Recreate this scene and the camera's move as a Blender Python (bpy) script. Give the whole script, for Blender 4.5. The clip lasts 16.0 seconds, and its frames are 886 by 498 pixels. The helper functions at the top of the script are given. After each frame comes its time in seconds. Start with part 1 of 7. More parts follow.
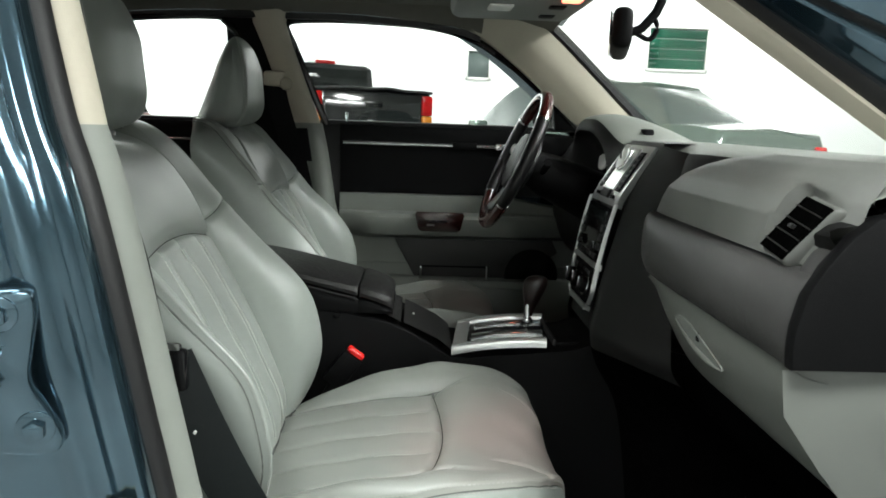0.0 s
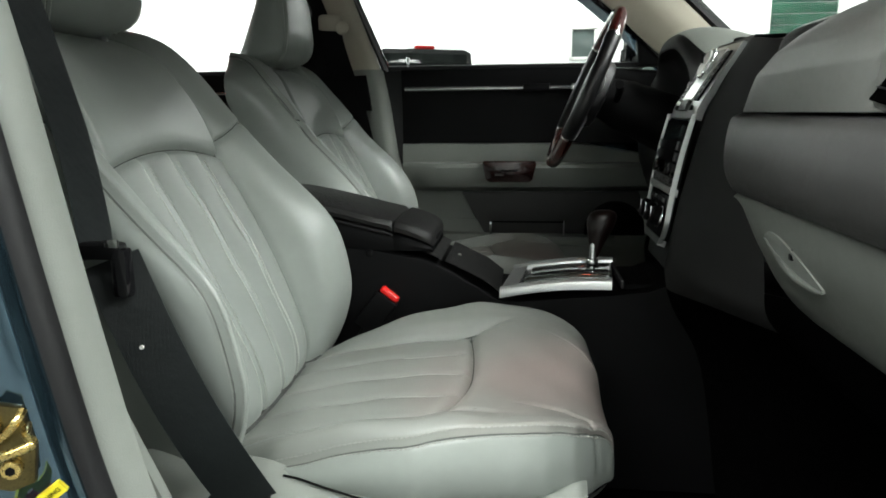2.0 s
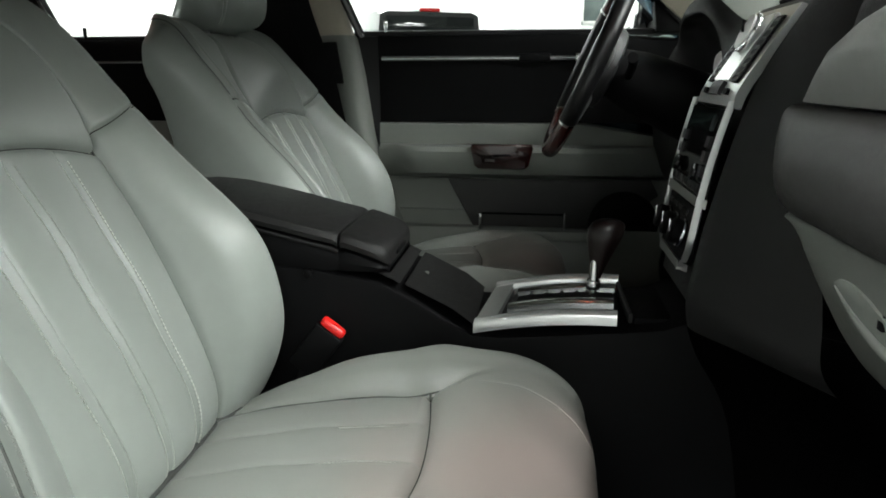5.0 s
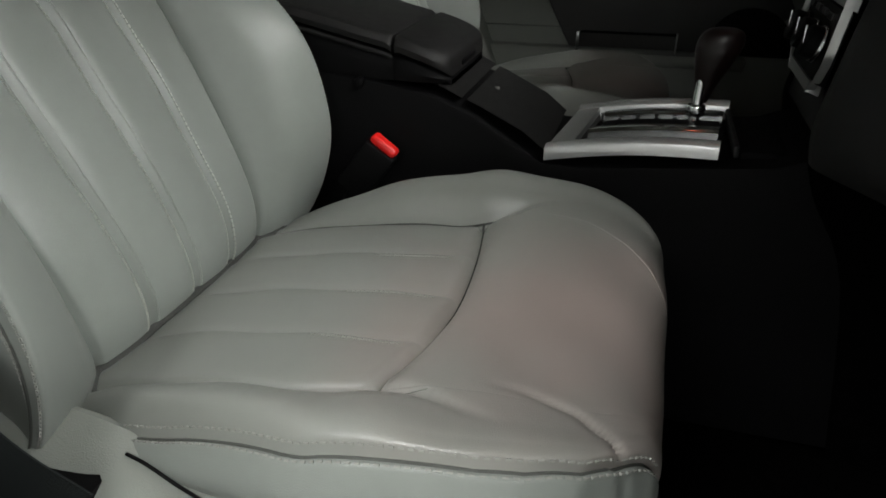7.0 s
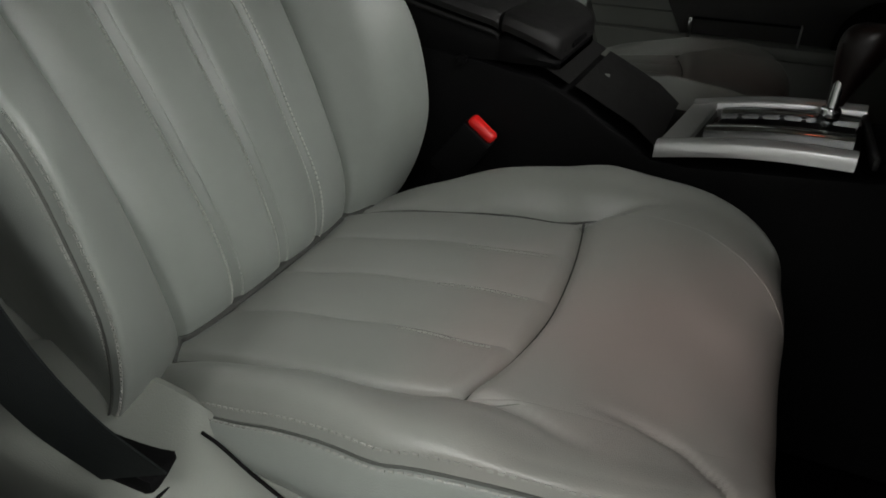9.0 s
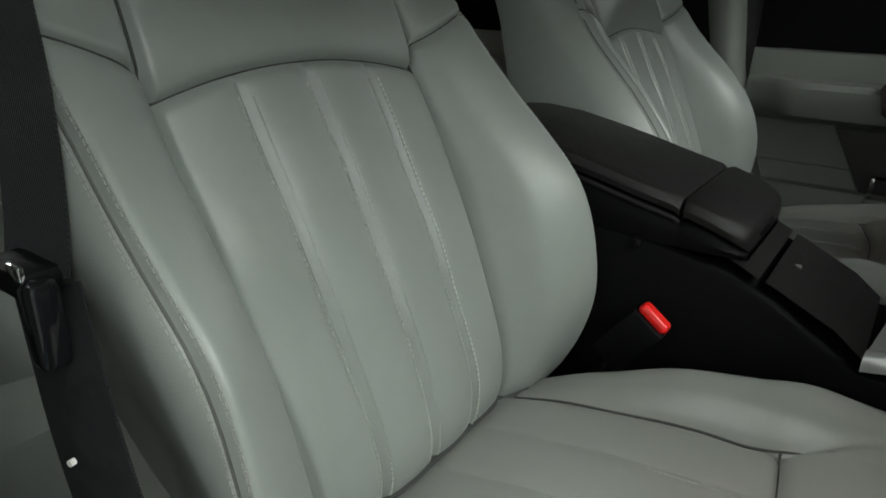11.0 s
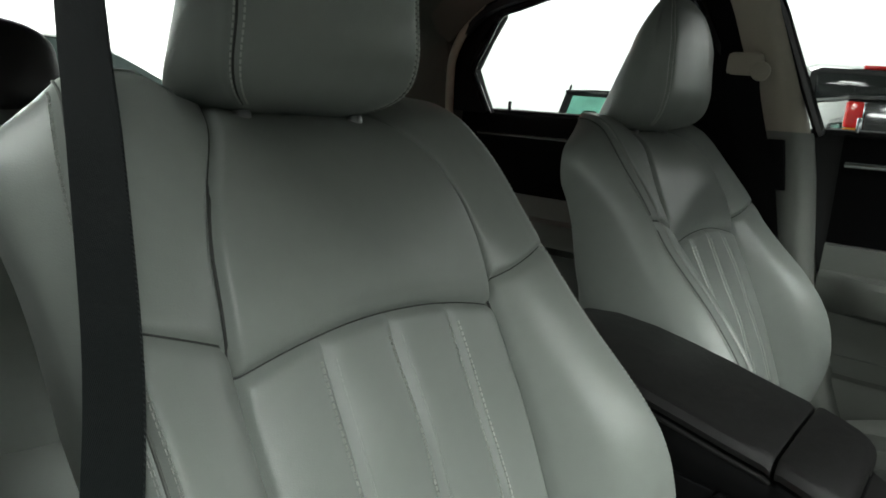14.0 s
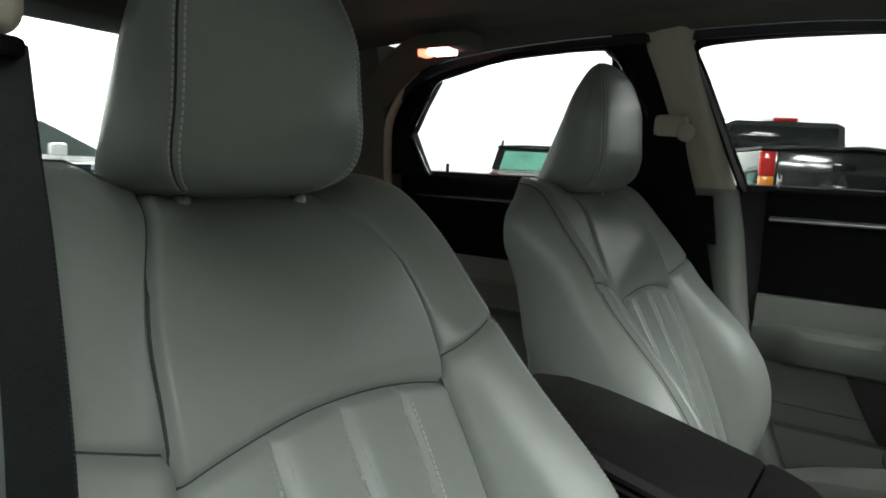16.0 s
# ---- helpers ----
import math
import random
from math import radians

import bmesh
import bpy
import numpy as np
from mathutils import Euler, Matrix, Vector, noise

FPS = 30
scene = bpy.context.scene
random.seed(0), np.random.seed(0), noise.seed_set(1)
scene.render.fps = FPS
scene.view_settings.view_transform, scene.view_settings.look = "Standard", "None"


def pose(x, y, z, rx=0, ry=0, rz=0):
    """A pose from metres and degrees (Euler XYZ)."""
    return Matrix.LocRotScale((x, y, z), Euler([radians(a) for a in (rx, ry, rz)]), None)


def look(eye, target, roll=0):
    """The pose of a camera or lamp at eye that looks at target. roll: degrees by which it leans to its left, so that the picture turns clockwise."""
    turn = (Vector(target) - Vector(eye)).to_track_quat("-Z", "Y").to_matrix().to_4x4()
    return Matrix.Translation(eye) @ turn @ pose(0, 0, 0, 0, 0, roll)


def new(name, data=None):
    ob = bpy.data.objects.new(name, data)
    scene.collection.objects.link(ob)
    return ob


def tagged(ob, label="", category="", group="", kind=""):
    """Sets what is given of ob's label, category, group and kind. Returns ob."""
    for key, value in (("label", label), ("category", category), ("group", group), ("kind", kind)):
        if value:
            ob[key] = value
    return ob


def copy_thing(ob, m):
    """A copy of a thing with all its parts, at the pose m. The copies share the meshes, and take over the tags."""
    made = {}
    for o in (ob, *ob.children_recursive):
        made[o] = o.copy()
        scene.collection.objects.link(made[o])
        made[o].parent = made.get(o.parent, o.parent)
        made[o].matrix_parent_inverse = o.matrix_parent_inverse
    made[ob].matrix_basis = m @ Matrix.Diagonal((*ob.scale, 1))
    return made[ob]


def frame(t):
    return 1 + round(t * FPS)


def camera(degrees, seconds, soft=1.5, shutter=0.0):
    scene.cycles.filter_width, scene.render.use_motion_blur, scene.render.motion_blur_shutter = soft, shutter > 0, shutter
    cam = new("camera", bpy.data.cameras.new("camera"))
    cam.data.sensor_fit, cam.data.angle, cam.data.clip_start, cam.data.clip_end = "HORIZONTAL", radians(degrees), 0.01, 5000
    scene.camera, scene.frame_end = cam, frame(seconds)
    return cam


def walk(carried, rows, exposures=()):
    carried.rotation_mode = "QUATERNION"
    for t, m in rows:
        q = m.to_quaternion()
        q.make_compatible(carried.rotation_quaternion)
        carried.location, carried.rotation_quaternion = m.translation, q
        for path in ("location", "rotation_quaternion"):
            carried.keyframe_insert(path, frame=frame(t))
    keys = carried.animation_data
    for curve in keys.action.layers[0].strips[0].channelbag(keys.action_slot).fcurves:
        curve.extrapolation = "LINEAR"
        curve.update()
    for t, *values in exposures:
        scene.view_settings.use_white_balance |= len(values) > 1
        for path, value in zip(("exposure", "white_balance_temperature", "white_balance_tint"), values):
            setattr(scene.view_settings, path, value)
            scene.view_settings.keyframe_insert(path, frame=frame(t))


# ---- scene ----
cam = camera(66.2, 16.0, soft=1.8)
PATH = [
    (0, (0.35, -1.351, 1.053), (0.433, 0.613, 0.687), 2.1),
    (0.5, (0.401, -1.281, 1.006), (0.346, 0.684, 0.635), 0.9),
    (1, (0.431, -1.244, 0.963), (0.302, 0.715, 0.583), 0.2),
    (1.5, (0.456, -1.218, 0.934), (0.268, 0.735, 0.547), -1.0),
    (2, (0.467, -1.207, 0.919), (0.229, 0.739, 0.525), -0.5),
    (2.5, (0.47, -1.208, 0.92), (0.21, 0.73, 0.503), 0.0),
    (3, (0.461, -1.221, 0.922), (0.262, 0.718, 0.475), 0.2),
    (5.5, (0.517, -0.884, 0.942), (0.201, 1.02, 0.418), -0.3),
    (6, (0.533, -0.869, 0.927), (-0.001, 0.943, 0.269), -1.7),
    (6.5, (0.54, -0.86, 0.914), (0.001, 0.897, 0.127), -2.1),
    (7, (0.529, -0.834, 0.885), (0.017, 0.859, -0.049), -0.3),
    (7.5, (0.527, -0.823, 0.871), (0.004, 0.807, -0.163), 1.2),
    (8, (0.529, -0.818, 0.867), (-0.02, 0.769, -0.22), 1.6),
    (8.5, (0.513, -0.811, 0.87), (-0.086, 0.768, -0.202), 1.8),
    (9, (0.497, -0.804, 0.88), (-0.2, 0.785, -0.114), 1.4),
    (9.5, (0.476, -0.793, 0.889), (-0.356, 0.795, 0.003), 0.5),
    (10, (0.461, -0.777, 0.902), (-0.488, 0.781, 0.084), 0.2),
    (12.5, (0.374, -0.758, 0.994), (-0.769, 0.78, 0.421), 3.3),
    (13, (0.37, -0.756, 1.014), (-0.803, 0.783, 0.508), 3.6),
    (13.5, (0.365, -0.748, 1.024), (-0.833, 0.788, 0.572), 3.9),
    (14, (0.359, -0.743, 1.037), (-0.868, 0.782, 0.628), 4.2),
    (14.5, (0.36, -0.74, 1.049), (-0.879, 0.788, 0.691), 4.4),
    (15, (0.358, -0.738, 1.058), (-0.858, 0.82, 0.754), 3.7),
    (15.5, (0.354, -0.741, 1.059), (-0.841, 0.842, 0.8), 3.4),
    (16, (0.343, -0.739, 1.055), (-0.765, 0.909, 0.814), 2.8),
]
walk(cam, [(t, look(eye, aim, roll)) for t, eye, aim, roll in PATH], exposures=[(0.0, 0.66, 6450, 12), (3.0, 0.52, 6450, 12), (5.5, 0.60, 6450, 13), (6.5, 0.02, 6550, 15), (7.5, -0.52, 6650, 20), (8.0, -0.86, 6700, 21), (9.0, -0.72, 6650, 18), (10.0, -0.32, 6550, 13), (12.5, -0.08, 6450, 11), (16.0, 0.24, 6450, 12)])

# ---- world and light ----
world = bpy.data.worlds.new("world")
scene.world = world
world.use_nodes = True
wn = world.node_tree.nodes
wn["Background"].inputs[0].default_value = (0.9, 1.0, 0.95, 1)
wn["Background"].inputs[1].default_value = 0.2
LAMP_WATTS = 600.0
NEAR_DIM = 0.20
FAR_DIM = 0.22
CEIL = 4.6


# ---- materials ----
def mat_nodes(name):
    m = bpy.data.materials.new(name)
    m.use_nodes = True
    nt = m.node_tree
    return m, nt, nt.nodes["Principled BSDF"]


def material(name, col, rough=0.5, metal=0.0, var=0.15, scale=6.0, bump=0.0, bscale=300.0, kind="noise", coat=0.0, spec=0.5,
             rvar=0.1, stain=None):
    """Principled surface: tint varied at two scales, fine relief, uneven roughness."""
    m, nt, b = mat_nodes(name)
    L = nt.links.new
    tc = nt.nodes.new("ShaderNodeTexCoord")
    n1 = nt.nodes.new("ShaderNodeTexNoise")
    n1.inputs["Scale"].default_value, n1.inputs["Detail"].default_value = scale, 5
    n2 = nt.nodes.new("ShaderNodeTexNoise")
    n2.inputs["Scale"].default_value, n2.inputs["Detail"].default_value = scale * 14, 3
    L(tc.outputs["Object"], n1.inputs["Vector"])
    L(tc.outputs["Object"], n2.inputs["Vector"])
    mix = nt.nodes.new("ShaderNodeMath")
    mix.operation = "MULTIPLY_ADD"
    mix.inputs[1].default_value = 0.65
    L(n1.outputs["Fac"], mix.inputs[0])
    sc = nt.nodes.new("ShaderNodeMath")
    sc.operation = "MULTIPLY"
    sc.inputs[1].default_value = 0.35
    L(n2.outputs["Fac"], sc.inputs[0])
    L(sc.outputs[0], mix.inputs[2])
    ramp = nt.nodes.new("ShaderNodeValToRGB")
    lo = [max(0, c * (1 - var)) for c in col]
    hi = [min(1, c * (1 + var)) for c in col]
    if stain:
        hi = stain
    ramp.color_ramp.elements[0].position, ramp.color_ramp.elements[0].color = 0.3, (*lo, 1)
    ramp.color_ramp.elements[1].position, ramp.color_ramp.elements[1].color = 0.7, (*hi, 1)
    L(mix.outputs[0], ramp.inputs[0])
    L(ramp.outputs[0], b.inputs["Base Color"])
    rr = nt.nodes.new("ShaderNodeMapRange")
    rr.inputs["To Min"].default_value, rr.inputs["To Max"].default_value = max(0.02, rough - rvar), min(1, rough + rvar)
    L(n2.outputs["Fac"], rr.inputs["Value"])
    L(rr.outputs[0], b.inputs["Roughness"])
    b.inputs["Metallic"].default_value = metal
    b.inputs["Coat Weight"].default_value = coat
    b.inputs["Coat Roughness"].default_value = 0.06
    b.inputs["Specular IOR Level"].default_value = spec
    if bump:
        if kind == "grain":
            t = nt.nodes.new("ShaderNodeTexVoronoi")
            t.feature = "DISTANCE_TO_EDGE"
            t.inputs["Scale"].default_value = bscale
            out = t.outputs["Distance"]
        elif kind == "weave":
            t = nt.nodes.new("ShaderNodeTexWave")
            t.inputs["Scale"].default_value = bscale
            t.inputs["Distortion"].default_value = 1.0
            out = t.outputs["Fac"]
        else:
            t = nt.nodes.new("ShaderNodeTexNoise")
            t.inputs["Scale"].default_value, t.inputs["Detail"].default_value = bscale, 4
            out = t.outputs["Fac"]
        L(tc.outputs["Object"], t.inputs["Vector"])
        bp = nt.nodes.new("ShaderNodeBump")
        bp.inputs["Strength"].default_value, bp.inputs["Distance"].default_value = bump, 0.0015
        L(out, bp.inputs["Height"])
        bp2 = nt.nodes.new("ShaderNodeBump")
        bp2.inputs["Strength"].default_value, bp2.inputs["Distance"].default_value = bump * 0.6, 0.01
        L(n1.outputs["Fac"], bp2.inputs["Height"])
        L(bp2.outputs[0], bp.inputs["Normal"])
        L(bp.outputs[0], b.inputs["Normal"])
    return m


LEATHER = material("leather", (0.252, 0.275, 0.253), 0.34, var=0.06, scale=5, bump=0.14, bscale=650, kind="grain", rvar=0.06)
LEATHER_SEAT = material("leather_worn", (0.255, 0.268, 0.245), 0.34, var=0.05, scale=5, bump=0.14, bscale=650, kind="grain", rvar=0.06)


def pink_tint(m, tint):
    """Pinkish, slightly lighter tint over the middle and front of both seat cushions."""
    nt = m.node_tree
    L = nt.links.new
    b = nt.nodes["Principled BSDF"]
    src = b.inputs["Base Color"].links[0].from_socket
    tc = nt.nodes.new("ShaderNodeTexCoord")
    ab = nt.nodes.new("ShaderNodeVectorMath")
    ab.operation = "ABSOLUTE"
    L(tc.outputs["Object"], ab.inputs[0])
    mp = nt.nodes.new("ShaderNodeMapping")
    mp.vector_type = "TEXTURE"
    mp.inputs["Location"].default_value = (0.50, 0.385, 0.57)
    mp.inputs["Scale"].default_value = (0.26, 0.26, 0.5)
    L(ab.outputs[0], mp.inputs["Vector"])
    ln = nt.nodes.new("ShaderNodeVectorMath")
    ln.operation = "LENGTH"
    L(mp.outputs[0], ln.inputs[0])
    nz = nt.nodes.new("ShaderNodeTexNoise")
    nz.inputs["Scale"].default_value, nz.inputs["Detail"].default_value = 9, 5
    L(tc.outputs["Object"], nz.inputs["Vector"])
    ad = nt.nodes.new("ShaderNodeMath")
    ad.operation = "MULTIPLY_ADD"
    ad.inputs[1].default_value = 0.9
    L(nz.outputs["Fac"], ad.inputs[0])
    L(ln.outputs["Value"], ad.inputs[2])
    mr = nt.nodes.new("ShaderNodeMapRange")
    mr.interpolation_type = "SMOOTHSTEP"
    mr.inputs["From Min"].default_value, mr.inputs["From Max"].default_value = 0.45, 1.35
    mr.inputs["To Min"].default_value, mr.inputs["To Max"].default_value = 0.85, 0.0
    L(ad.outputs[0], mr.inputs["Value"])
    mx = nt.nodes.new("ShaderNodeMix")
    mx.data_type = "RGBA"
    L(mr.outputs[0], mx.inputs[0])
    L(src, mx.inputs[6])
    mx.inputs[7].default_value = (*tint, 1)
    L(mx.outputs[2], b.inputs["Base Color"])


pink_tint(LEATHER_SEAT, (0.345, 0.275, 0.252))
WORN_THREAD = material("worn_thread", (0.31, 0.315, 0.29), 0.8, var=0.2, scale=40)
THREAD = material("thread", (0.52, 0.54, 0.50), 0.8, var=0.1, scale=60)
# Dark tone for the shade in seams and the cushion crease.
SEAM_SHADE = material("seam_shadow_leather", (0.045, 0.048, 0.044), 0.7, var=0.1, scale=30)
# Piping darker than the leather: its colour carries the shade of the crease.
PIPING = material("piping_leather", (0.085, 0.09, 0.082), 0.5, var=0.08, scale=20, bump=0.2, bscale=500)
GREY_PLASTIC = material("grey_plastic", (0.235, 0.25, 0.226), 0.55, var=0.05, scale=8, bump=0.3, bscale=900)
# The grey plastic again, darkened for the shaded glovebox and footwell.
SHADED_GREY_PLASTIC = material("glovebox_plastic", (0.125, 0.133, 0.12), 0.5, var=0.05, scale=8, bump=0.3, bscale=900)
GREY_VINYL = material("grey_vinyl", (0.22, 0.235, 0.213), 0.5, var=0.06, scale=8, bump=0.3, bscale=700, kind="grain")
CREAM = material("cream_trim", (0.50, 0.46, 0.37), 0.6, var=0.05, scale=9, bump=0.2, bscale=800)
LINER = material("headliner_cloth", (0.13, 0.125, 0.105), 0.95, var=0.08, scale=10, bump=0.5, bscale=900)
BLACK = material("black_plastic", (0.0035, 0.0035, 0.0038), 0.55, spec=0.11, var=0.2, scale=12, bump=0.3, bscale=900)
CHARCOAL = material("charcoal_soft_plastic", (0.016, 0.0157, 0.0165), 0.42, var=0.15, scale=9, bump=0.35, bscale=800, kind="grain")
# Charcoal pad turned light green-grey: the windscreen reflection is in the colour.
DASH_TOP_SHEEN = material("dash_pad", (0.20, 0.212, 0.19), 0.48, var=0.12, scale=9, bump=0.35, bscale=800, kind="grain")
CONSOLE_LID = material("console_vinyl", (0.012, 0.0117, 0.0115), 0.42, spec=0.34, var=0.15, scale=9, bump=0.4, bscale=800, kind="grain")
STACK_SIDE = material("stack_side_vinyl", (0.015, 0.015, 0.0147), 0.5, spec=0.22, var=0.15, scale=9, bump=0.35, bscale=800, kind="grain")
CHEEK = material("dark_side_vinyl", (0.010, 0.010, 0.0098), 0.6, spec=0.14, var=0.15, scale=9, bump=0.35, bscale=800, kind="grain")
RUBBER = material("rubber_seal", (0.006, 0.006, 0.0068), 0.5, var=0.2, scale=30, bump=0.2)
GLOSS_BLACK = material("gloss_black", (0.008, 0.008, 0.009), 0.08, var=0.1, scale=20, rvar=0.03)
CHROME = material("chrome", (0.85, 0.86, 0.87), 0.1, metal=1.0, var=0.03, scale=40, rvar=0.01)
SILVER = material("satin_silver", (0.56, 0.57, 0.56), 0.28, metal=0.75, var=0.02, scale=8, rvar=0.004)
POLISHED = material("polished_silver", (0.84, 0.85, 0.84), 0.26, metal=0.6, var=0.02, scale=8, rvar=0.004)
# Lighter copy of the dash vinyl: light on the upper pad is painted in.
PAD_LIT = material("upper_dash_vinyl", (0.125, 0.128, 0.118), 0.42, var=0.1, scale=9, bump=0.2, bscale=800, kind="grain")
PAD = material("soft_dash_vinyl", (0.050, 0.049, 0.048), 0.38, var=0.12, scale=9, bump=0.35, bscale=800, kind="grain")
RIM_LEATHER = material("smooth_black_leather", (0.006, 0.006, 0.0062), 0.32, var=0.2, scale=20, bump=0.15, bscale=700)
DARK_KNOB = material("dark_lacquered_wood", (0.008, 0.003, 0.0028), 0.3, var=0.5, scale=30, rvar=0.05)
# Rim wood made redder to carry the reflection of a red lamp.
RIM_WOOD_REDDENED = material("red_lacquered_wood", (0.055, 0.008, 0.006), 0.22, var=0.5, scale=25, coat=1.0, rvar=0.05)
WHITE_FACE = material("white_dial", (0.75, 0.75, 0.72), 0.4, var=0.04, scale=40)
RED = material("red_plastic", (0.88, 0.018, 0.014), 0.35, var=0.08, scale=40)
RED_LENS = material("red_lens", (0.55, 0.01, 0.01), 0.12, var=0.2, scale=30)
AMBER_LENS = material("amber_lens", (0.75, 0.25, 0.02), 0.12, var=0.2, scale=30)
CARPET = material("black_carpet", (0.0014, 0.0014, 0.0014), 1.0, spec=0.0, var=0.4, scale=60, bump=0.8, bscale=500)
WEBBING = material("belt_webbing", (0.009, 0.0122, 0.0125), 0.55, spec=0.35, var=0.12, scale=30, bump=0.5, bscale=420, kind="weave")
BODY_BLUE = material("blue_car_paint", (0.07, 0.13, 0.17), 0.13, metal=0.88, var=0.12, scale=30, coat=1.0, bump=0.02)
BLACK_PAINT = material("black_car_paint", (0.006, 0.006, 0.007), 0.12, var=0.2, scale=4, coat=1.0, rvar=0.05)
SILVER_PAINT = material("grey_green_car_paint", (0.13, 0.175, 0.15), 0.25, metal=0.4, var=0.06, scale=20, coat=1.0)
WHITE_PAINT = material("white_car_paint", (0.75, 0.76, 0.75), 0.25, var=0.03, scale=10, coat=1.0)
OLIVE_ZINC = material("tarnished_zinc", (0.11, 0.088, 0.035), 0.32, metal=0.9, var=0.5, scale=45, rvar=0.1)
GOLD_ZINC = material("yellow_zinc", (0.60, 0.45, 0.16), 0.28, metal=1.0, var=0.3, scale=35)
STEEL = material("dull_steel", (0.35, 0.36, 0.36), 0.35, metal=1.0, var=0.25, scale=40, bump=0.1)
# Unseen walls and ceiling, greyed to hold down bounced light.
DIM_WALL = material("grey_wall_paint", (0.42, 0.43, 0.42), 0.8, var=0.05, scale=1.5, bump=0.1, bscale=120)
WALL = material("white_wall_paint", (0.86, 0.88, 0.86), 0.8, var=0.02, scale=1.5, bump=0.1, bscale=120)
# Unseen floor, kept dark to limit light bounced up into the cabin.
FLOOR = material("sealed_concrete", (0.19, 0.19, 0.185), 0.3, var=0.2, scale=1.2, bump=0.1, bscale=60)
YELLOW = material("yellow_sticker", (0.85, 0.72, 0.02), 0.35, var=0.06, scale=50)
WHITE_STICKER = material("white_sticker", (0.85, 0.85, 0.83), 0.4, var=0.04, scale=50)
TYRE = material("tyre_rubber", (0.02, 0.02, 0.02), 0.8, var=0.3, scale=30, bump=0.3)
CLEAR_PLASTIC = material("frosted_lens", (0.8, 0.8, 0.76), 0.3, var=0.03, scale=30)


def wood_material():
    m, nt, b = mat_nodes("burr_wood")
    L = nt.links.new
    tc = nt.nodes.new("ShaderNodeTexCoord")
    mp = nt.nodes.new("ShaderNodeMapping")
    mp.inputs["Scale"].default_value = (3, 25, 25)
    n = nt.nodes.new("ShaderNodeTexNoise")
    n.inputs["Scale"].default_value, n.inputs["Detail"].default_value, n.inputs["Distortion"].default_value = 3, 6, 2.5
    r = nt.nodes.new("ShaderNodeValToRGB")
    r.color_ramp.elements[0].position, r.color_ramp.elements[0].color = 0.3, (0.004, 0.0016, 0.0013, 1)
    r.color_ramp.elements[1].position, r.color_ramp.elements[1].color = 0.75, (0.055, 0.008, 0.006, 1)
    L(tc.outputs["Object"], mp.inputs["Vector"])
    L(mp.outputs[0], n.inputs["Vector"])
    L(n.outputs["Fac"], r.inputs[0])
    L(r.outputs[0], b.inputs["Base Color"])
    b.inputs["Roughness"].default_value, b.inputs["Coat Weight"].default_value = 0.25, 1.0
    return m


def glass_material(name, tint, amount):
    """Thin clear pane: mostly see-through, with a glossy surface."""
    m, nt, b = mat_nodes(name)
    L = nt.links.new
    out = nt.nodes["Material Output"]
    tr = nt.nodes.new("ShaderNodeBsdfTransparent")
    tr.inputs[0].default_value = (*tint, 1)
    gl = nt.nodes.new("ShaderNodeBsdfGlossy")
    gl.inputs["Roughness"].default_value = 0.02
    lw = nt.nodes.new("ShaderNodeLayerWeight")
    lw.inputs["Blend"].default_value = 0.3
    fr = nt.nodes.new("ShaderNodeMath")
    fr.operation = "MULTIPLY_ADD"
    fr.inputs[1].default_value, fr.inputs[2].default_value = amount, 0.02
    L(lw.outputs["Facing"], fr.inputs[0])
    mx = nt.nodes.new("ShaderNodeMixShader")
    L(fr.outputs[0], mx.inputs[0])
    L(tr.outputs[0], mx.inputs[1])
    L(gl.outputs[0], mx.inputs[2])
    L(mx.outputs[0], out.inputs[0])
    return m


def emit_material(name, col, strength):
    m, nt, b = mat_nodes(name)
    b.inputs["Base Color"].default_value = (*col, 1)
    b.inputs["Emission Color"].default_value = (*col, 1)
    b.inputs["Emission Strength"].default_value = strength
    return m


WOOD = wood_material()
GLASS = glass_material("clear_glass", (0.97, 0.985, 0.975), 0.12)
DARK_GLASS = material("dark_glass", (0.01, 0.013, 0.013), 0.05, var=0.1, scale=2, rvar=0.02)
TEAL_PANE = material("pale_green_glass", (0.16, 0.42, 0.33), 0.08, var=0.4, scale=2.5, rvar=0.03)
GREEN_GLASS = material("green_window_glass", (0.008, 0.07, 0.04), 0.12, var=0.5, scale=1.6, rvar=0.04)
GREY_GLASS = material("grey_window_glass", (0.09, 0.115, 0.11), 0.2, var=0.2, scale=1.5)
MIRROR = material("mirror_glass", (0.9, 0.9, 0.9), 0.02, metal=1.0, var=0.01, scale=3, rvar=0.01)
TUBE_GLOW = emit_material("fluorescent_diffuser", (0.95, 1.0, 0.96), 4.0)
SCREEN = material("display_glass", (0.02, 0.03, 0.03), 0.08, var=0.3, scale=20, rvar=0.02)


# ---- building helpers: all meshes are made in world metres ----
def thing(name, base, label, category, group="", kind=""):
    e = new(name)
    e.location = base
    return tagged(e, label, category, group, kind)


def attach(name, me, mat, parent, label=""):
    ob = new(name, me)
    if mat:
        me.materials.append(mat)
    if parent is not None:
        ob.parent = parent
        if parent.type == "EMPTY":
            ob.location = -parent.location
    if label:
        ob["label"] = label
    return ob


def part(name, bm, mat, parent, label="", smooth=True):
    bmesh.ops.recalc_face_normals(bm, faces=bm.faces)
    me = bpy.data.meshes.new(name)
    bm.to_mesh(me)
    bm.free()
    if smooth:
        for p in me.polygons:
            p.use_smooth = True
        me.set_sharp_from_angle(angle=radians(38))
    return attach(name, me, mat, parent, label)


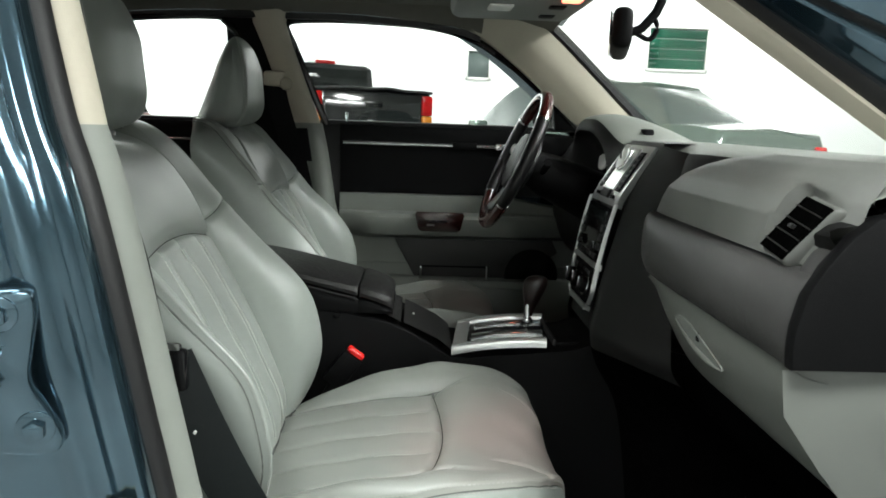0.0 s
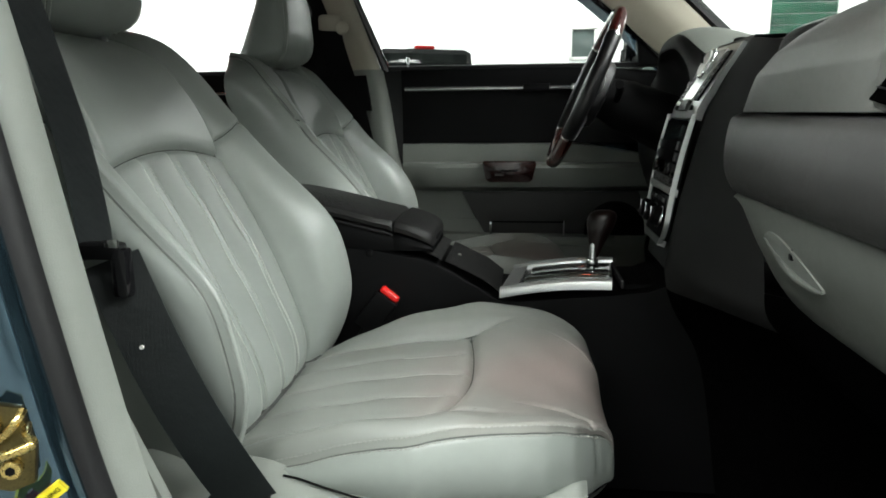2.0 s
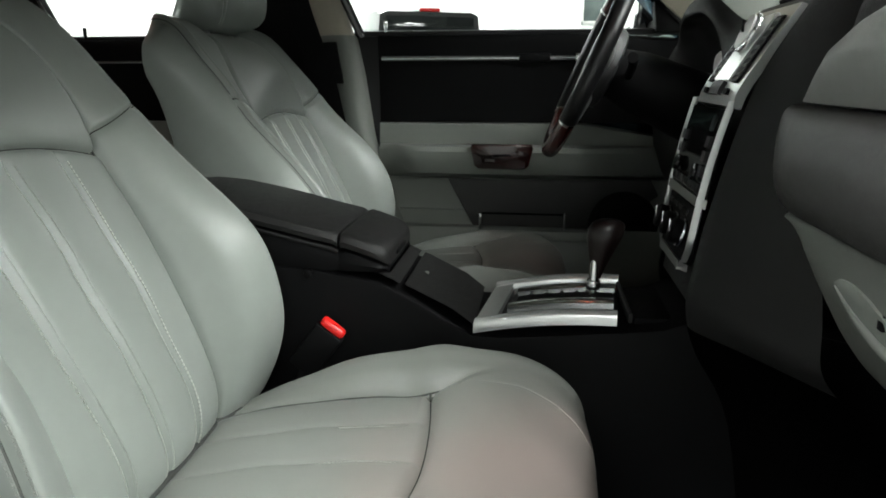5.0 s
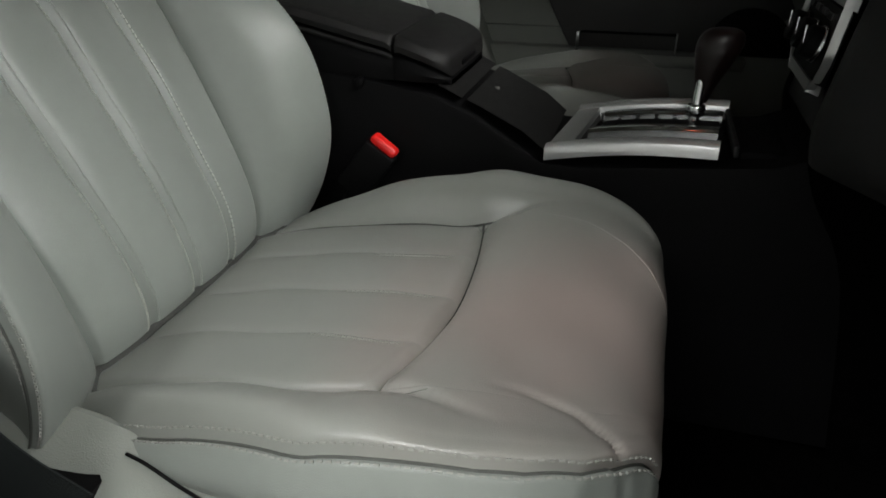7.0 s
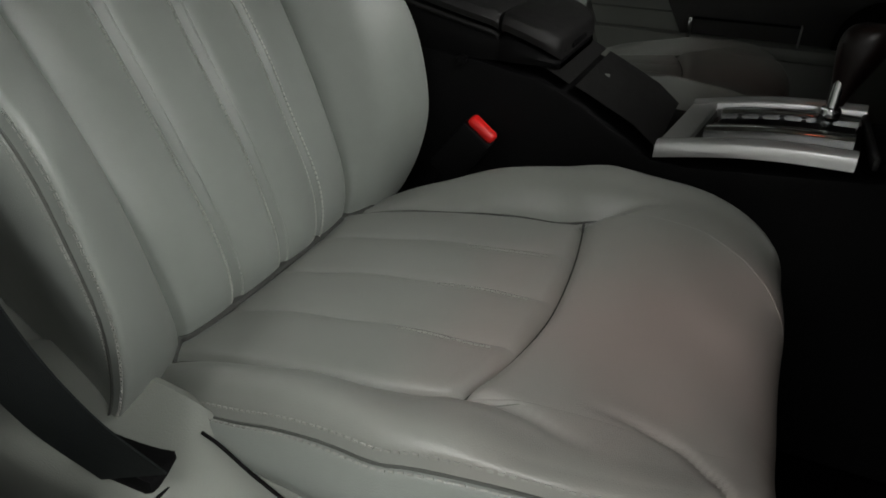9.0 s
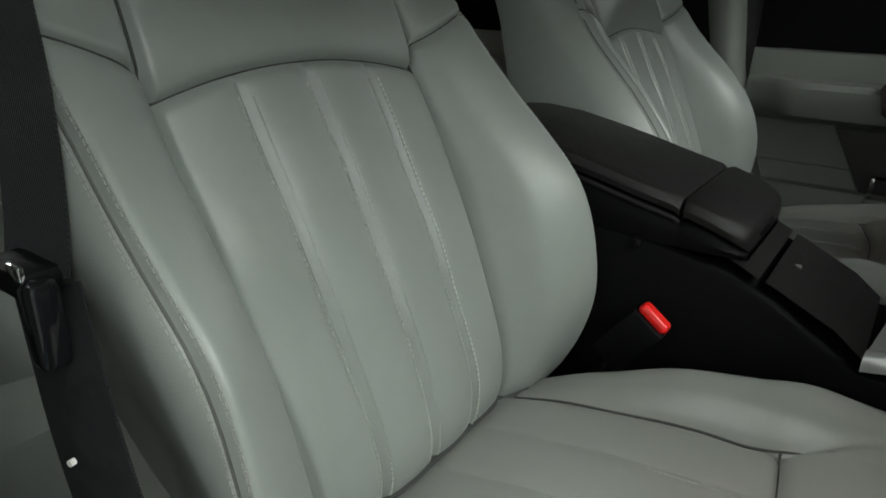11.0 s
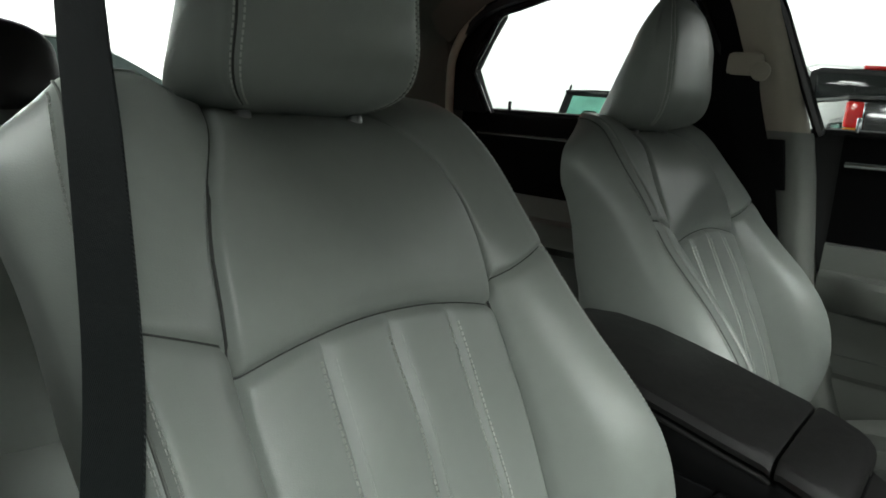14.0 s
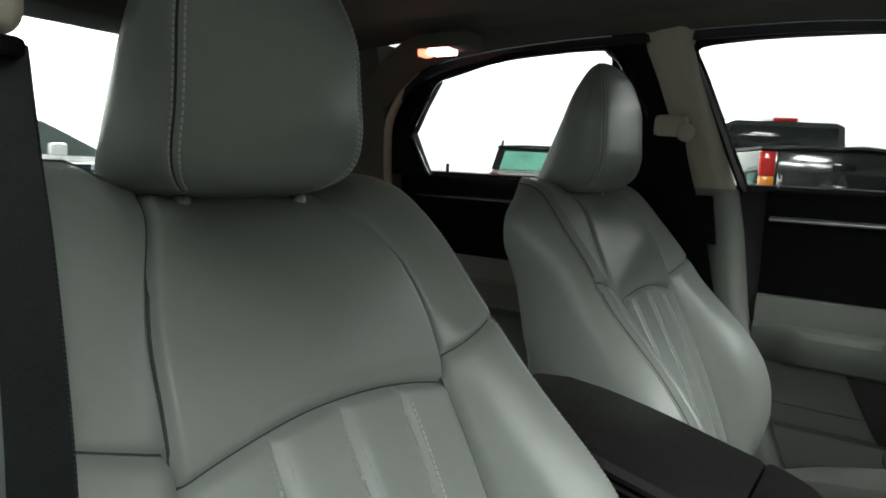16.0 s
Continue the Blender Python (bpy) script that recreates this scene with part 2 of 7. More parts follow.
def part_data(name, verts, faces, mat, parent, label="", sharp=60):
    me = bpy.data.meshes.new(name)
    me.from_pydata([tuple(map(float, v)) for v in verts], [], faces)
    me.update()
    for p in me.polygons:
        p.use_smooth = True
    me.set_sharp_from_angle(angle=radians(sharp))
    return attach(name, me, mat, parent, label)


def lone(name, bm, mat, label, category, group="", kind="", smooth=True):
    """A top-level thing that is one mesh."""
    return tagged(part(name, bm, mat, None, "", smooth), label, category, group, kind)


def box(x0, y0, z0, x1, y1, z1, bevel=0.004, seg=2, m=None, bm=None):
    bm = bm or bmesh.new()
    g = bmesh.ops.create_cube(bm, size=1)["verts"]
    for v in g:
        v.co = Vector((x0 + (v.co.x + 0.5) * (x1 - x0), y0 + (v.co.y + 0.5) * (y1 - y0), z0 + (v.co.z + 0.5) * (z1 - z0)))
    if bevel:
        ed = list({e for v in g for e in v.link_edges})
        r = bmesh.ops.bevel(bm, geom=ed, offset=bevel, segments=seg, affect="EDGES", profile=0.5)
        g = list({v for f in r["faces"] for v in f.verts} | {v for v in g if v.is_valid})
    if m is not None:
        bmesh.ops.transform(bm, matrix=m, verts=g)
    return bm


def spline(pts, n):
    """Catmull-Rom through points, n samples a span."""
    p = np.array(pts, float)
    q = np.vstack([2 * p[0] - p[1], p, 2 * p[-1] - p[-2]])
    out = []
    for i in range(1, len(q) - 2):
        a, b, c, d = q[i - 1], q[i], q[i + 1], q[i + 2]
        for k in range(n):
            t = k / n
            out.append(0.5 * (2 * b + (c - a) * t + (2 * a - 5 * b + 4 * c - d) * t * t + (3 * b - a - 3 * c + d) * t ** 3))
    out.append(p[-1])
    return np.array(out)


def tube(pts, r, sides=10, bm=None, closed=False, flat=1.0, up=(0, 0, 1)):
    """A round or flattened bar along a line; r is a number or one a point."""
    bm = bm or bmesh.new()
    P = [Vector(p) for p in pts]
    n = len(P)
    R = [r] * n if np.isscalar(r) else list(r)
    rings = []
    for i in range(n):
        if closed:
            d = (P[(i + 1) % n] - P[i - 1]).normalized()
        else:
            d = (P[min(i + 1, n - 1)] - P[max(i - 1, 0)]).normalized()
        u = Vector(up)
        a = d.cross(u)
        if a.length < 1e-4:
            a = d.cross(Vector((1, 0, 0)))
        a.normalize()
        b = a.cross(d).normalized()
        rings.append([bm.verts.new(P[i] + R[i] * (math.cos(2 * math.pi * k / sides) * a
                                                  + flat * math.sin(2 * math.pi * k / sides) * b)) for k in range(sides)])
    for i in range(n if closed else n - 1):
        A, B = rings[i], rings[(i + 1) % n]
        for k in range(sides):
            bm.faces.new((A[k], A[(k + 1) % sides], B[(k + 1) % sides], B[k]))
    if not closed:
        bm.faces.new(rings[0][::-1])
        bm.faces.new(rings[-1])
    return bm


def extrude(poly, axis, a, b, bevel=0.0, bm=None, seg=2):
    """A flat outline pushed from a to b along an axis. x: (y,z); y: (x,z); z: (x,y)."""
    bm = bm or bmesh.new()

    def at(p, t):
        return {"x": (t, p[0], p[1]), "y": (p[0], t, p[1]), "z": (p[0], p[1], t)}[axis]
    A = [bm.verts.new(at(p, a)) for p in poly]
    B = [bm.verts.new(at(p, b)) for p in poly]
    n = len(poly)
    f = [bm.faces.new(A[::-1]), bm.faces.new(B)]
    f += [bm.faces.new((A[i], A[(i + 1) % n], B[(i + 1) % n], B[i])) for i in range(n)]
    bmesh.ops.recalc_face_normals(bm, faces=f)
    if bevel:
        ed = list({e for q in f[:2] for e in q.edges})
        bmesh.ops.bevel(bm, geom=ed, offset=bevel, segments=seg, affect="EDGES", profile=0.5)
    return bm


def loft(rows, close_ends=False, bm=None, cyclic=False):
    """Quads between rows of points."""
    bm = bm or bmesh.new()
    V = [[bm.verts.new(tuple(map(float, p))) for p in r] for r in rows]
    n = len(V[0])
    for i in range(len(V) - 1):
        for k in range(n if cyclic else n - 1):
            bm.faces.new((V[i][k], V[i][(k + 1) % n], V[i + 1][(k + 1) % n], V[i + 1][k]))
    if close_ends:
        bm.faces.new(V[0][::-1])
        bm.faces.new(V[-1])
    return bm


def solid(rows, thick, direction):
    """A sheet lofted through rows and given thickness along a direction."""
    d = np.array(direction, float) * thick
    A = [list(map(np.array, r)) for r in rows]
    ring = [list(r) + [p + d for p in r[::-1]] for r in A]
    return loft(ring, close_ends=True, cyclic=True)


def disc(centre, normal, r, depth, sides=24, bm=None, bevel=0.0):
    bm = bm or bmesh.new()
    m = Matrix.Translation(centre) @ Vector(normal).to_track_quat("Z", "Y").to_matrix().to_4x4()
    g = bmesh.ops.create_cone(bm, cap_ends=True, segments=sides, radius1=r, radius2=r, depth=depth)["verts"]
    if bevel:
        ed = [e for e in {e for v in g for e in v.link_edges} if abs(e.verts[0].co.z - e.verts[1].co.z) < 1e-6]
        res = bmesh.ops.bevel(bm, geom=ed, offset=bevel, segments=2, affect="EDGES", profile=0.5)
        g = list({v for f in res["faces"] for v in f.verts} | {v for v in g if v.is_valid})
    bmesh.ops.transform(bm, matrix=m, verts=g)
    return bm


def dashes(lines, mat, parent, name="stitching", length=0.0034, pitch=0.005, width=0.0009, lift=0.0004):
    """Sewn stitches: short raised dashes along lines of (point, normal)."""
    V, F = [], []
    for pts, nor in lines:
        pts, nor = np.asarray(pts, float), np.asarray(nor, float)
        seg = np.linalg.norm(np.diff(pts, axis=0), axis=1)
        s = np.concatenate([[0], np.cumsum(seg)])
        k = 0.0
        while k + length < s[-1]:
            a = np.array([np.interp(k, s, pts[:, c]) for c in range(3)])
            b = np.array([np.interp(k + length, s, pts[:, c]) for c in range(3)])
            n = np.array([np.interp(k, s, nor[:, c]) for c in range(3)])
            n /= np.linalg.norm(n) + 1e-9
            t = np.cross(b - a, n)
            t = t / (np.linalg.norm(t) + 1e-9) * width
            i = len(V)
            up = n * (lift + 0.0006)
            dn = -n * 0.0008
            V += [a - t + dn, a + t + dn, b + t + dn, b - t + dn, a - t * 0.6 + up, a + t * 0.6 + up, b + t * 0.6 + up, b - t * 0.6 + up]
            F += [(i + 4, i + 5, i + 6, i + 7), (i, i + 1, i + 5, i + 4), (i + 1, i + 2, i + 6, i + 5), (i + 2, i + 3, i + 7, i + 6),
                  (i + 3, i, i + 4, i + 7)]
            k += pitch
    ob = part_data(name, V, F, mat, parent, "pale double-row leather stitching")
    ob["kind"] = "stuff"
    return ob


def smooth_table(pairs):
    s = spline(pairs, 8)
    return lambda v: np.interp(v, s[:, 0], s[:, 1])


# ---- garage ----
X0, X1, Y0, Y1 = -11.0, 13.0, -10.5, 14.0
lone("floor", box(X0 - 0.2, Y0 - 0.2, -0.2, X1 + 0.2, Y1 + 0.2, 0, 0), FLOOR, "grey sealed concrete showroom floor", "floor", kind="structure")
lone("ceiling", box(X0 - 0.2, Y0 - 0.2, CEIL, X1 + 0.2, Y1 + 0.2, CEIL + 0.2, 0), DIM_WALL, "unseen ceiling with added light panels, greyed to limit bounced light", "ceiling", kind="structure")


def wall_with_holes(name, holes):
    """The far wall, with openings (x0, z0, x1, z1) cut through it."""
    xs = sorted({X0, X1, *[h[0] for h in holes], *[h[2] for h in holes]})
    zs = sorted({0.0, CEIL, *[h[1] for h in holes], *[h[3] for h in holes]})
    bm = bmesh.new()
    for a, b in zip(xs, xs[1:]):
        for c, d in zip(zs, zs[1:]):
            if not any(h[0] <= a and b <= h[2] and h[1] <= c and d <= h[3] for h in holes):
                box(a, Y1, c, b, Y1 + 0.2, d, 0, bm=bm)
    bmesh.ops.remove_doubles(bm, verts=bm.verts, dist=1e-5)
    return lone(name, bm, WALL, "bright white painted garage wall with windows", "wall", kind="structure", smooth=False)


FAR_WINDOWS = [(1.35, 2.0, 1.91, 2.66, GREY_GLASS, "small grey window in the white wall"),
               (5.32, 2.34, 6.71, 3.31, GREEN_GLASS, "green-tinted window in the white wall")]
wall_with_holes("wall_north", [w[:4] for w in FAR_WINDOWS])
lone("wall_south", box(X0, Y0 - 0.2, 0, X1, Y0, CEIL, 0), DIM_WALL, "unseen garage wall greyed pale to limit bounced light", "wall", kind="structure")
lone("wall_east", box(X1, Y0, 0, X1 + 0.2, Y1, CEIL, 0), DIM_WALL, "unseen garage wall greyed to limit bounced light", "wall", kind="structure")
lone("wall_west", box(X0 - 0.2, Y0, 0, X0, Y1, CEIL, 0), WALL, "white painted garage wall", "wall", kind="structure")

for k, (x0, z0, x1, z1, gm, lab) in enumerate(FAR_WINDOWS):
    w = thing("window_%d" % (k + 1), (x0, Y1, z0), lab, "window", kind="structure")
    bm = bmesh.new()
    for q in ((x0, z0, x0 + 0.05, z1), (x1 - 0.05, z0, x1, z1), (x0, z0, x1, z0 + 0.05), (x0, z1 - 0.05, x1, z1)):
        box(q[0], Y1 - 0.03, q[1], q[2], Y1 + 0.06, q[3], 0.004, bm=bm)
    part("window_frame", bm, WHITE_FACE, w)
    if k:
        for j in range(4):
            zz = z0 + 0.05 + (z1 - z0 - 0.1) * j / 4
            part("pane", box(x0 + 0.05, Y1 + 0.02, zz + 0.006, x1 - 0.05, Y1 + 0.03, zz + (z1 - z0 - 0.1) / 4 - 0.006, 0.002), gm, w)
    else:
        part("pane", box(x0 + 0.05, Y1 + 0.02, z0 + 0.05, x1 - 0.05, Y1 + 0.03, z1 - 0.05, 0.002), gm, w)

# Added fixtures out of view, placed and dimmed to shape the cabin light.
LIGHT_SPOTS = [(-1.5, -3.0, NEAR_DIM * 2.0), (-4.4, -4.2, NEAR_DIM * 0.8), (5.2, -3.2, NEAR_DIM * 2.2), (7.6, -2.2, NEAR_DIM * 1.6), (2.2, -8.9, NEAR_DIM * 1.3)]
LIGHT_SPOTS += [(x, 12.4, FAR_DIM) for x in (-8.5, -4.0, 0.5, 5.0, 9.5)]
# West pair brightens that wall; the last lights the dash top through the windscreen.
LIGHT_SPOTS += [(-9.2, 4.5, 1.0), (-9.2, 0.5, 1.0), (4.8, 0.4, 0.52)]
first_light = None
for k, (x, y, power) in enumerate(LIGHT_SPOTS):
    if first_light is None:
        first_light = thing("ceiling_light", (x, y, CEIL), "long white ceiling light fixture, unseen, added to light the cabin", "lamp", "ceiling lights")
        bm = box(x - 1.35, y - 0.65, CEIL - 0.09, x + 1.35, y + 0.65, CEIL - 0.001, 0.01)
        part("housing", bm, WHITE_FACE, first_light)
        part("diffuser", box(x - 1.3, y - 0.6, CEIL - 0.11, x + 1.3, y + 0.6, CEIL - 0.088, 0.008), TUBE_GLOW, first_light)
    else:
        copy_thing(first_light, Matrix.Translation((x, y, CEIL)))
    la = bpy.data.lights.new("ceiling_lamp", "AREA")
    la.shape, la.size, la.size_y, la.energy = "RECTANGLE", 2.6, 1.3, LAMP_WATTS * power
    if y > 10:
        la.size, la.size_y = 4.0, 2.6
    la.color = (0.95, 1.0, 0.955)
    lo = new("ceiling_lamp", la)
    lo.location = (x, y, CEIL - 0.13)

# ---- seats ----
LEAN = radians(13)
SEAT_Y = 0.365


def groove(dist, depth, width):
    return -depth * np.exp(-(dist / width) ** 2)


def grid_faces(n, m):
    return [(j * m + i, j * m + i + 1, (j + 1) * m + i + 1, (j + 1) * m + i) for j in range(n - 1) for i in range(m - 1)]


def split_grid(P, region, table_of_parts, parent, sharp=50):
    """Cut a grid of points into separate panels by a number for each face."""
    n, m = P.shape[:2]
    faces = np.array(grid_faces(n, m))
    flat = P.reshape(-1, 3)
    reg = region.reshape(-1)
    for key, (name, mat, label) in table_of_parts.items():
        sel = faces[reg == key]
        if len(sel) == 0:
            continue
        used, inv = np.unique(sel, return_inverse=True)
        part_data(name, flat[used], inv.reshape(-1, 4).tolist(), mat, parent, label, sharp)


def surface_line(P, us, vs):
    """Points and normals of the grid along index coordinates (v row, u column)."""
    n, m = P.shape[:2]
    pts, nor = [], []
    for u, v in zip(us, vs):
        i, j = int(min(max(u, 1), m - 3)), int(min(max(v, 1), n - 3))
        fu, fv = min(max(u - i, 0), 1), min(max(v - j, 0), 1)
        p = (P[j, i] * (1 - fu) + P[j, i + 1] * fu) * (1 - fv) + (P[j + 1, i] * (1 - fu) + P[j + 1, i + 1] * fu) * fv
        a = P[j, i + 1] - P[j, i - 1]
        b = P[j + 1, i] - P[j - 1, i]
        c = np.cross(a, b)
        pts.append(p)
        nor.append(c / (np.linalg.norm(c) + 1e-9))
    return np.array(pts), np.array(nor)


# shape tables of the backrest, by height h along it
bol_d = smooth_table([(-0.06, -0.015), (0.0, 0.042), (0.03, 0.074), (0.07, 0.102), (0.12, 0.122), (0.18, 0.127), (0.23, 0.118), (0.28, 0.093),
                      (0.33, 0.062), (0.38, 0.033), (0.43, 0.010), (0.48, -0.014), (0.53, -0.04), (0.56, -0.062), (0.585, -0.098), (0.60, -0.114)])
mid_d = smooth_table([(-0.06, -0.03), (-0.02, -0.004), (0.0, 0.020), (0.02, 0.046), (0.05, 0.064), (0.1, 0.068), (0.18, 0.054), (0.28, 0.031), (0.366, 0.006), (0.43, -0.006), (0.5, -0.028),
                      (0.54, -0.05), (0.57, -0.08), (0.585, -0.098), (0.60, -0.114)])
edge_d = smooth_table([(-0.06, -0.03), (-0.02, -0.006), (0.0, 0.018), (0.02, 0.041), (0.05, 0.057), (0.1, 0.061), (0.18, 0.048), (0.28, 0.026), (0.366, 0.002), (0.43, -0.009), (0.5, -0.030),
                       (0.54, -0.052), (0.57, -0.082), (0.585, -0.098), (0.60, -0.114)])
out_w = smooth_table([(-0.06, 0.2), (0.0, 0.236), (0.05, 0.254), (0.12, 0.263), (0.25, 0.262), (0.35, 0.248), (0.43, 0.240), (0.5, 0.244),
                      (0.54, 0.238), (0.57, 0.22), (0.59, 0.195), (0.60, 0.175)])
peak_w = smooth_table([(-0.06, 0.19), (0.0, 0.202), (0.1, 0.212), (0.25, 0.211), (0.35, 0.203), (0.43, 0.197), (0.5, 0.19), (0.57, 0.172), (0.60, 0.155)])
seam_w = smooth_table([(-0.06, 0.112), (0.0, 0.12), (0.07, 0.129), (0.13, 0.135), (0.19, 0.139), (0.25, 0.142), (0.31, 0.142), (0.366, 0.141), (0.40, 0.141), (0.45, 0.136), (0.5, 0.121), (0.55, 0.098), (0.60, 0.07)])


def arch_h(w):
    """Height of the seam below the upper panels: an arch in the middle, a rising seam on each shoulder."""
    a = np.abs(w)
    return np.where(a < 0.139, 0.384 - 0.019 * (a / 0.14) ** 2, np.interp(a, [0.139, 0.146, 0.26], [0.3653, 0.389, 0.430]))


def build_seat(yc, m, label):
    """A leather bucket seat. m = 1: its inner side is towards +y; -1: mirrored."""
    O = np.array([0.09, yc, 0.50])
    U = np.array([-math.sin(LEAN), 0, math.cos(LEAN)])
    N = np.array([math.cos(LEAN), 0, math.sin(LEAN)])
    root = thing("car_seat", (0.28, yc, 0.26), label, "car seat", "front seats")

    def place(w, h, d):
        return O + np.outer(d, N).reshape(*np.shape(d), 3) + np.outer(h, U).reshape(*np.shape(h), 3) + np.array([0, m, 0]) * np.asarray(w)[..., None]

    # backrest grid
    nv, ns = 170, 15
    H = np.concatenate([np.linspace(-0.06, 0.53, 140, endpoint=False), np.linspace(0.53, 0.60, 30)])
    rowsW, rowsD = [], []
    for h in H:
        c, b, ws, wp, wo = mid_d(h), bol_d(h), seam_w(h), peak_w(h), out_w(h)
        e = edge_d(h)
        half = [(0, c), (ws * 0.5, e + (c - e) * 0.8), (ws * 0.9, e + (c - e) * 0.22), (ws, e), (ws + (wp - ws) * 0.42, e + (b - e) * (0.66 - 0.14 * min(max((h - 0.36) / 0.06, 0), 1))), (wp, b),
                (wp + 0.019, b - 0.004), (wo, max(b - 0.048, -0.125)), (wo + 0.004, max(-0.062 - 0.05 * min(max((h - 0.2) / 0.3, 0), 1), b - 0.14)), (wo - 0.012, min(-0.103, b + 0.01)), (wo - 0.06, min(-0.115, b))]
        slim = [0, 0, 0, 0, 0, 0, 0, 0.006, 0.016, 0.02, 0.02, 0.02][:len(half)]
        tuck = min(max((0.46 - h) / 0.46, 0), 1) ** 1.1      # the outer side narrows towards the cushion
        slim = [q + tuck * u for q, u in zip(slim, (0, 0, 0, 0, 0.004, 0.012, 0.020, 0.056, 0.085, 0.085, 0.085))]
        full = [(-x + q, y) for (x, y), q in zip(half[:0:-1], slim[:0:-1])] + half
        s = spline(full, ns)
        rowsW.append(s[:, 0])
        rowsD.append(s[:, 1])
    W, D = np.array(rowsW), np.array(rowsD)
    Hh = np.repeat(H[:, None], W.shape[1], 1)
    j0 = int(np.argmin(np.abs(H - 0.38)))
    Hh = Hh + (arch_h(W[j0])[None, :] - H[j0]) * np.clip(1 - np.abs(H - H[j0]) / 0.11, 0, 1)[:, None] * np.clip((8 * ns - np.abs(np.arange(W.shape[1]) - W.shape[1] // 2)) / (2.0 * ns), 0, 1)[None, :]
    for k in range(W.shape[1]):
        W[:, k], D[:, k] = np.interp(Hh[:, k], H, W[:, k].copy()), np.interp(Hh[:, k], H, D[:, k].copy())
    mid = W.shape[1] // 2
    col = np.arange(W.shape[1])[None, :] + 0 * W
    aw = np.abs(W)
    front = np.abs(col - mid) <= 6 * ns          # columns before the piping line
    # seams
    wseam = seam_w(Hh)
    g = np.zeros_like(W)
    below = (np.arange(len(H)) < j0)[:, None] & (aw < 9)
    g += np.where(front, groove(aw - wseam, 0.0075, 0.0032), 0)
    g += np.where(front, groove(Hh - arch_h(W), 0.008, 0.0038), 0)
    piping_col = 6 * ns
    g += groove((np.abs(col - mid) - piping_col) * 0.0016, 0.0055, 0.0032)
    pl = 0.07
    for s in (-pl, 0, pl):
        fade = np.clip((arch_h(W) - Hh) / 0.01, 0, 1)
        g += groove(W - s / 0.14 * wseam, 0.004, 0.004) * fade
    fr = ((2 * aw / wseam) % 1.0)
    g += np.where(below & (aw < wseam), 0.0035 * (1 - (2 * fr - 1) ** 2), 0)
    g += np.where((aw < wseam) & ~below, 0.004 * np.clip((Hh - arch_h(W)) / 0.02, 0, 1), 0)
    # soft wrinkles
    g += 0.0012 * np.sin(Hh * 47 + W * 13) * np.sin(W * 31 + 2 * m)
    dip = 0.022 * np.clip((Hh - 0.42) / 0.16, 0, 1) ** 2 * np.clip(1 - (aw / 0.125) ** 4, 0, 1)
    bk_ = np.clip((np.abs(col - mid) - 5 * ns) / (4.5 * ns), 0, 1)
    dip = dip + 0.05 * np.clip((Hh - 0.44) / 0.16, 0, 1) ** 2 * bk_ * bk_ * (3 - 2 * bk_)
    dip = dip + 9.0 * np.maximum(0, -D - 0.075) ** 2 * np.clip((Hh - 0.46) / 0.1, 0, 1)
    P = place(W, Hh - dip, np.maximum(D + g, -0.113 + 0.30 * dip))
    # regions
    cw = 0.25 * (W[:-1, :-1] + W[1:, :-1] + W[:-1, 1:] + W[1:, 1:])
    ch = 0.5 * (Hh[:-1, :-1] + Hh[1:, :-1])
    cc = col[:-1, :-1] + 0.5
    reg = np.full(cw.shape, 9)
    jj_ = np.arange(len(H) - 1)[:, None] + 0 * cc
    inside = np.abs(cc - mid) < 3 * ns
    reg[inside & (jj_ >= j0)] = 0
    low = inside & (jj_ < j0)
    reg[low] = 1 + np.clip(np.floor((cc[low] - mid) / ns + 2), 0, 3).astype(int)
    out = ~inside & (np.abs(cc - mid) < piping_col)
    reg[out & (jj_ >= j0) & (cw < 0)] = 5
    reg[out & (jj_ >= j0) & (cw > 0)] = 6
    reg[out & (jj_ < j0) & (cw < 0)] = 7
    reg[out & (jj_ < j0) & (cw > 0)] = 8
    reg[(np.abs(cc - mid) >= piping_col) & (cw > 0)] = 10
    # a closed core behind the cover
    bm = loft([place(np.array([-x, -x, x, x]), np.array([h] * 4), np.array([-0.075, -0.112, -0.112, -0.075]))
               for h, x in ((-0.05, 0.17), (0.1, 0.205), (0.4, 0.19), (0.5, 0.17))], close_ends=True, cyclic=True)
    back = part("backrest", bm, GREY_VINYL, root, "grey leather backrest with pleated centre")
    names = {0: ("upper_panel", LEATHER, "smooth grey leather"), 5: ("shoulder_panel", LEATHER, ""), 6: ("shoulder_panel", LEATHER, ""),
             7: ("bolster", LEATHER, ""), 8: ("bolster", LEATHER, ""), 9: ("side_panel", LEATHER, ""), 10: ("side_panel", LEATHER, "")}
    for k in range(1, 5):
        names[k] = ("pleat", LEATHER, "")
    split_grid(P, reg, names, back)
    # stitches on the backrest
    lines, soft_lines = [], []

    def col_of(w, j):
        lo, hi = mid - 7 * ns, mid + 7 * ns
        return lo + np.interp(w, W[j, lo:hi], np.arange(hi - lo))
    for s in (-pl, 0, pl):
        rows = list(range(17, j0 - 1, 2))
        ks = mid + int(round(s / pl)) * ns
        for off in (-0.0065, 0.0065):
            lines.append(surface_line(P, [col_of(s / 0.14 * seam_w(Hh[j, ks]) + off, j) for j in rows], rows))
    for sgn in (-1, 1):
        rows = list(range(15, 158, 3))
        for off in (-3.2, 3.2):
            lines.append(surface_line(P, [mid + sgn * piping_col + off] * len(rows), rows))
    # piping cords
    for sgn in (-1, 1):
        rows = list(range(8, 165, 3))
        pts, nor = surface_line(P, [mid + sgn * piping_col] * len(rows), rows)
        part("piping", tube([tuple(p) for p in pts + nor * 0.0003 * m], 0.0012, 6), PIPING, root)
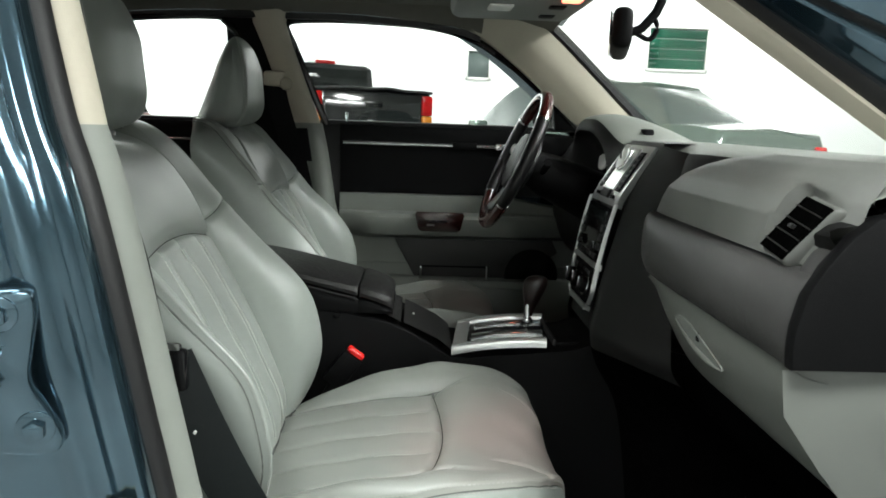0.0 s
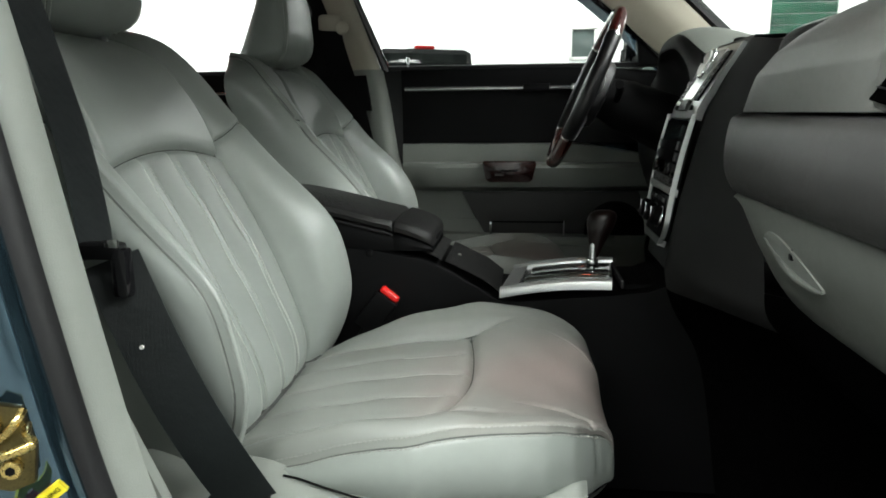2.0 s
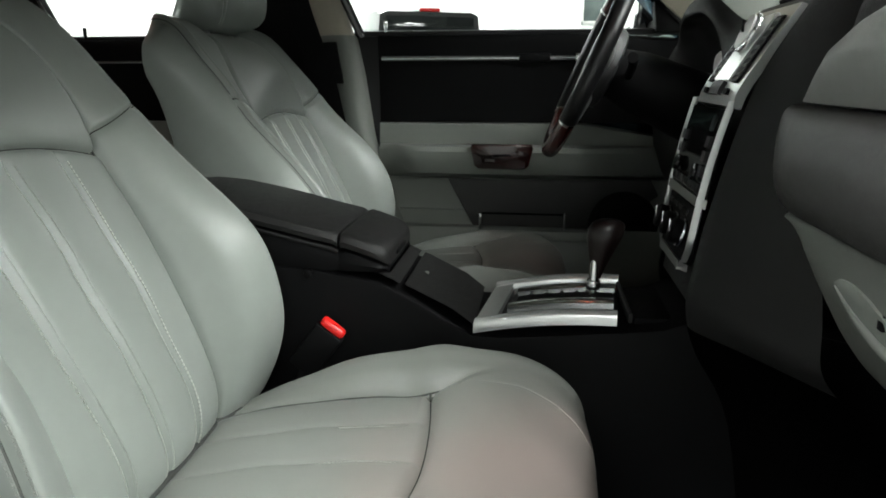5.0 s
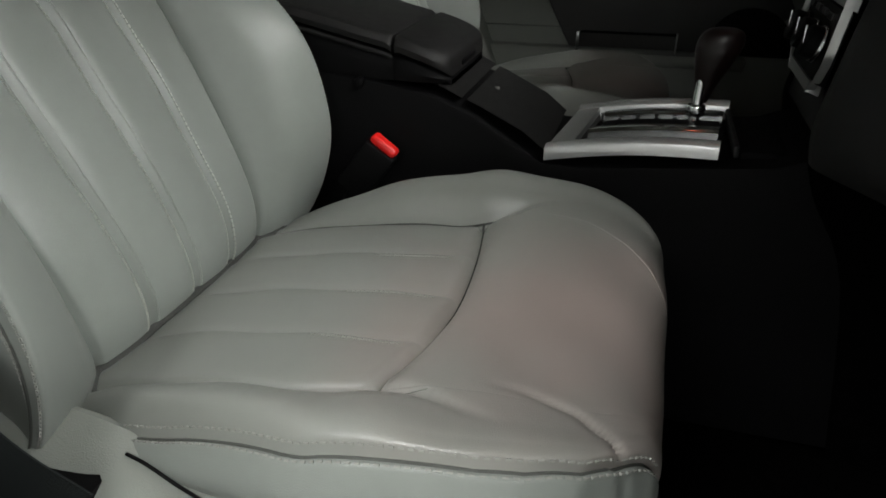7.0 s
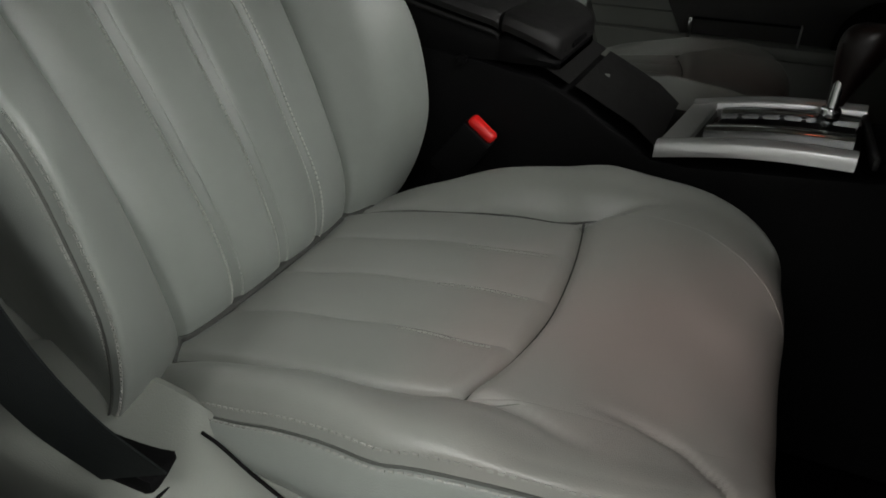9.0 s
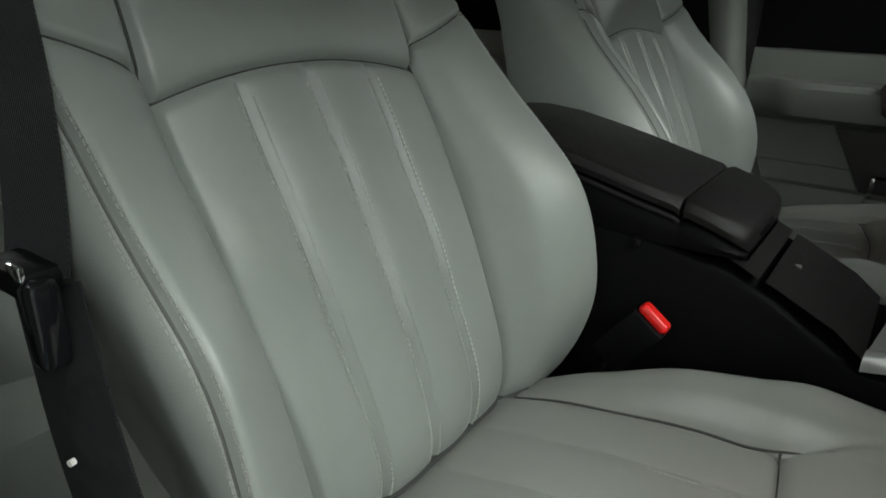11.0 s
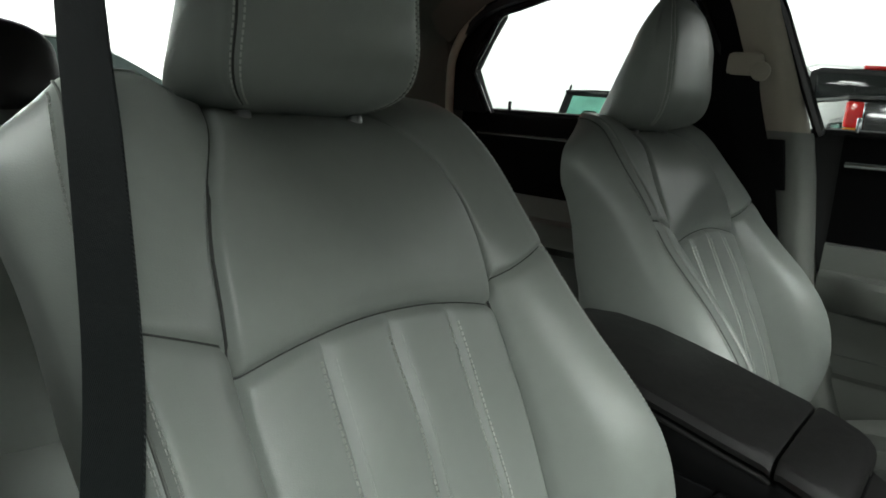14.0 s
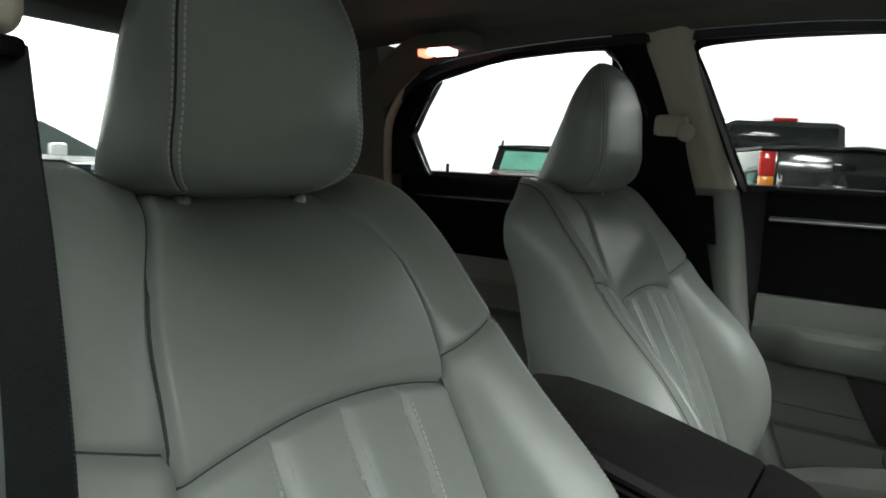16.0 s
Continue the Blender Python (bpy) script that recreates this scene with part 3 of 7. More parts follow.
    # dark cords laid in the seam grooves, standing in for their shade
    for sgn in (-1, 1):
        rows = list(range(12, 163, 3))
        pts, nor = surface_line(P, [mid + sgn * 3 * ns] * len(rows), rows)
        part("seam", tube([tuple(p) for p in pts], 0.0012, 6), SEAM_SHADE, back)
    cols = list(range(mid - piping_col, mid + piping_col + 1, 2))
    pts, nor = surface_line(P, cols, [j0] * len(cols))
    part("seam", tube([tuple(p) for p in pts], 0.0013, 6), SEAM_SHADE, back)

    # cushion grid: rows run from the back to the front lip and down
    prof = spline([(0.00, 0.47), (0.06, 0.503), (0.12, 0.531), (0.18, 0.551), (0.25, 0.566), (0.32, 0.577), (0.39, 0.583), (0.45, 0.585),
                   (0.50, 0.580), (0.54, 0.566), (0.562, 0.545), (0.570, 0.518), (0.566, 0.49), (0.552, 0.46), (0.528, 0.435)], 11)
    rise = smooth_table([(-0.1, -0.006), (0.0, -0.004), (0.06, -0.006), (0.12, -0.006), (0.17, 0.0), (0.22, 0.013), (0.27, 0.025), (0.33, 0.034), (0.39, 0.037),
                         (0.45, 0.033), (0.50, 0.029), (0.54, 0.028), (0.565, 0.029), (0.58, 0.026)])
    cw_, cx_, cz_, wsr = [], [], [], []
    sx, sz = prof[:, 0], prof[:, 1]
    ns2 = 13
    for k in range(len(sx)):
        x, z = sx[k], sz[k]
        r = float(rise(x)) * (1.0 if x < 0.4 else float(np.clip((z - 0.43) / 0.10, 0, 1)))
        t = max(0.0, (x - 0.41) / 0.175)
        f = (1 - min(t, 0.999) ** 3.2) ** (1 / 3.2)
        f = float(np.interp(x, [0.42, 0.47, 0.50, 0.53, 0.55, 0.562, 0.575], [1, 0.985, 0.95, 0.87, 0.76, 0.66, 0.58])) if z > 0.5 else 0.6
        fi = (1 - min(max(0.0, (x - 0.47) / 0.13), 0.95) ** 3.5) ** (1 / 3.5)
        fi = max(fi, 0.92)
        if x < 0.1:
            f *= 0.94 + 0.6 * x
        low = np.clip((0.5 - z) / 0.1, 0, 1) if x > 0.4 else 0.0
        w0 = 0.213 * f
        pd = float(np.interp(x, [0.0, 0.15, 0.2, 0.23, 0.283, 0.352, 0.412, 0.467, 0.516, 0.545], [0.020, 0.020, 0.026, 0.030, 0.033, 0.034, 0.028, 0.017, 0.010, 0.008]))
        ws = min(0.135 + 0.10 * max(0, 0.39 - x) * 0.9, w0 * 0.66)
        wp = 0.185 * f
        pz = z + r - pd
        under = min(pz - 0.045, float(np.interp(x, [0.2, 0.286, 0.34, 0.403, 0.473, 0.522, 0.543, 0.575], [0.49, 0.508, 0.510, 0.515, 0.518, 0.520, 0.512, 0.505])))
        if z < 0.57 and x > 0.5:
            under = min(pz - 0.012, max(0.505, pz - 0.10))
            f_in = float(np.clip((0.54 - z) / 0.10, 0, 1))
            w0, wp = w0 * (1 - 0.72 * f_in ** 1.4), wp * (1 - 0.72 * f_in ** 1.4)
            ws = min(ws, w0 * 0.66)
        wsr.append(ws)
        kf = float(np.clip((x - 0.36) / 0.10, 0, 1))        # towards the lip the bolsters melt into the middle
        kf = kf * kf * (3 - 2 * kf)

        def across(rr, floor, dk=0.0):
            """Outline from the middle to one edge: (offset, height)."""
            top_ = max(z + rr, floor)
            def lift(a, flat):
                return z + (top_ - z) * (kf * (a / wp) ** 2 + (1 - kf) * flat)
            return [(0, z, 0), (0.07, lift(0.07, 0), 0), (ws * 0.93, lift(ws * 0.93, 0), 0), (ws, lift(ws, 0), 0), (0.5 * (ws + wp), lift(0.5 * (ws + wp), 0.72), 0), (wp, top_, 0),
                    (wp + (0.60 + dk) * (w0 - wp), pz - 0.07 * dk, 0), (w0 + 0.004, pz - 0.42 * (pz - under), 0), (w0 - 0.004, under + 0.12 * (pz - under), 0),
                    (w0 - 0.032, under - (0.02 if z > 0.57 or x < 0.5 else 0.004), 0)]
        half, half_out = across(r, -1.0, 0.2 * kf), across(r * 0.5, pz + 0.004)
        nar = 0.80 + 0.20 * min(x / 0.37, 1.0) ** 1.6
        full = [(-a * (nar if a > ws + 0.001 else 1), b, c) for a, b, c in half_out[:0:-1]] + [(a * (fi / f if i_ > 3 else 1) * 1.02, b, c) for i_, (a, b, c) in enumerate(half)]
        s = spline(full, ns2)
        cw_.append(s[:, 0])
        cz_.append(s[:, 1])
        lean_in = np.where(s[:, 0] > 0, -0.018, -0.03) * np.clip((np.abs(s[:, 0]) / 0.24), 0, 1) ** 3 * np.clip((x - 0.42) / 0.15, 0, 1)
        cx_.append(x + lean_in)
    CW, CZ, CX = np.array(cw_), np.array(cz_), np.array(cx_)
    SX = sx[:, None] + 0 * CW
    top = np.arange(len(sx))[:, None] + 0 * CW < 110
    acw = np.abs(CW)
    mid2 = CW.shape[1] // 2
    col2 = np.arange(CW.shape[1])[None, :] + 0 * CW
    wsx = np.array(wsr)[:, None] + 0 * CW
    k0 = int(np.argmin(np.abs(sx[:100] - 0.398)))
    xs = 0.401 - np.where(CW < 0, 0.026, 0.012) * np.minimum(acw / 0.135, 1) ** 2
    shift = (xs - sx[k0]) * np.clip(1 - np.abs(np.arange(len(sx)) - k0) / 14.0, 0, 1)[:, None]
    SX = SX + shift
    CX = CX + shift
    g = np.zeros_like(CW)
    on = np.clip((0.47 - SX) / 0.06, 0, 1)
    g += groove(acw - wsx - 0.4 * np.maximum(0, SX - 0.40), 0.006, 0.005) * on
    ins = (acw < wsx) & (SX < 0.5)
    g += np.where(ins, groove(SX - xs, 0.0095, 0.0045), 0)
    for s in (-pl, 0, pl):
        g += np.where(SX < xs, groove(CW - s, 0.0013, 0.005), 0) * np.clip((SX - 0.1) / 0.1, 0.25, 1)
    fr = ((acw / pl) % 1.0)
    g += np.where(ins & (SX < xs), 0.0018 * (1 - (2 * fr - 1) ** 2), 0)
    g += np.where((acw < wsx) & (SX >= xs), 0.005 * np.clip((SX - xs) / 0.02, 0, 1), 0.005 * np.maximum(np.clip((acw - wsx) / 0.02, 0, 1), np.clip((SX - xs) / 0.05, 0, 1)) * np.clip((SX - 0.36) / 0.04, 0, 1))
    lipw = np.interp(SX, [0.44, 0.48, 0.515, 0.54, 0.56], [0.118, 0.122, 0.130, 0.146, 0.165])
    g += np.where(CW < 0, groove(acw - lipw, 0.0035, 0.004), 0) * np.clip((SX - 0.455) / 0.04, 0, 1) * (np.arange(len(sx)) < 118)[:, None]
    pc2 = 6 * ns2
    g += groove((mid2 - col2 - pc2) * 0.0017, 0.0055, 0.0032)
    g += 0.001 * np.sin(SX * 60 + CW * 17) * np.sin(CW * 37 + 1.3)
    # push along the profile's normal
    tx, tz = np.gradient(sx), np.gradient(sz)
    ln = np.hypot(tx, tz)
    nx, nz = -tz / ln, tx / ln
    C = np.stack([CX + g * nx[:, None], yc + m * CW, CZ + g * nz[:, None]], -1)
    ccw = 0.25 * (CW[:-1, :-1] + CW[1:, :-1] + CW[:-1, 1:] + CW[1:, 1:])
    cxx = 0.5 * (SX[:-1, :-1] + SX[1:, :-1])
    kk = np.arange(len(sx) - 1)[:, None] + 0 * ccw
    reg = np.full(ccw.shape, 5)
    c2 = col2[:-1, :-1] + 0.5
    inn = (np.abs(c2 - mid2) < 3 * ns2) & (kk < k0)
    reg[inn] = np.clip(np.floor((c2[inn] - mid2) / ns2 + 2), 0, 3).astype(int)
    outer = np.abs(col2[:-1, :-1] + 0.5 - mid2) > pc2
    reg[outer & (ccw < 0)] = 6
    reg[outer & (ccw > 0)] = 7
    bm = loft([[(x, yc - w, 0.50), (x, yc - w, 0.40), (x, yc + w, 0.40), (x, yc + w, 0.50)] for x, w in ((0.0, 0.18), (0.2, 0.2), (0.42, 0.19), (0.52, 0.12))],
              close_ends=True, cyclic=True)
    for v in bm.verts:
        if v.co.z > 0.45:
            v.co.z = 0.44
    cush = part("cushion", bm, GREY_VINYL, root, "grey leather seat cushion with pleats")
    names = {k: ("pleat", LEATHER_SEAT, "") for k in range(4)}
    names.update({5: ("cushion_cover", LEATHER_SEAT, "smooth grey leather, pinkish on the front lip"), 6: ("side_panel", LEATHER, ""), 7: ("side_panel", LEATHER_SEAT, "")})
    split_grid(C, reg, names, cush)
    # dark tube where the cushion tucks under the backrest, drawn for the shade
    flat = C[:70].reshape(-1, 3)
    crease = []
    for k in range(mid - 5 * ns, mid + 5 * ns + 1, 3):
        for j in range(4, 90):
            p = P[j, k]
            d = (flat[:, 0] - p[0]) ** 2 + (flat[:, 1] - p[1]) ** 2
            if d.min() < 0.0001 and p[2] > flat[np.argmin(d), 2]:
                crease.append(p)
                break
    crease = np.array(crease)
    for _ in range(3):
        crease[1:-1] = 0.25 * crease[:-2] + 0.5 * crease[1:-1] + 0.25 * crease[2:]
    part("crease", tube([tuple(p) for p in crease], 0.0042, 8), SEAM_SHADE, cush, "dark strip for the shade between cushion and backrest")
    rows = list(range(18, 118, 2))
    edge_lines = []
    for sgn in (-1,):
        for off in (-2.6, 2.6):
            edge_lines.append(surface_line(C, [mid2 + sgn * pc2 + off] * len(rows), rows))
        pts, nor = surface_line(C, [mid2 + sgn * pc2] * len(rows), rows)
        part("piping", tube([tuple(p) for p in pts], 0.0013, 6), PIPING, root)
    for s in (-pl, 0, pl):
        for off in (-0.005,):
            rr = [j for j in range(40, 90, 2) if 0.30 < sx[j] < 0.385]
            cols = [mid2 - 5 * ns2 + np.interp(s + off, CW[j, mid2 - 5 * ns2:mid2 + 5 * ns2], np.arange(10 * ns2)) for j in rr]
            soft_lines.append(surface_line(C, cols, rr))
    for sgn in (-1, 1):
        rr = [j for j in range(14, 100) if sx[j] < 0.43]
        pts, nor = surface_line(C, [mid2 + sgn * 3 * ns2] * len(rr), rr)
        part("seam", tube([tuple(p) for p in pts], [0.0011 * min(1, (len(rr) - q) / 8) + 0.0001 for q in range(len(rr))], 6), SEAM_SHADE, cush)
    # black strip in place of the shade under the cushion cover
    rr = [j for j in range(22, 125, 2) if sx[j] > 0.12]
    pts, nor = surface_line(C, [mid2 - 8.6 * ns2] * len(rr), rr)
    part("cover_edge", tube([tuple(p) for p in pts], 0.0035, 6), BLACK, cush, "black strip for the shade under the cushion cover")
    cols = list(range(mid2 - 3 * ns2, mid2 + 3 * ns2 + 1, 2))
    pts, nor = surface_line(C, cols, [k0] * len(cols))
    part("seam", tube([tuple(p) for p in pts], 0.0013, 6), SEAM_SHADE, cush)
    lines = [(p, n * (1 if n[0] @ (N + np.array([0, 0, 1])) > 0 else -1)) for p, n in lines]
    dashes(lines[:6], THREAD, root, width=0.0009, lift=0.0012)
    dashes(lines[6:], WORN_THREAD, root, width=0.0009, lift=0.0008)
    dashes([(p, n * (1 if n[len(n) // 3][2] > 0 else -1)) for p, n in edge_lines], WORN_THREAD, root, length=0.0036, pitch=0.0062, width=0.0010)
    dashes([(p, n * (1 if n[len(n) // 3][2] > 0 else -1)) for p, n in soft_lines], WORN_THREAD, root, "worn_stitching", length=0.0030, pitch=0.0045, width=0.0008)

    # headrest: front pad and side pads, with a stitched seam on each side
    hs, nh = 12, 60
    hrows = []
    for q in np.linspace(-1, 1, nh):
        hn = math.sin(q * math.pi / 2)
        k = max(1e-3, 1 - abs(hn) ** 3.6) ** 0.48 if hn > 0 else max(1e-3, 1 - abs(hn) ** 7) ** 0.36
        wm = 0.1035 * (1 - 0.05 * hn - 0.26 * max(0, hn) ** 2) * (0.25 + 0.75 * k)
        df = (0.012 if m < 0 else -0.004) + float(np.interp(hn, [-1, -0.5, 0.2, 0.7, 1], [-0.022, -0.006, 0.006, 0.006, 0.0]))
        dep = 0.104 - 0.056 * hn
        wl = wm * (0.87 + 0.05 * max(0, -hn) ** 2)
        half = [(0, df), (wl * 0.5, df - 0.001), (wl, df - 0.009), (wm * 0.97, df - 0.026), (wm, df - 0.42 * dep), (wm * 0.93, df - 0.75 * dep), (wm * 0.62, df - 0.96 * dep), (0, df - dep)]
        sec = spline([(-a, b) for a, b in half[:0:-1]] + half, hs)
        dc = df - dep * 0.45
        d = dc + (sec[:, 1] - dc) * k
        cidx = np.abs(np.arange(len(sec)) - 7 * hs)
        d = d + groove((cidx - 2 * hs) * 0.0032, 0.0035, 0.004)
        hrows.append(np.stack([sec[:, 0], np.full(len(sec), 0.655 + 0.102 * hn), d], -1))
    A = np.array(hrows)
    HP = place(A[..., 0], A[..., 1], A[..., 2])
    ci = np.arange(A.shape[1] - 1)[None, :] + 0.5 - 7 * hs + np.zeros((nh - 1, 1))
    reg = np.zeros(ci.shape, int)
    reg[ci < -2 * hs] = 1
    reg[ci > 2 * hs] = 2
    bm = loft([place(np.array([-x, -x, x, x]), np.array([h] * 4), np.array([-0.06, -0.025, -0.025, -0.06])) for h, x in ((0.59, 0.06), (0.64, 0.07), (0.685, 0.06))],
              close_ends=True, cyclic=True)
    head = part("headrest", bm, LEATHER, root, "grey leather headrest with stitched sides")
    split_grid(HP, reg, {0: ("front_pad", LEATHER, ""), 1: ("side_pad", LEATHER, ""), 2: ("side_pad", LEATHER, "")}, head)
    hl = []
    rows = list(range(5, nh - 5))
    for sgn in (-1, 1):
        for off in (-1.5, 1.5):
            p, n = surface_line(HP, [7 * hs + sgn * 2 * hs + off] * len(rows), rows)
            hl.append((p, n * (1 if n[len(n) // 2] @ N > 0 else -1)))
    dashes(hl, THREAD, root)
    for sgn in (-1, 1):
        p, n = surface_line(HP, [7 * hs + sgn * 2 * hs] * len(rows), rows)
        part("seam", tube([tuple(q) for q in p], 0.0012, 6), SEAM_SHADE, head)
    for w in (-0.06, 0.06):
        a, b = place(np.array([w]), np.array([0.50]), np.array([-0.085]))[0], place(np.array([w]), np.array([0.62]), np.array([-0.075]))[0]
        part("headrest_post", tube([a, b], 0.006, 12), CHROME, root)
        part("post_guide", disc(place(np.array([w]), np.array([0.549]), np.array([-0.078]))[0], U, 0.008, 0.012, 20, bevel=0.003), STEEL, root)

    # outer plastic side shield under the cushion, with its raised rear part
    yo = yc - m * 0.247
    ring = []
    for x, zt, fall in ((-0.05, 0.50, 0.03), (0.0, 0.53, 0.035), (0.06, 0.55, 0.038), (0.12, 0.55, 0.040), (0.18, 0.544, 0.032), (0.22, 0.534, 0.020), (0.27, 0.525, 0.012), (0.33, 0.518, 0.010),
                        (0.42, 0.522, 0.010), (0.485, 0.532, 0.012), (0.522, 0.546, 0.016), (0.536, 0.540, 0.018)):
        pull = 0.035 * max(0.0, (x - 0.42) / 0.116) ** 2
        y_in, y_out, zb = yc - m * (0.166 - 0.3 * pull), yo + m * pull, 0.40 + 0.08 * max(0, (x - 0.38) / 0.15)
        ring.append([(x, y_in, zt - 0.03), (x, y_in - m * 0.003, zt - 0.004), (x, y_in - m * 0.010, zt), (x, (y_in + y_out) / 2, zt - 0.45 * fall), (x, y_out + m * 0.010, zt - fall + 0.002), (x, y_out + m * 0.002, zt - fall - 0.007),
                     (x, y_out, zt - fall - 0.02), (x, y_out + m * 0.006, zt - 0.09), (x, y_out + m * 0.016, zb), (x, y_in, zb)])
    dense = []
    R = np.array(ring)
    for k in range(R.shape[1]):
        dense.append(spline(R[:, k], 5))
    dense = np.array(dense).transpose(1, 0, 2)
    part("side_shield", loft(dense, close_ends=True, cyclic=True), GREY_PLASTIC, root, "light grey moulded plastic seat side trim")
    # black line drawn for the shade between cushion and side trim
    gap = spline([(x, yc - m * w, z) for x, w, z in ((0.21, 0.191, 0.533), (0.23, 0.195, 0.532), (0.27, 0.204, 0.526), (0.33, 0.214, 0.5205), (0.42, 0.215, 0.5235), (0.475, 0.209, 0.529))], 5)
    part("trim_gap", tube([tuple(p) for p in gap], 0.0014, 8), BLACK, root, "dark strip for the shade between cushion and side trim")
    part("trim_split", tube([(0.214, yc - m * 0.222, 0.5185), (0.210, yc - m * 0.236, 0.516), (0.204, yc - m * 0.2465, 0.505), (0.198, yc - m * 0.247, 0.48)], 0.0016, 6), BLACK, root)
    part("seat_lever", box(0.30, yo - m * 0.002 - 0.008, 0.435, 0.40, yo - m * 0.002 + 0.008, 0.452, 0.006), BLACK, root)
    # seat frame and runners
    for w in (-0.19, 0.19):
        part("seat_rail", box(-0.05, yc + w - 0.02, 0.262, 0.52, yc + w + 0.02, 0.30, 0.004), STEEL, root)
    part("seat_base", box(-0.02, yc - 0.19, 0.30, 0.49, yc + 0.19, 0.41, 0.02), BLACK, root)
    return root


build_seat(-SEAT_Y, 1, "grey leather front passenger seat, pleated, with stitched seams")
build_seat(SEAT_Y, -1, "grey leather driver seat with pleated centre behind the steering wheel")

# ---- car shell ----
shell = thing("car", (0.2, 0, 0.0), "dark blue sedan with grey leather cabin, passenger door open", "car")
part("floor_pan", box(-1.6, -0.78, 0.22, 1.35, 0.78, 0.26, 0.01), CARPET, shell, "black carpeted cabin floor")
for x in (-1.75, 1.3):
    for y in (-0.74, 0.74):
        part("wheel", disc((x, y, 0.335), (0, 1, 0), 0.335, 0.21, 32, bevel=0.03), TYRE, shell)
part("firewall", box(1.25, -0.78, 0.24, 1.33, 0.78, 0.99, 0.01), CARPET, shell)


def roof_height(x, y):
    return 1.395 - 0.035 * (y / 0.6) ** 2 - 0.05 * max(0, (x - 0.35) / 0.4) ** 2 - 0.05 * max(0, (-0.5 - x) / 0.6) ** 2


rows = []
for x in np.linspace(-1.15, 0.72, 24):
    r = [(x, y, roof_height(x, y)) for y in np.linspace(-0.62, 0.62, 25)]
    rows.append(r)
part("headliner", solid(rows, 0.03, (0, 0, 1)), LINER, shell, "dark grey-beige cloth headliner")
rows = [[(x, y, roof_height(x, y) + 0.045) for y in np.linspace(-0.70, 0.70, 21)] for x in np.linspace(-1.2, 0.76, 20)]
part("roof_skin", solid(rows, 0.02, (0, 0, 1)), BODY_BLUE, shell)


def sweep_rail(name, pts, prof, mat, label="", n=6):
    """A trim of one cross-section (offsets in y and z) carried along a line."""
    s = spline(pts, n)
    return part(name, loft([[(p[0], p[1] + a, p[2] + b) for a, b in prof] for p in s], close_ends=True, cyclic=True), mat, shell, label)


for sy in (1, -1):
    # side rail above the doors: inner trim, seal, outer skin
    rail = [(0.52, 0.643, 1.298), (0.44, 0.64, 1.318), (0.20, 0.632, 1.338), (-0.05, 0.63, 1.338), (-0.30, 0.635, 1.335),
            (-0.52, 0.64, 1.318), (-0.68, 0.645, 1.285), (-0.80, 0.66, 1.2)]
    pts = [(x, sy * y, z) for x, y, z in rail]
    sweep_rail("roof_rail", pts, [(sy * 0.0, 0.0), (sy * -0.05, 0.02), (sy * -0.08, 0.055), (sy * 0.02, 0.06), (sy * 0.05, 0.03)], LINER if sy > 0 else CREAM)
    sweep_rail("door_seal", [(x, y + sy * 0.022, z - 0.006) for x, y, z in pts], [(sy * -0.012, 0.006), (sy * -0.008, -0.01), (sy * 0.01, -0.01), (sy * 0.014, 0.006)], RUBBER)
    sweep_rail("outer_rail", [(x, y + sy * 0.075, z + 0.02) for x, y, z in pts], [(sy * -0.03, 0.0), (sy * -0.02, 0.05), (sy * 0.02, 0.03), (sy * 0.03, -0.02)], BODY_BLUE)
    # front pillar trim between side window and windscreen
    a = [(1.13, 0.70, 0.98), (1.0, 0.685, 1.07), (0.86, 0.66, 1.19), (0.72, 0.625, 1.305), (0.62, 0.59, 1.37)]
    b = [(0.86, 0.72, 1.03), (0.78, 0.70, 1.095), (0.68, 0.675, 1.18), (0.56, 0.65, 1.27), (0.45, 0.62, 1.335)]
    A, B = spline(a, 6), spline(b, 6)
    if sy < 0:
        continue
    rows = []
    for p, q in zip(A, B):
        rows.append([(v[0], sy * v[1], v[2]) for v in (p, p * 0.6 + q * 0.4 + [0, -0.022, 0.012], p * 0.35 + q * 0.65 + [0, -0.024, 0.01], q, q + [0, 0.05, 0], p + [0, 0.05, 0.01])])
    part("front_pillar", loft(rows, close_ends=True, cyclic=True), CREAM, shell, "cream plastic windscreen pillar trim")
    rows = [[(v[0], sy * v[1], v[2]) for v in (p + [0.006, -0.004, 0.006], p + [0.02, 0.0, 0.02], p + [0.02, 0.05, 0.03], p + [-0.02, 0.06, 0.012])] for p in A]
    part("windscreen_seal", loft(rows, close_ends=True, cyclic=True), RUBBER, shell)
    rows = [[(v[0], sy * v[1], v[2]) for v in (q + [0.0, 0.052, -0.012], p + [0.0, 0.052, 0.012], p + [0.0, 0.09, 0.0], q + [0.0, 0.10, -0.03])] for p, q in zip(A, B)]
    part("pillar_skin", loft(rows, close_ends=True, cyclic=True), BODY_BLUE, shell)

# passenger side: the windscreen pillar's layers along the open door frame
PILLAR_LINES = [(lambda x: (x, -0.62, 1.183 - 0.605 * (x - 0.639))), (lambda x: (x, -0.64, 1.171 - 0.61 * (x - 0.687))), (lambda x: (x, -0.652, 1.132 - 0.53 * (x - 0.78))),
                (lambda x: (x, -0.678, 1.181 - 0.373 * (x - 0.72))), (lambda x: (x, -0.685, 1.181 - 0.355 * (x - 0.734))), (lambda x: (x, -0.72, 1.19 - 0.42 * (x - 0.95)))]
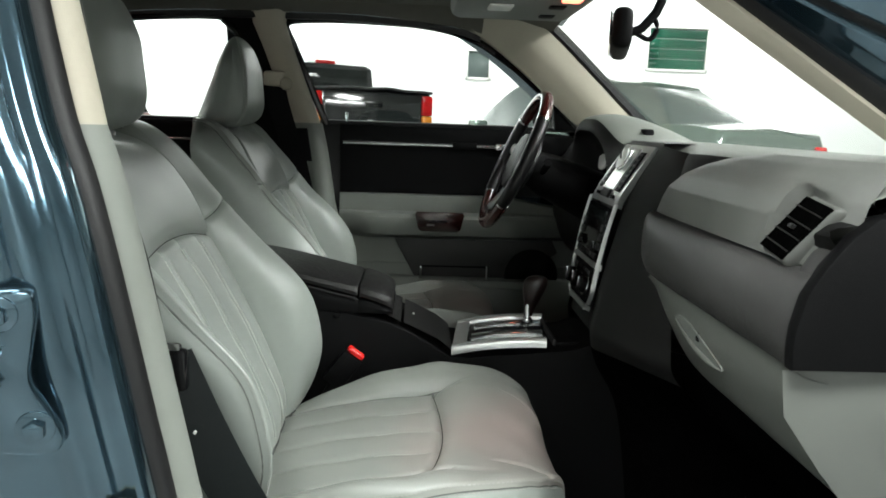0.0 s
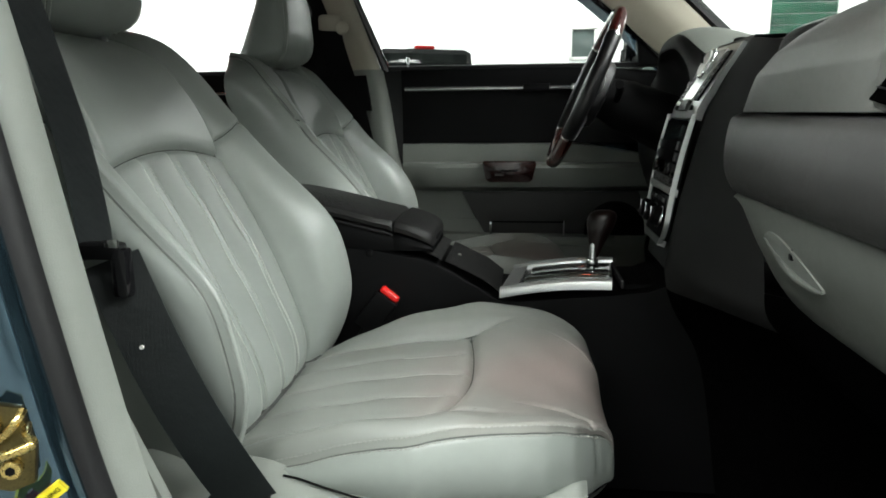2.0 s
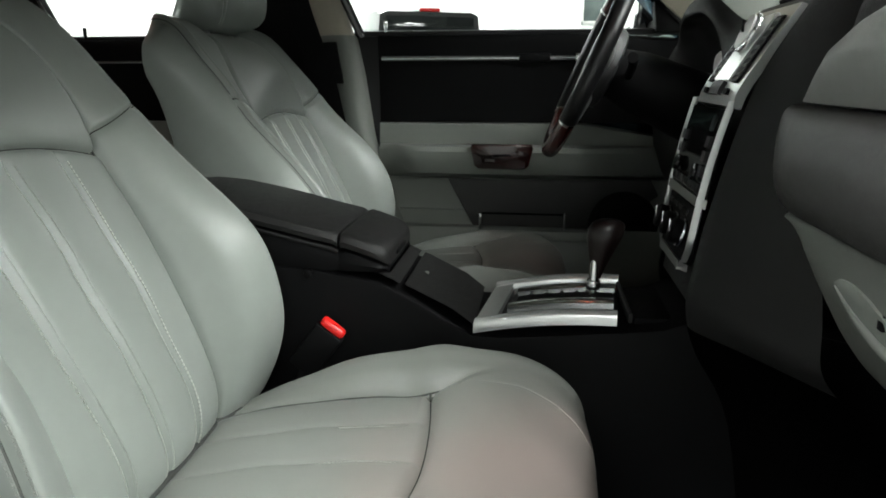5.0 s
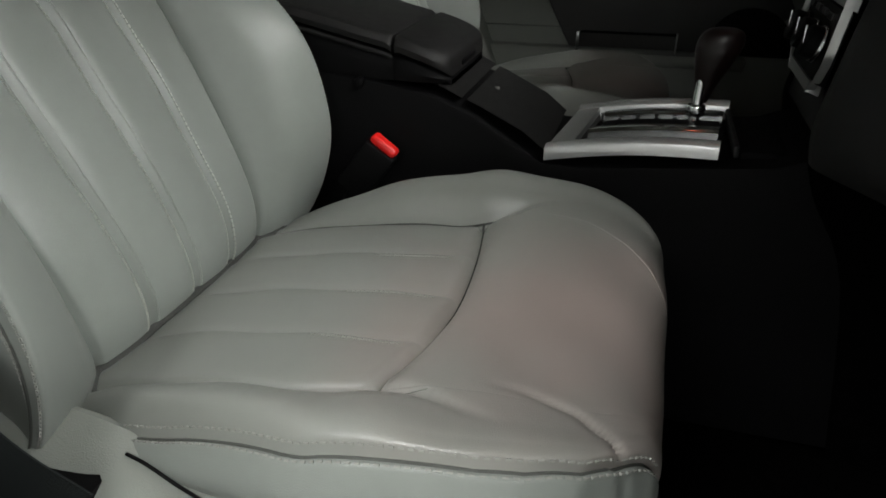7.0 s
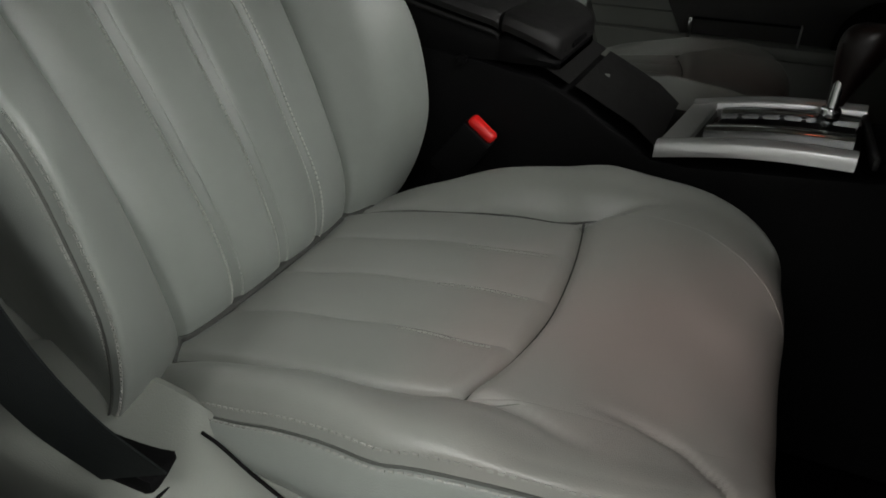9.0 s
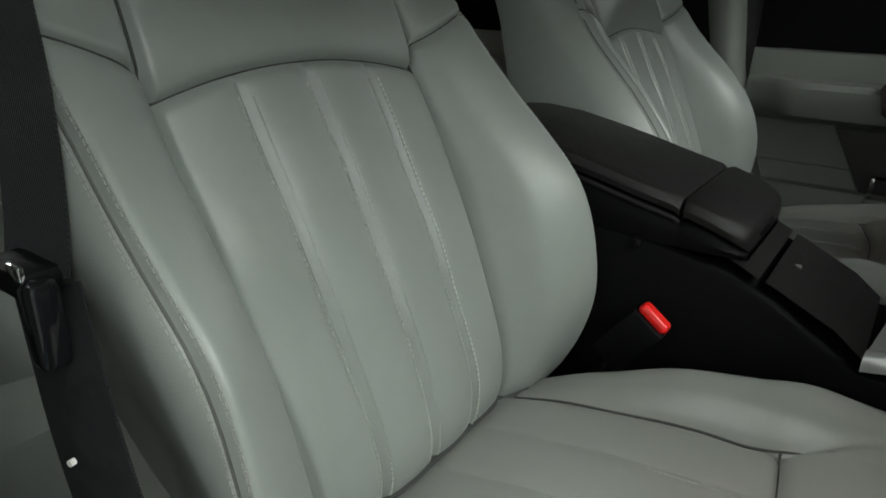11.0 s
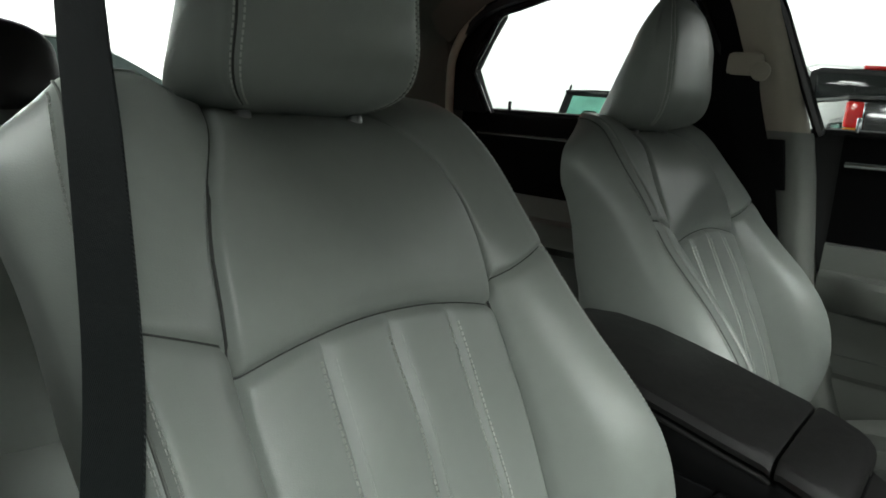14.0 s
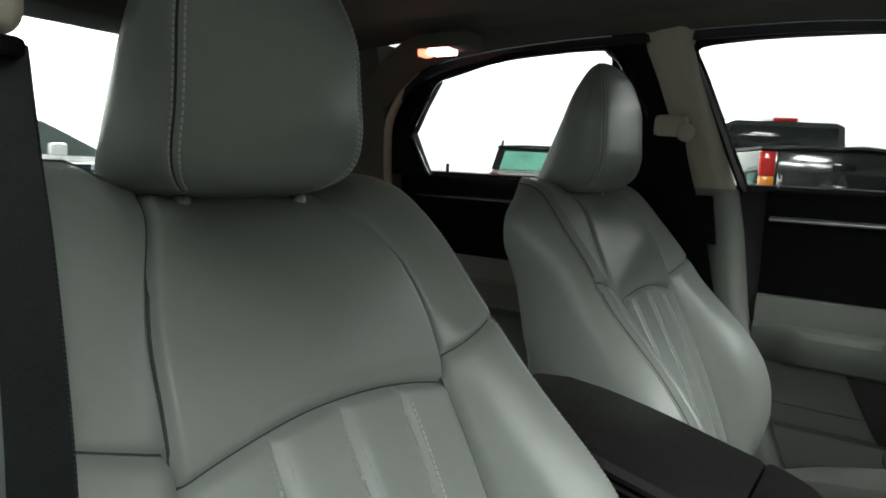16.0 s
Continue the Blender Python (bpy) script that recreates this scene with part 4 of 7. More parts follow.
for k, (nm, mt, lb) in enumerate((("pillar_trim", CREAM, "cream windscreen pillar trim"), ("door_frame_seal", RUBBER, "black door frame seal"), ("painted_door_frame", BODY_BLUE, ""),
                                  ("outer_seal", RUBBER, ""), ("painted_pillar", BODY_BLUE, "dark blue painted windscreen pillar"))):
    rows = []
    for x in np.linspace(0.44, 1.04, 9):
        p, q = np.array(PILLAR_LINES[k](x)), np.array(PILLAR_LINES[k + 1](x))
        rows.append([tuple(p), tuple(p * 0.7 + q * 0.3 + [0, -0.006, 0.0]), tuple(p * 0.3 + q * 0.7 + [0, -0.007, 0.0]), tuple(q), tuple(q + [0.012, 0.012, 0.02]), tuple(p + [0.012, 0.02, 0.015])])
    part(nm, loft(rows, close_ends=True, cyclic=True), mt, shell, lb)

# centre pillars: cream upper cover, grey lower cover
for sy in (1, -1):
    def pil(rows_in, name, mat, label=""):
        out = []
        for x0, x1, y, z, t in rows_in:
            out.append([(x1, sy * (y + 0.02), z), (x1 - 0.004, sy * (y + 0.004), z), (x1 - 0.014, sy * (y - 0.006), z), (x1 - 0.026, sy * (y - 0.010), z), (x0 + 0.03, sy * (y - 0.002), z),
                        (x0 + 0.008, sy * (y + 0.012), z), (x0, sy * (y + 0.02), z), (x0, sy * (y + (t if sy > 0 else 0.022)), z), (x1 - (0 if sy > 0 else 0.02), sy * (y + (t if sy > 0 else 0.022)), z)])
        return part(name, loft(out, close_ends=True, cyclic=True), mat, shell, label)
    pil([(-0.125, -0.02, 0.62, 1.36, 0.05), (-0.122, -0.03, 0.640, 1.31, 0.05), (-0.10, -0.014, 0.660, 1.25, 0.05), (-0.065, 0.022, 0.69, 1.14, 0.05), (-0.035, 0.054, 0.712, 1.037, 0.05)],
        "pillar_upper_cover", CREAM, "cream plastic centre pillar cover")
    pil([(-0.030, 0.060, 0.709, 1.0372, 0.05), (-0.004, 0.078, 0.713, 0.95, 0.05), (0.014, 0.10, 0.70, 0.80, 0.06), (0.02, 0.125, 0.70, 0.70, 0.06), (0.0, 0.16, 0.69, 0.60, 0.07),
         (0.0, 0.20, 0.69, 0.50, 0.07), (-0.02, 0.26, 0.69, 0.40, 0.07)], "pillar_lower_cover", GREY_PLASTIC, "grey plastic lower centre pillar cover")

for sy in (1, -1):
    part("pillar_back", loft([[(-0.20, sy * y, z), (-0.04, sy * y, z), (-0.04, sy * (y + (0.04 if sy > 0 else 0.01)), z), (-0.20, sy * (y + (0.04 if sy > 0 else 0.01)), z)] for y, z in ((0.66, 1.345), (0.695, 1.2), (0.73, 1.03), (0.735, 0.7), (0.73, 0.3))], close_ends=True, cyclic=True), BLACK, shell)
# Black block added in place of the dark, shaded gap between pillar and door.
part("door_gap_seal", box(-0.09, 0.757, 0.30, 0.16, 0.80, 1.046, 0.004), RUBBER, shell)
# rear quarter structure, rear shelf and rear window frame
for sy in (1, -1):
    rows = [[(-0.80, sy * 0.69, z), (-1.05, sy * 0.66, z), (-1.3, sy * 0.56, z), (-1.3, sy * 0.72, z), (-0.80, sy * 0.76, z)] for z in (0.4, 0.8, 1.0)]
    rows += [[(-0.80 - k * 0.02, sy * (0.69 - k * 0.05), z), (-1.0, sy * (0.64 - k * 0.05), z), (-1.22, sy * (0.55 - k * 0.04), z), (-1.22, sy * 0.70, z), (-0.8, sy * 0.74, z)]
             for k, z in ((0.2, 1.1), (0.6, 1.22), (1.0, 1.36))]
    part("rear_quarter", loft(rows, close_ends=True, cyclic=True), LINER, shell, "beige rear quarter trim")
    part("rear_wall", box(-1.35, sy * 0.78 - 0.02, 0.25, 0.02, sy * 0.78 + 0.02, 0.36, 0.01), BODY_BLUE, shell)
for sy in (1, -1):
    part("quarter_trim", tube(spline([(-0.80, sy * 0.683, 1.0), (-0.803, sy * 0.68, 1.10), (-0.79, sy * 0.675, 1.18), (-0.715, sy * 0.668, 1.287), (-0.66, sy * 0.66, 1.315), (-0.5, sy * 0.645, 1.335)], 5), 0.011, 8), CREAM, shell, "cream trim bead round the rear quarter window")
part("parcel_shelf", box(-1.62, -0.62, 0.955, -1.02, 0.62, 0.99, 0.01), BLACK, shell)
part("rear_header", box(-1.24, -0.62, 1.325, -1.05, 0.62, 1.375, 0.015), LINER, shell)
part("trunk_wall", box(-1.66, -0.75, 0.26, -1.62, 0.75, 0.99, 0.005), BLACK, shell)

# passenger-side door opening: sill, painted pillar flank, seals
part("sill_cover", loft([[(x, -0.655, 0.33), (x, -0.66, 0.385), (x, -0.70, 0.40), (x, -0.74, 0.39), (x, -0.745, 0.33)] for x in np.linspace(0.1, 0.95, 8)],
                        close_ends=True, cyclic=True), BLACK, shell, "black plastic door sill")
part("sill_skin", loft([[(x, -0.745, 0.2), (x, -0.745, 0.37), (x, -0.80, 0.36), (x, -0.86, 0.30), (x, -0.86, 0.2)] for x in np.linspace(-0.9, 1.0, 8)],
                       close_ends=True, cyclic=True), BODY_BLUE, shell)


def pillar_band(name, lines, mat, label=""):
    """A curved strip down the passenger-side pillar; each line is points from the roof to the sill."""
    L = [spline(l, 6) for l in lines]
    return part(name, loft(list(np.array(L).transpose(1, 0, 2))), mat, shell, label)



def offset(line, dx, dy):
    return [(x + dx, y + dy, z) for x, y, z in line]


edge = [(-0.01, -0.63, 1.335), (0.021, -0.674, 1.20), (0.058, -0.706, 1.06), (0.081, -0.716, 0.99), (0.102, -0.722, 0.90), (0.130, -0.723, 0.75), (0.154, -0.718, 0.62), (0.192, -0.712, 0.50), (0.27, -0.705, 0.39)]
up = edge[:2] + [(0.0635, -0.709, 1.04)]
low = [(0.0635, -0.7095, 1.04)] + edge[3:]
for nm, ln, mt, lb in (("pillar_edge_upper", up, CREAM, "cream plastic pillar edge"), ("pillar_edge_lower", low, GREY_PLASTIC, "light grey plastic pillar edge")):
    pillar_band(nm, [offset(ln, -0.03, 0.02), offset(ln, -0.004, 0.008), offset(ln, 0.003, 0.0), offset(ln, 0.002, -0.010), offset(ln, -0.007, -0.022), offset(ln, -0.018, -0.030)], mt, lb)
pillar_band("inner_seal", [offset(edge, -0.014, -0.022), offset(edge, -0.008, -0.030), offset(edge, -0.009, -0.038), offset(edge, -0.015, -0.045), offset(edge, -0.024, -0.048), offset(edge, -0.034, -0.042)], RUBBER, "black rubber door seal")
pillar_band("pillar_flank", [offset(edge, -0.019, -0.042), offset(edge, -0.017, -0.052), offset(edge, -0.0195, -0.062), offset(edge, -0.025, -0.069), offset(edge, -0.031, -0.071), offset(edge, -0.035, -0.074),
                             offset(edge, -0.037, -0.080), offset(edge, -0.042, -0.086), offset(edge, -0.050, -0.093), offset(edge, -0.058, -0.095), offset(edge, -0.066, -0.092), offset(edge, -0.075, -0.093), offset(edge, -0.11, -0.106), offset(edge, -0.14, -0.112), offset(edge, -0.155, -0.135),
                             offset(edge, -0.19, -0.145), offset(edge, -0.22, -0.10)], BODY_BLUE, "dark blue painted door pillar")

# windows of the shell
ws = [[(1.13 - 0.0, y, 0.985 + 0.02 * (1 - (y / 0.7) ** 2)) for y in np.linspace(-0.7, 0.7, 9)],
      [(0.88, y * 0.94, 1.19) for y in np.linspace(-0.7, 0.7, 9)], [(0.66, y * 0.86, 1.365) for y in np.linspace(-0.7, 0.7, 9)]]
wsg = part("windscreen", solid(ws, 0.005, (0.6, 0, 0.8)), GLASS, shell, "clear raked windscreen glass")
wsg.visible_shadow = False
rg = part("rear_window", solid([[(-1.60, y, 1.0) for y in np.linspace(-0.6, 0.6, 9)], [(-1.16, y * 0.9, 1.37) for y in np.linspace(-0.6, 0.6, 9)]], 0.005, (-0.6, 0, 0.8)), GLASS, shell)
rg.visible_shadow = False
part("bonnet", loft([[(1.14, y, 0.955 + 0.015 * (1 - (y / 0.75) ** 2)) for y in np.linspace(-0.75, 0.75, 11)],
                     [(1.5, y, 0.95 + 0.03 * (1 - (y / 0.75) ** 2)) for y in np.linspace(-0.78, 0.78, 11)],
                     [(2.3, y, 0.90 + 0.03 * (1 - (y / 0.75) ** 2)) for y in np.linspace(-0.75, 0.75, 11)], [(2.55, y, 0.75) for y in np.linspace(-0.7, 0.7, 11)]]), BODY_BLUE, shell)
for sy in (1, -1):
    part("front_fender", loft([[(x, sy * (w - 0.03), 0.955 - d), (x, sy * w, 0.90 - d), (x, sy * (w + 0.03), 0.70), (x, sy * (w + 0.02), zb), (x, sy * (w - 0.12), zb)] for x, w, d, zb in
                                ((1.0, 0.85, 0.0, 0.25), (1.1, 0.86, 0.0, 0.5), (1.2, 0.86, 0.005, 0.66), (1.3, 0.86, 0.01, 0.69), (1.45, 0.86, 0.015, 0.66), (1.6, 0.85, 0.02, 0.5), (1.7, 0.85, 0.03, 0.27), (2.2, 0.82, 0.06, 0.27), (2.5, 0.76, 0.15, 0.3))],
                               close_ends=True, cyclic=True), BODY_BLUE, shell)
    part("rear_fender", loft([[(x, sy * (w - 0.05), zt), (x, sy * w, zt - 0.06), (x, sy * (w + 0.03), 0.72), (x, sy * (w + 0.02), zb), (x, sy * (w - 0.10), zb)] for x, w, zt, zb in
                               ((-0.98, 0.85, 1.0, 0.3), (-1.35, 0.85, 1.01, 0.35), (-1.45, 0.85, 1.01, 0.55), (-1.6, 0.85, 1.01, 0.68), (-1.75, 0.85, 1.01, 0.70), (-1.9, 0.85, 1.01, 0.68), (-2.05, 0.84, 1.0, 0.5), (-2.12, 0.83, 1.0, 0.3), (-2.45, 0.76, 0.96, 0.32))],
                              close_ends=True, cyclic=True), BODY_BLUE, shell)
part("trunk_lid", loft([[(x, y, z + 0.02 * (1 - (y / 0.8) ** 2)) for y in np.linspace(-0.79, 0.79, 11)] for x, z in ((-1.60, 0.995), (-1.9, 1.0), (-2.3, 0.99), (-2.46, 0.96), (-2.52, 0.80), (-2.52, 0.62))]), BODY_BLUE, shell)
part("rear_bumper", box(-2.58, -0.78, 0.32, -2.4, 0.78, 0.64, 0.05, 3), BODY_BLUE, shell)
part("front_bumper", box(2.42, -0.76, 0.28, 2.62, 0.76, 0.62, 0.05, 3), BODY_BLUE, shell)
part("cowl", box(1.10, -0.70, 0.93, 1.2, 0.70, 0.975, 0.01), BLACK, shell)

# striker, hinge plate and stickers on the painted pillar


def on_flank(bm, c, turn=20.0, tip=0.0, size=1.0):
    """Move a piece built flat in x and z onto the painted flank at c."""
    bmesh.ops.transform(bm, matrix=Matrix.Translation(c) @ Euler((0, radians(tip), radians(turn))).to_matrix().to_4x4() @ Matrix.Scale(size, 4), verts=bm.verts)
    return bm


SC = (0.106, -0.807, 0.694)
st = part("door_striker", on_flank(extrude([(-0.034, -0.03), (0.004, -0.042), (0.022, -0.036), (0.026, -0.005), (0.018, 0.032), (-0.004, 0.038), (-0.032, 0.024)], "y", -0.006, 0.004, 0.002), SC, size=0.84), OLIVE_ZINC, shell, "yellow zinc-plated door striker plate")
part("striker_loop", on_flank(tube(spline([(-0.012, 0.0, -0.002), (-0.008, -0.018, -0.003), (0.012, -0.034, 0.004), (0.034, -0.034, 0.012), (0.026, -0.020, 0.014), (0.02, 0.0, 0.014)], 6), 0.0038, 10), SC, size=0.84), GOLD_ZINC, st)
part("striker_arm", on_flank(tube(spline([(-0.03, -0.006, 0.002), (0.0, -0.012, 0.008), (0.016, -0.012, 0.022), (0.02, -0.004, 0.03)], 6), 0.0034, 8), SC, size=0.84), GOLD_ZINC, st)
for x, z in ((-0.004, 0.020), (0.008, -0.019)):
    part("bolt", on_flank(disc((x, -0.010, z), (0, -1, 0), 0.0085, 0.009, 20, bevel=0.003), SC, size=0.84), GOLD_ZINC, st)
    part("bolt_socket", on_flank(disc((x, -0.0145, z), (0, -1, 0), 0.0042, 0.001, 6), SC, size=0.84), BLACK, st)
HC = (0.033, -0.834, 0.850)
hp = part("hinge_plate", on_flank(extrude([tuple(p) for p in spline([(-0.05, 0.062), (0.014, 0.066), (0.025, 0.054), (0.021, 0.02), (0.018, -0.008), (0.03, -0.035), (0.038, -0.056), (0.03, -0.07), (-0.006, -0.066), (-0.05, -0.05)], 4)], "y", -0.010, 0.006, 0.004), HC, 16), BODY_BLUE, shell, "painted bolted hinge plate")
for x, z in ((0.0, 0.048), (0.020, -0.046)):
    part("bolt", on_flank(disc((x, -0.015, z), (0, -1, 0), 0.0088, 0.011, 6, bevel=0.0025), HC, 16), BODY_BLUE, hp)
    part("washer", on_flank(disc((x, -0.0105, z), (0, -1, 0), 0.0145, 0.003, 24, bevel=0.001), HC, 16), BODY_BLUE, hp)
part("hinge_arm", on_flank(tube([(-0.04, -0.02, -0.02), (-0.005, -0.02, 0.0), (-0.005, -0.02, 0.02)], 0.009, 12), HC, 16), BODY_BLUE, hp)
WCN = (0.1315, -0.807, 0.6515)
sk = part("warning_sticker", on_flank(box(-0.016, -0.001, -0.0046, 0.016, 0.004, 0.0046, 0), WCN, 25, -36), YELLOW, shell, "yellow warning label with black print", )


def lettering(words, size, mat, parent, c, turn, tip, x):
    """Flat printed words on the painted flank."""
    cu = bpy.data.curves.new("print", "FONT")
    cu.body, cu.size, cu.align_x, cu.align_y, cu.extrude = words, size, "CENTER", "CENTER", 0.0002
    ob = bpy.data.objects.new("print", cu)
    scene.collection.objects.link(ob)
    me = bpy.data.meshes.new_from_object(ob.evaluated_get(bpy.context.evaluated_depsgraph_get()))
    bpy.data.objects.remove(ob)
    me.transform(Matrix.Translation(c) @ Euler((0, radians(tip), radians(turn))).to_matrix().to_4x4() @ Matrix.Translation((x, -0.0014, 0)) @ Matrix.Rotation(radians(90), 4, "X"))
    return attach("print", me, mat, parent)


lettering("WARNING", 0.0047, BLACK, sk, WCN, 25, -36, 0.0023)
part("print_triangle", on_flank(extrude([(-0.0142, -0.0020), (-0.0096, -0.0020), (-0.0119, 0.0022)], "y", -0.0016, -0.001), WCN, 25, -36), BLACK, sk)
RCN = (0.138, -0.807, 0.636)
rs = part("round_sticker", on_flank(disc((0, 0, 0), (0, -1, 0), 0.0092, 0.005, 28), RCN, 25), RED, shell, "round red and white warning label")
part("sticker_field", on_flank(disc((0, -0.0026, 0), (0, -1, 0), 0.0066, 0.001, 28), RCN, 25), WHITE_STICKER, rs)
part("print_bar", on_flank(box(-0.003, -0.004, -0.0045, 0.003, -0.003, 0.0045, 0.001), RCN, 25), BLACK, rs)

# rear bench and its headrests
bench = thing("rear_seat", (-0.75, 0, 0.3), "grey leather rear bench seat behind the front seats", "car seat")
rows = []
for y in np.linspace(-0.66, 0.66, 45):
    e = max(0, abs(y) - 0.55) / 0.11
    dd = 0.02 * math.cos(y * 9.4) - 0.05 * e ** 2
    rows.append([(-0.62 + dd, y, 0.50), (-0.68 + dd, y, 0.56), (-0.78 + dd, y, 0.72), (-0.86 + dd, y, 0.88), (-0.93 + dd, y, 0.98), (-0.99, y, 1.0), (-1.02, y, 0.9), (-1.0, y, 0.4), (-0.7, y, 0.4)])
part("backrest", loft(rows, close_ends=True, cyclic=True), LEATHER, bench)
rows = []
for y in np.linspace(-0.66, 0.66, 45):
    dz = 0.015 * math.cos(y * 9.4)
    rows.append([(-0.66, y, 0.40), (-0.66, y, 0.52 + dz), (-0.5, y, 0.56 + dz), (-0.35, y, 0.575 + dz), (-0.24, y, 0.56 + dz), (-0.205, y, 0.52), (-0.21, y, 0.40)])
part("cushion", loft(rows, close_ends=True, cyclic=True), LEATHER, bench)
for y in (-0.36,):
    bm = bmesh.new()
    g = bmesh.ops.create_uvsphere(bm, u_segments=32, v_segments=20, radius=1)["verts"]
    for v in g:
        c = v.co.copy()
        s = [math.copysign(abs(a) ** 0.65, a) for a in c]
        v.co = Vector((-0.955 + 0.05 * s[0] - 0.02 * s[2], y + 0.13 * s[1], 1.055 + 0.075 * s[2]))
    part("headrest", bm, CHARCOAL, bench, "dark rear headrest")

# ---- doors of the far side ----
def front_door():
    # panel outline by bands, from the sill of the window down
    x0, x1 = 0.115, 0.93

    def band(name, rows, mat, label=""):
        return part(name, loft([[(x, y, z) for y, z in rows(x)] for x in np.linspace(x0, x1, 28)], close_ends=True, cyclic=True), mat, d or shell, label)
    d = None
    fade = lambda x: max(0, (x - 0.62) / 0.3)
    d = band("door", lambda x: [(0.752, 1.04 - 0.02 * fade(x)), (0.742, 1.036 - 0.02 * fade(x)), (0.738, 1.02), (0.742, 0.99), (0.748, 0.93), (0.752, 0.88), (0.752, 0.833), (0.80, 0.833), (0.80, 1.04 - 0.02 * fade(x))],
         BLACK, "closed door with black soft plastic top")
    band("middle_panel", lambda x: [(0.750, 0.831 - 0.05 * fade(x)), (0.744, 0.828 - 0.05 * fade(x)), (0.738, 0.79 - 0.03 * fade(x)), (0.738, 0.776), (0.80, 0.776), (0.80, 0.831 - 0.05 * fade(x))], GREY_VINYL, "grey vinyl door insert")
    arm = lambda x: 0.055 * np.clip((x - 0.13) / 0.08, 0, 1) * np.clip((0.86 - x) / 0.22, 0.25, 1)
    ar = band("armrest", lambda x: [(0.74, 0.780), (0.738 - arm(x), 0.778), (0.728 - arm(x), 0.768), (0.726 - arm(x), 0.74), (0.736 - arm(x), 0.715), (0.742 - 0.3 * arm(x), 0.700 + 0.012 * fade(x)), (0.79, 0.700), (0.79, 0.78)],
              GREY_VINYL, "padded grey armrest")
    wood = extrude([(0.352, 0.787), (0.492, 0.787), (0.496, 0.778), (0.486, 0.736), (0.476, 0.729), (0.368, 0.729), (0.358, 0.737), (0.348, 0.779)], "y", 0.664, 0.69, 0.004)
    part("wood_trim", wood, WOOD, d, "glossy dark red-brown wood trim")
    part("door_release", box(0.40, 0.660, 0.758, 0.445, 0.660, 0.764, 0.002), CHROME, d)
    part("door_release", box(0.385, 0.661, 0.748, 0.405, 0.660, 0.752, 0.002), STEEL, d)
    lp = band("lower_panel", lambda x: [(0.745, 0.698), (0.752, 0.66), (0.752, 0.615), (0.756, 0.612), (0.756, 0.575), (0.735, 0.572), (0.728, 0.56), (0.732, 0.42), (0.745, 0.36), (0.80, 0.36), (0.80, 0.698)], GREY_PLASTIC,
              "dark-shaded grey lower door panel with map pocket")
    # darker sheet over the door panel below the armrest
    part("dark_insert", extrude([(0.285, 0.694), (0.60, 0.694), (0.78, 0.70), (0.80, 0.66), (0.72, 0.60), (0.70, 0.575), (0.35, 0.575)], "y", 0.742, 0.748, 0.002), PAD, d)
    pk = part("map_pocket", box(0.368, 0.715, 0.560, 0.582, 0.745, 0.568, 0.003), BLACK, d)
    part("pocket_lip", box(0.36, 0.712, 0.545, 0.72, 0.74, 0.572, 0.008), GREY_PLASTIC, d)
    part("pocket_end", box(0.366, 0.716, 0.572, 0.374, 0.745, 0.612, 0.002), CHROME, d)
    part("pocket_end", box(0.576, 0.722, 0.572, 0.579, 0.745, 0.612, 0.001), SILVER, d)
    part("pocket_rail", box(0.374, 0.735, 0.606, 0.576, 0.742, 0.611, 0.002), BLACK, d)
    part("speaker_grille", disc((0.72, 0.745, 0.585), (0, -1, 0), 0.085, 0.012, 36, bevel=0.004), BLACK, d)
    part("chrome_strip", loft([[(x, 0.741 - 0.012 * math.sin(math.pi * a) ** 0.5, 0.976 + 0.016 * a) for a in np.linspace(0, 1, 7)] for x in np.linspace(0.125, 0.72, 12)]), CHROME, d, "polished chrome strip")
    hb = part("inner_handle", box(0.455, 0.728, 0.975, 0.53, 0.74, 0.995, 0.004), BLACK, d)
    part("handle_lever", box(0.585, 0.722, 0.974, 0.625, 0.736, 0.996, 0.004), CHROME, d)
    part("window_seal", loft([[(x, 0.752, 1.036), (x, 0.75, 1.047), (x, 0.76, 1.05), (x, 0.775, 1.046), (x, 0.775, 1.036)] for x in np.linspace(0.07, 0.86, 8)], close_ends=True, cyclic=True), RUBBER, d)
    part("lock_knob", disc((0.134, 0.745, 1.058), (0, 0, 1), 0.0045, 0.028, 12, bevel=0.002), CHROME, d)
    # window frame and glass
    fr = [(0.072, 0.752, 1.035), (0.03, 0.725, 1.14), (-0.012, 0.69, 1.25), (-0.03, 0.67, 1.312), (0.05, 0.665, 1.326), (0.20, 0.665, 1.328), (0.38, 0.660, 1.318), (0.50, 0.675, 1.29), (0.60, 0.69, 1.235), (0.70, 0.71, 1.165), (0.80, 0.735, 1.08), (0.84, 0.75, 1.04)]
    s = [tuple(p) for p in spline(fr, 4)]
    part("window_frame", tube(s, 0.011, 8), GLOSS_BLACK, d, "black window surround")
    rows = []
    for k in range(24):
        t = k / 23
        xa = 0.072 - 0.1 * t
        zz = 1.03 + 0.29 * t
        xb = np.interp(zz, [1.03, 1.08, 1.165, 1.235, 1.29, 1.33], [0.85, 0.80, 0.70, 0.60, 0.50, 0.30])
        rows.append([(xa, 0.775 - 0.1 * t, zz), (xb, 0.775 - 0.1 * t, zz)])
    g = part("window_glass", solid(rows, 0.004, (0, 1, 0)), GLASS, d, "clear side window glass")
    g.visible_shadow = False
    part("mirror_triangle", extrude([(0.765, 1.04), (0.86, 1.04), (0.86, 1.05), (0.765, 1.125), (0.755, 1.12)], "y", 0.735, 0.77, 0.004), BLACK, d)
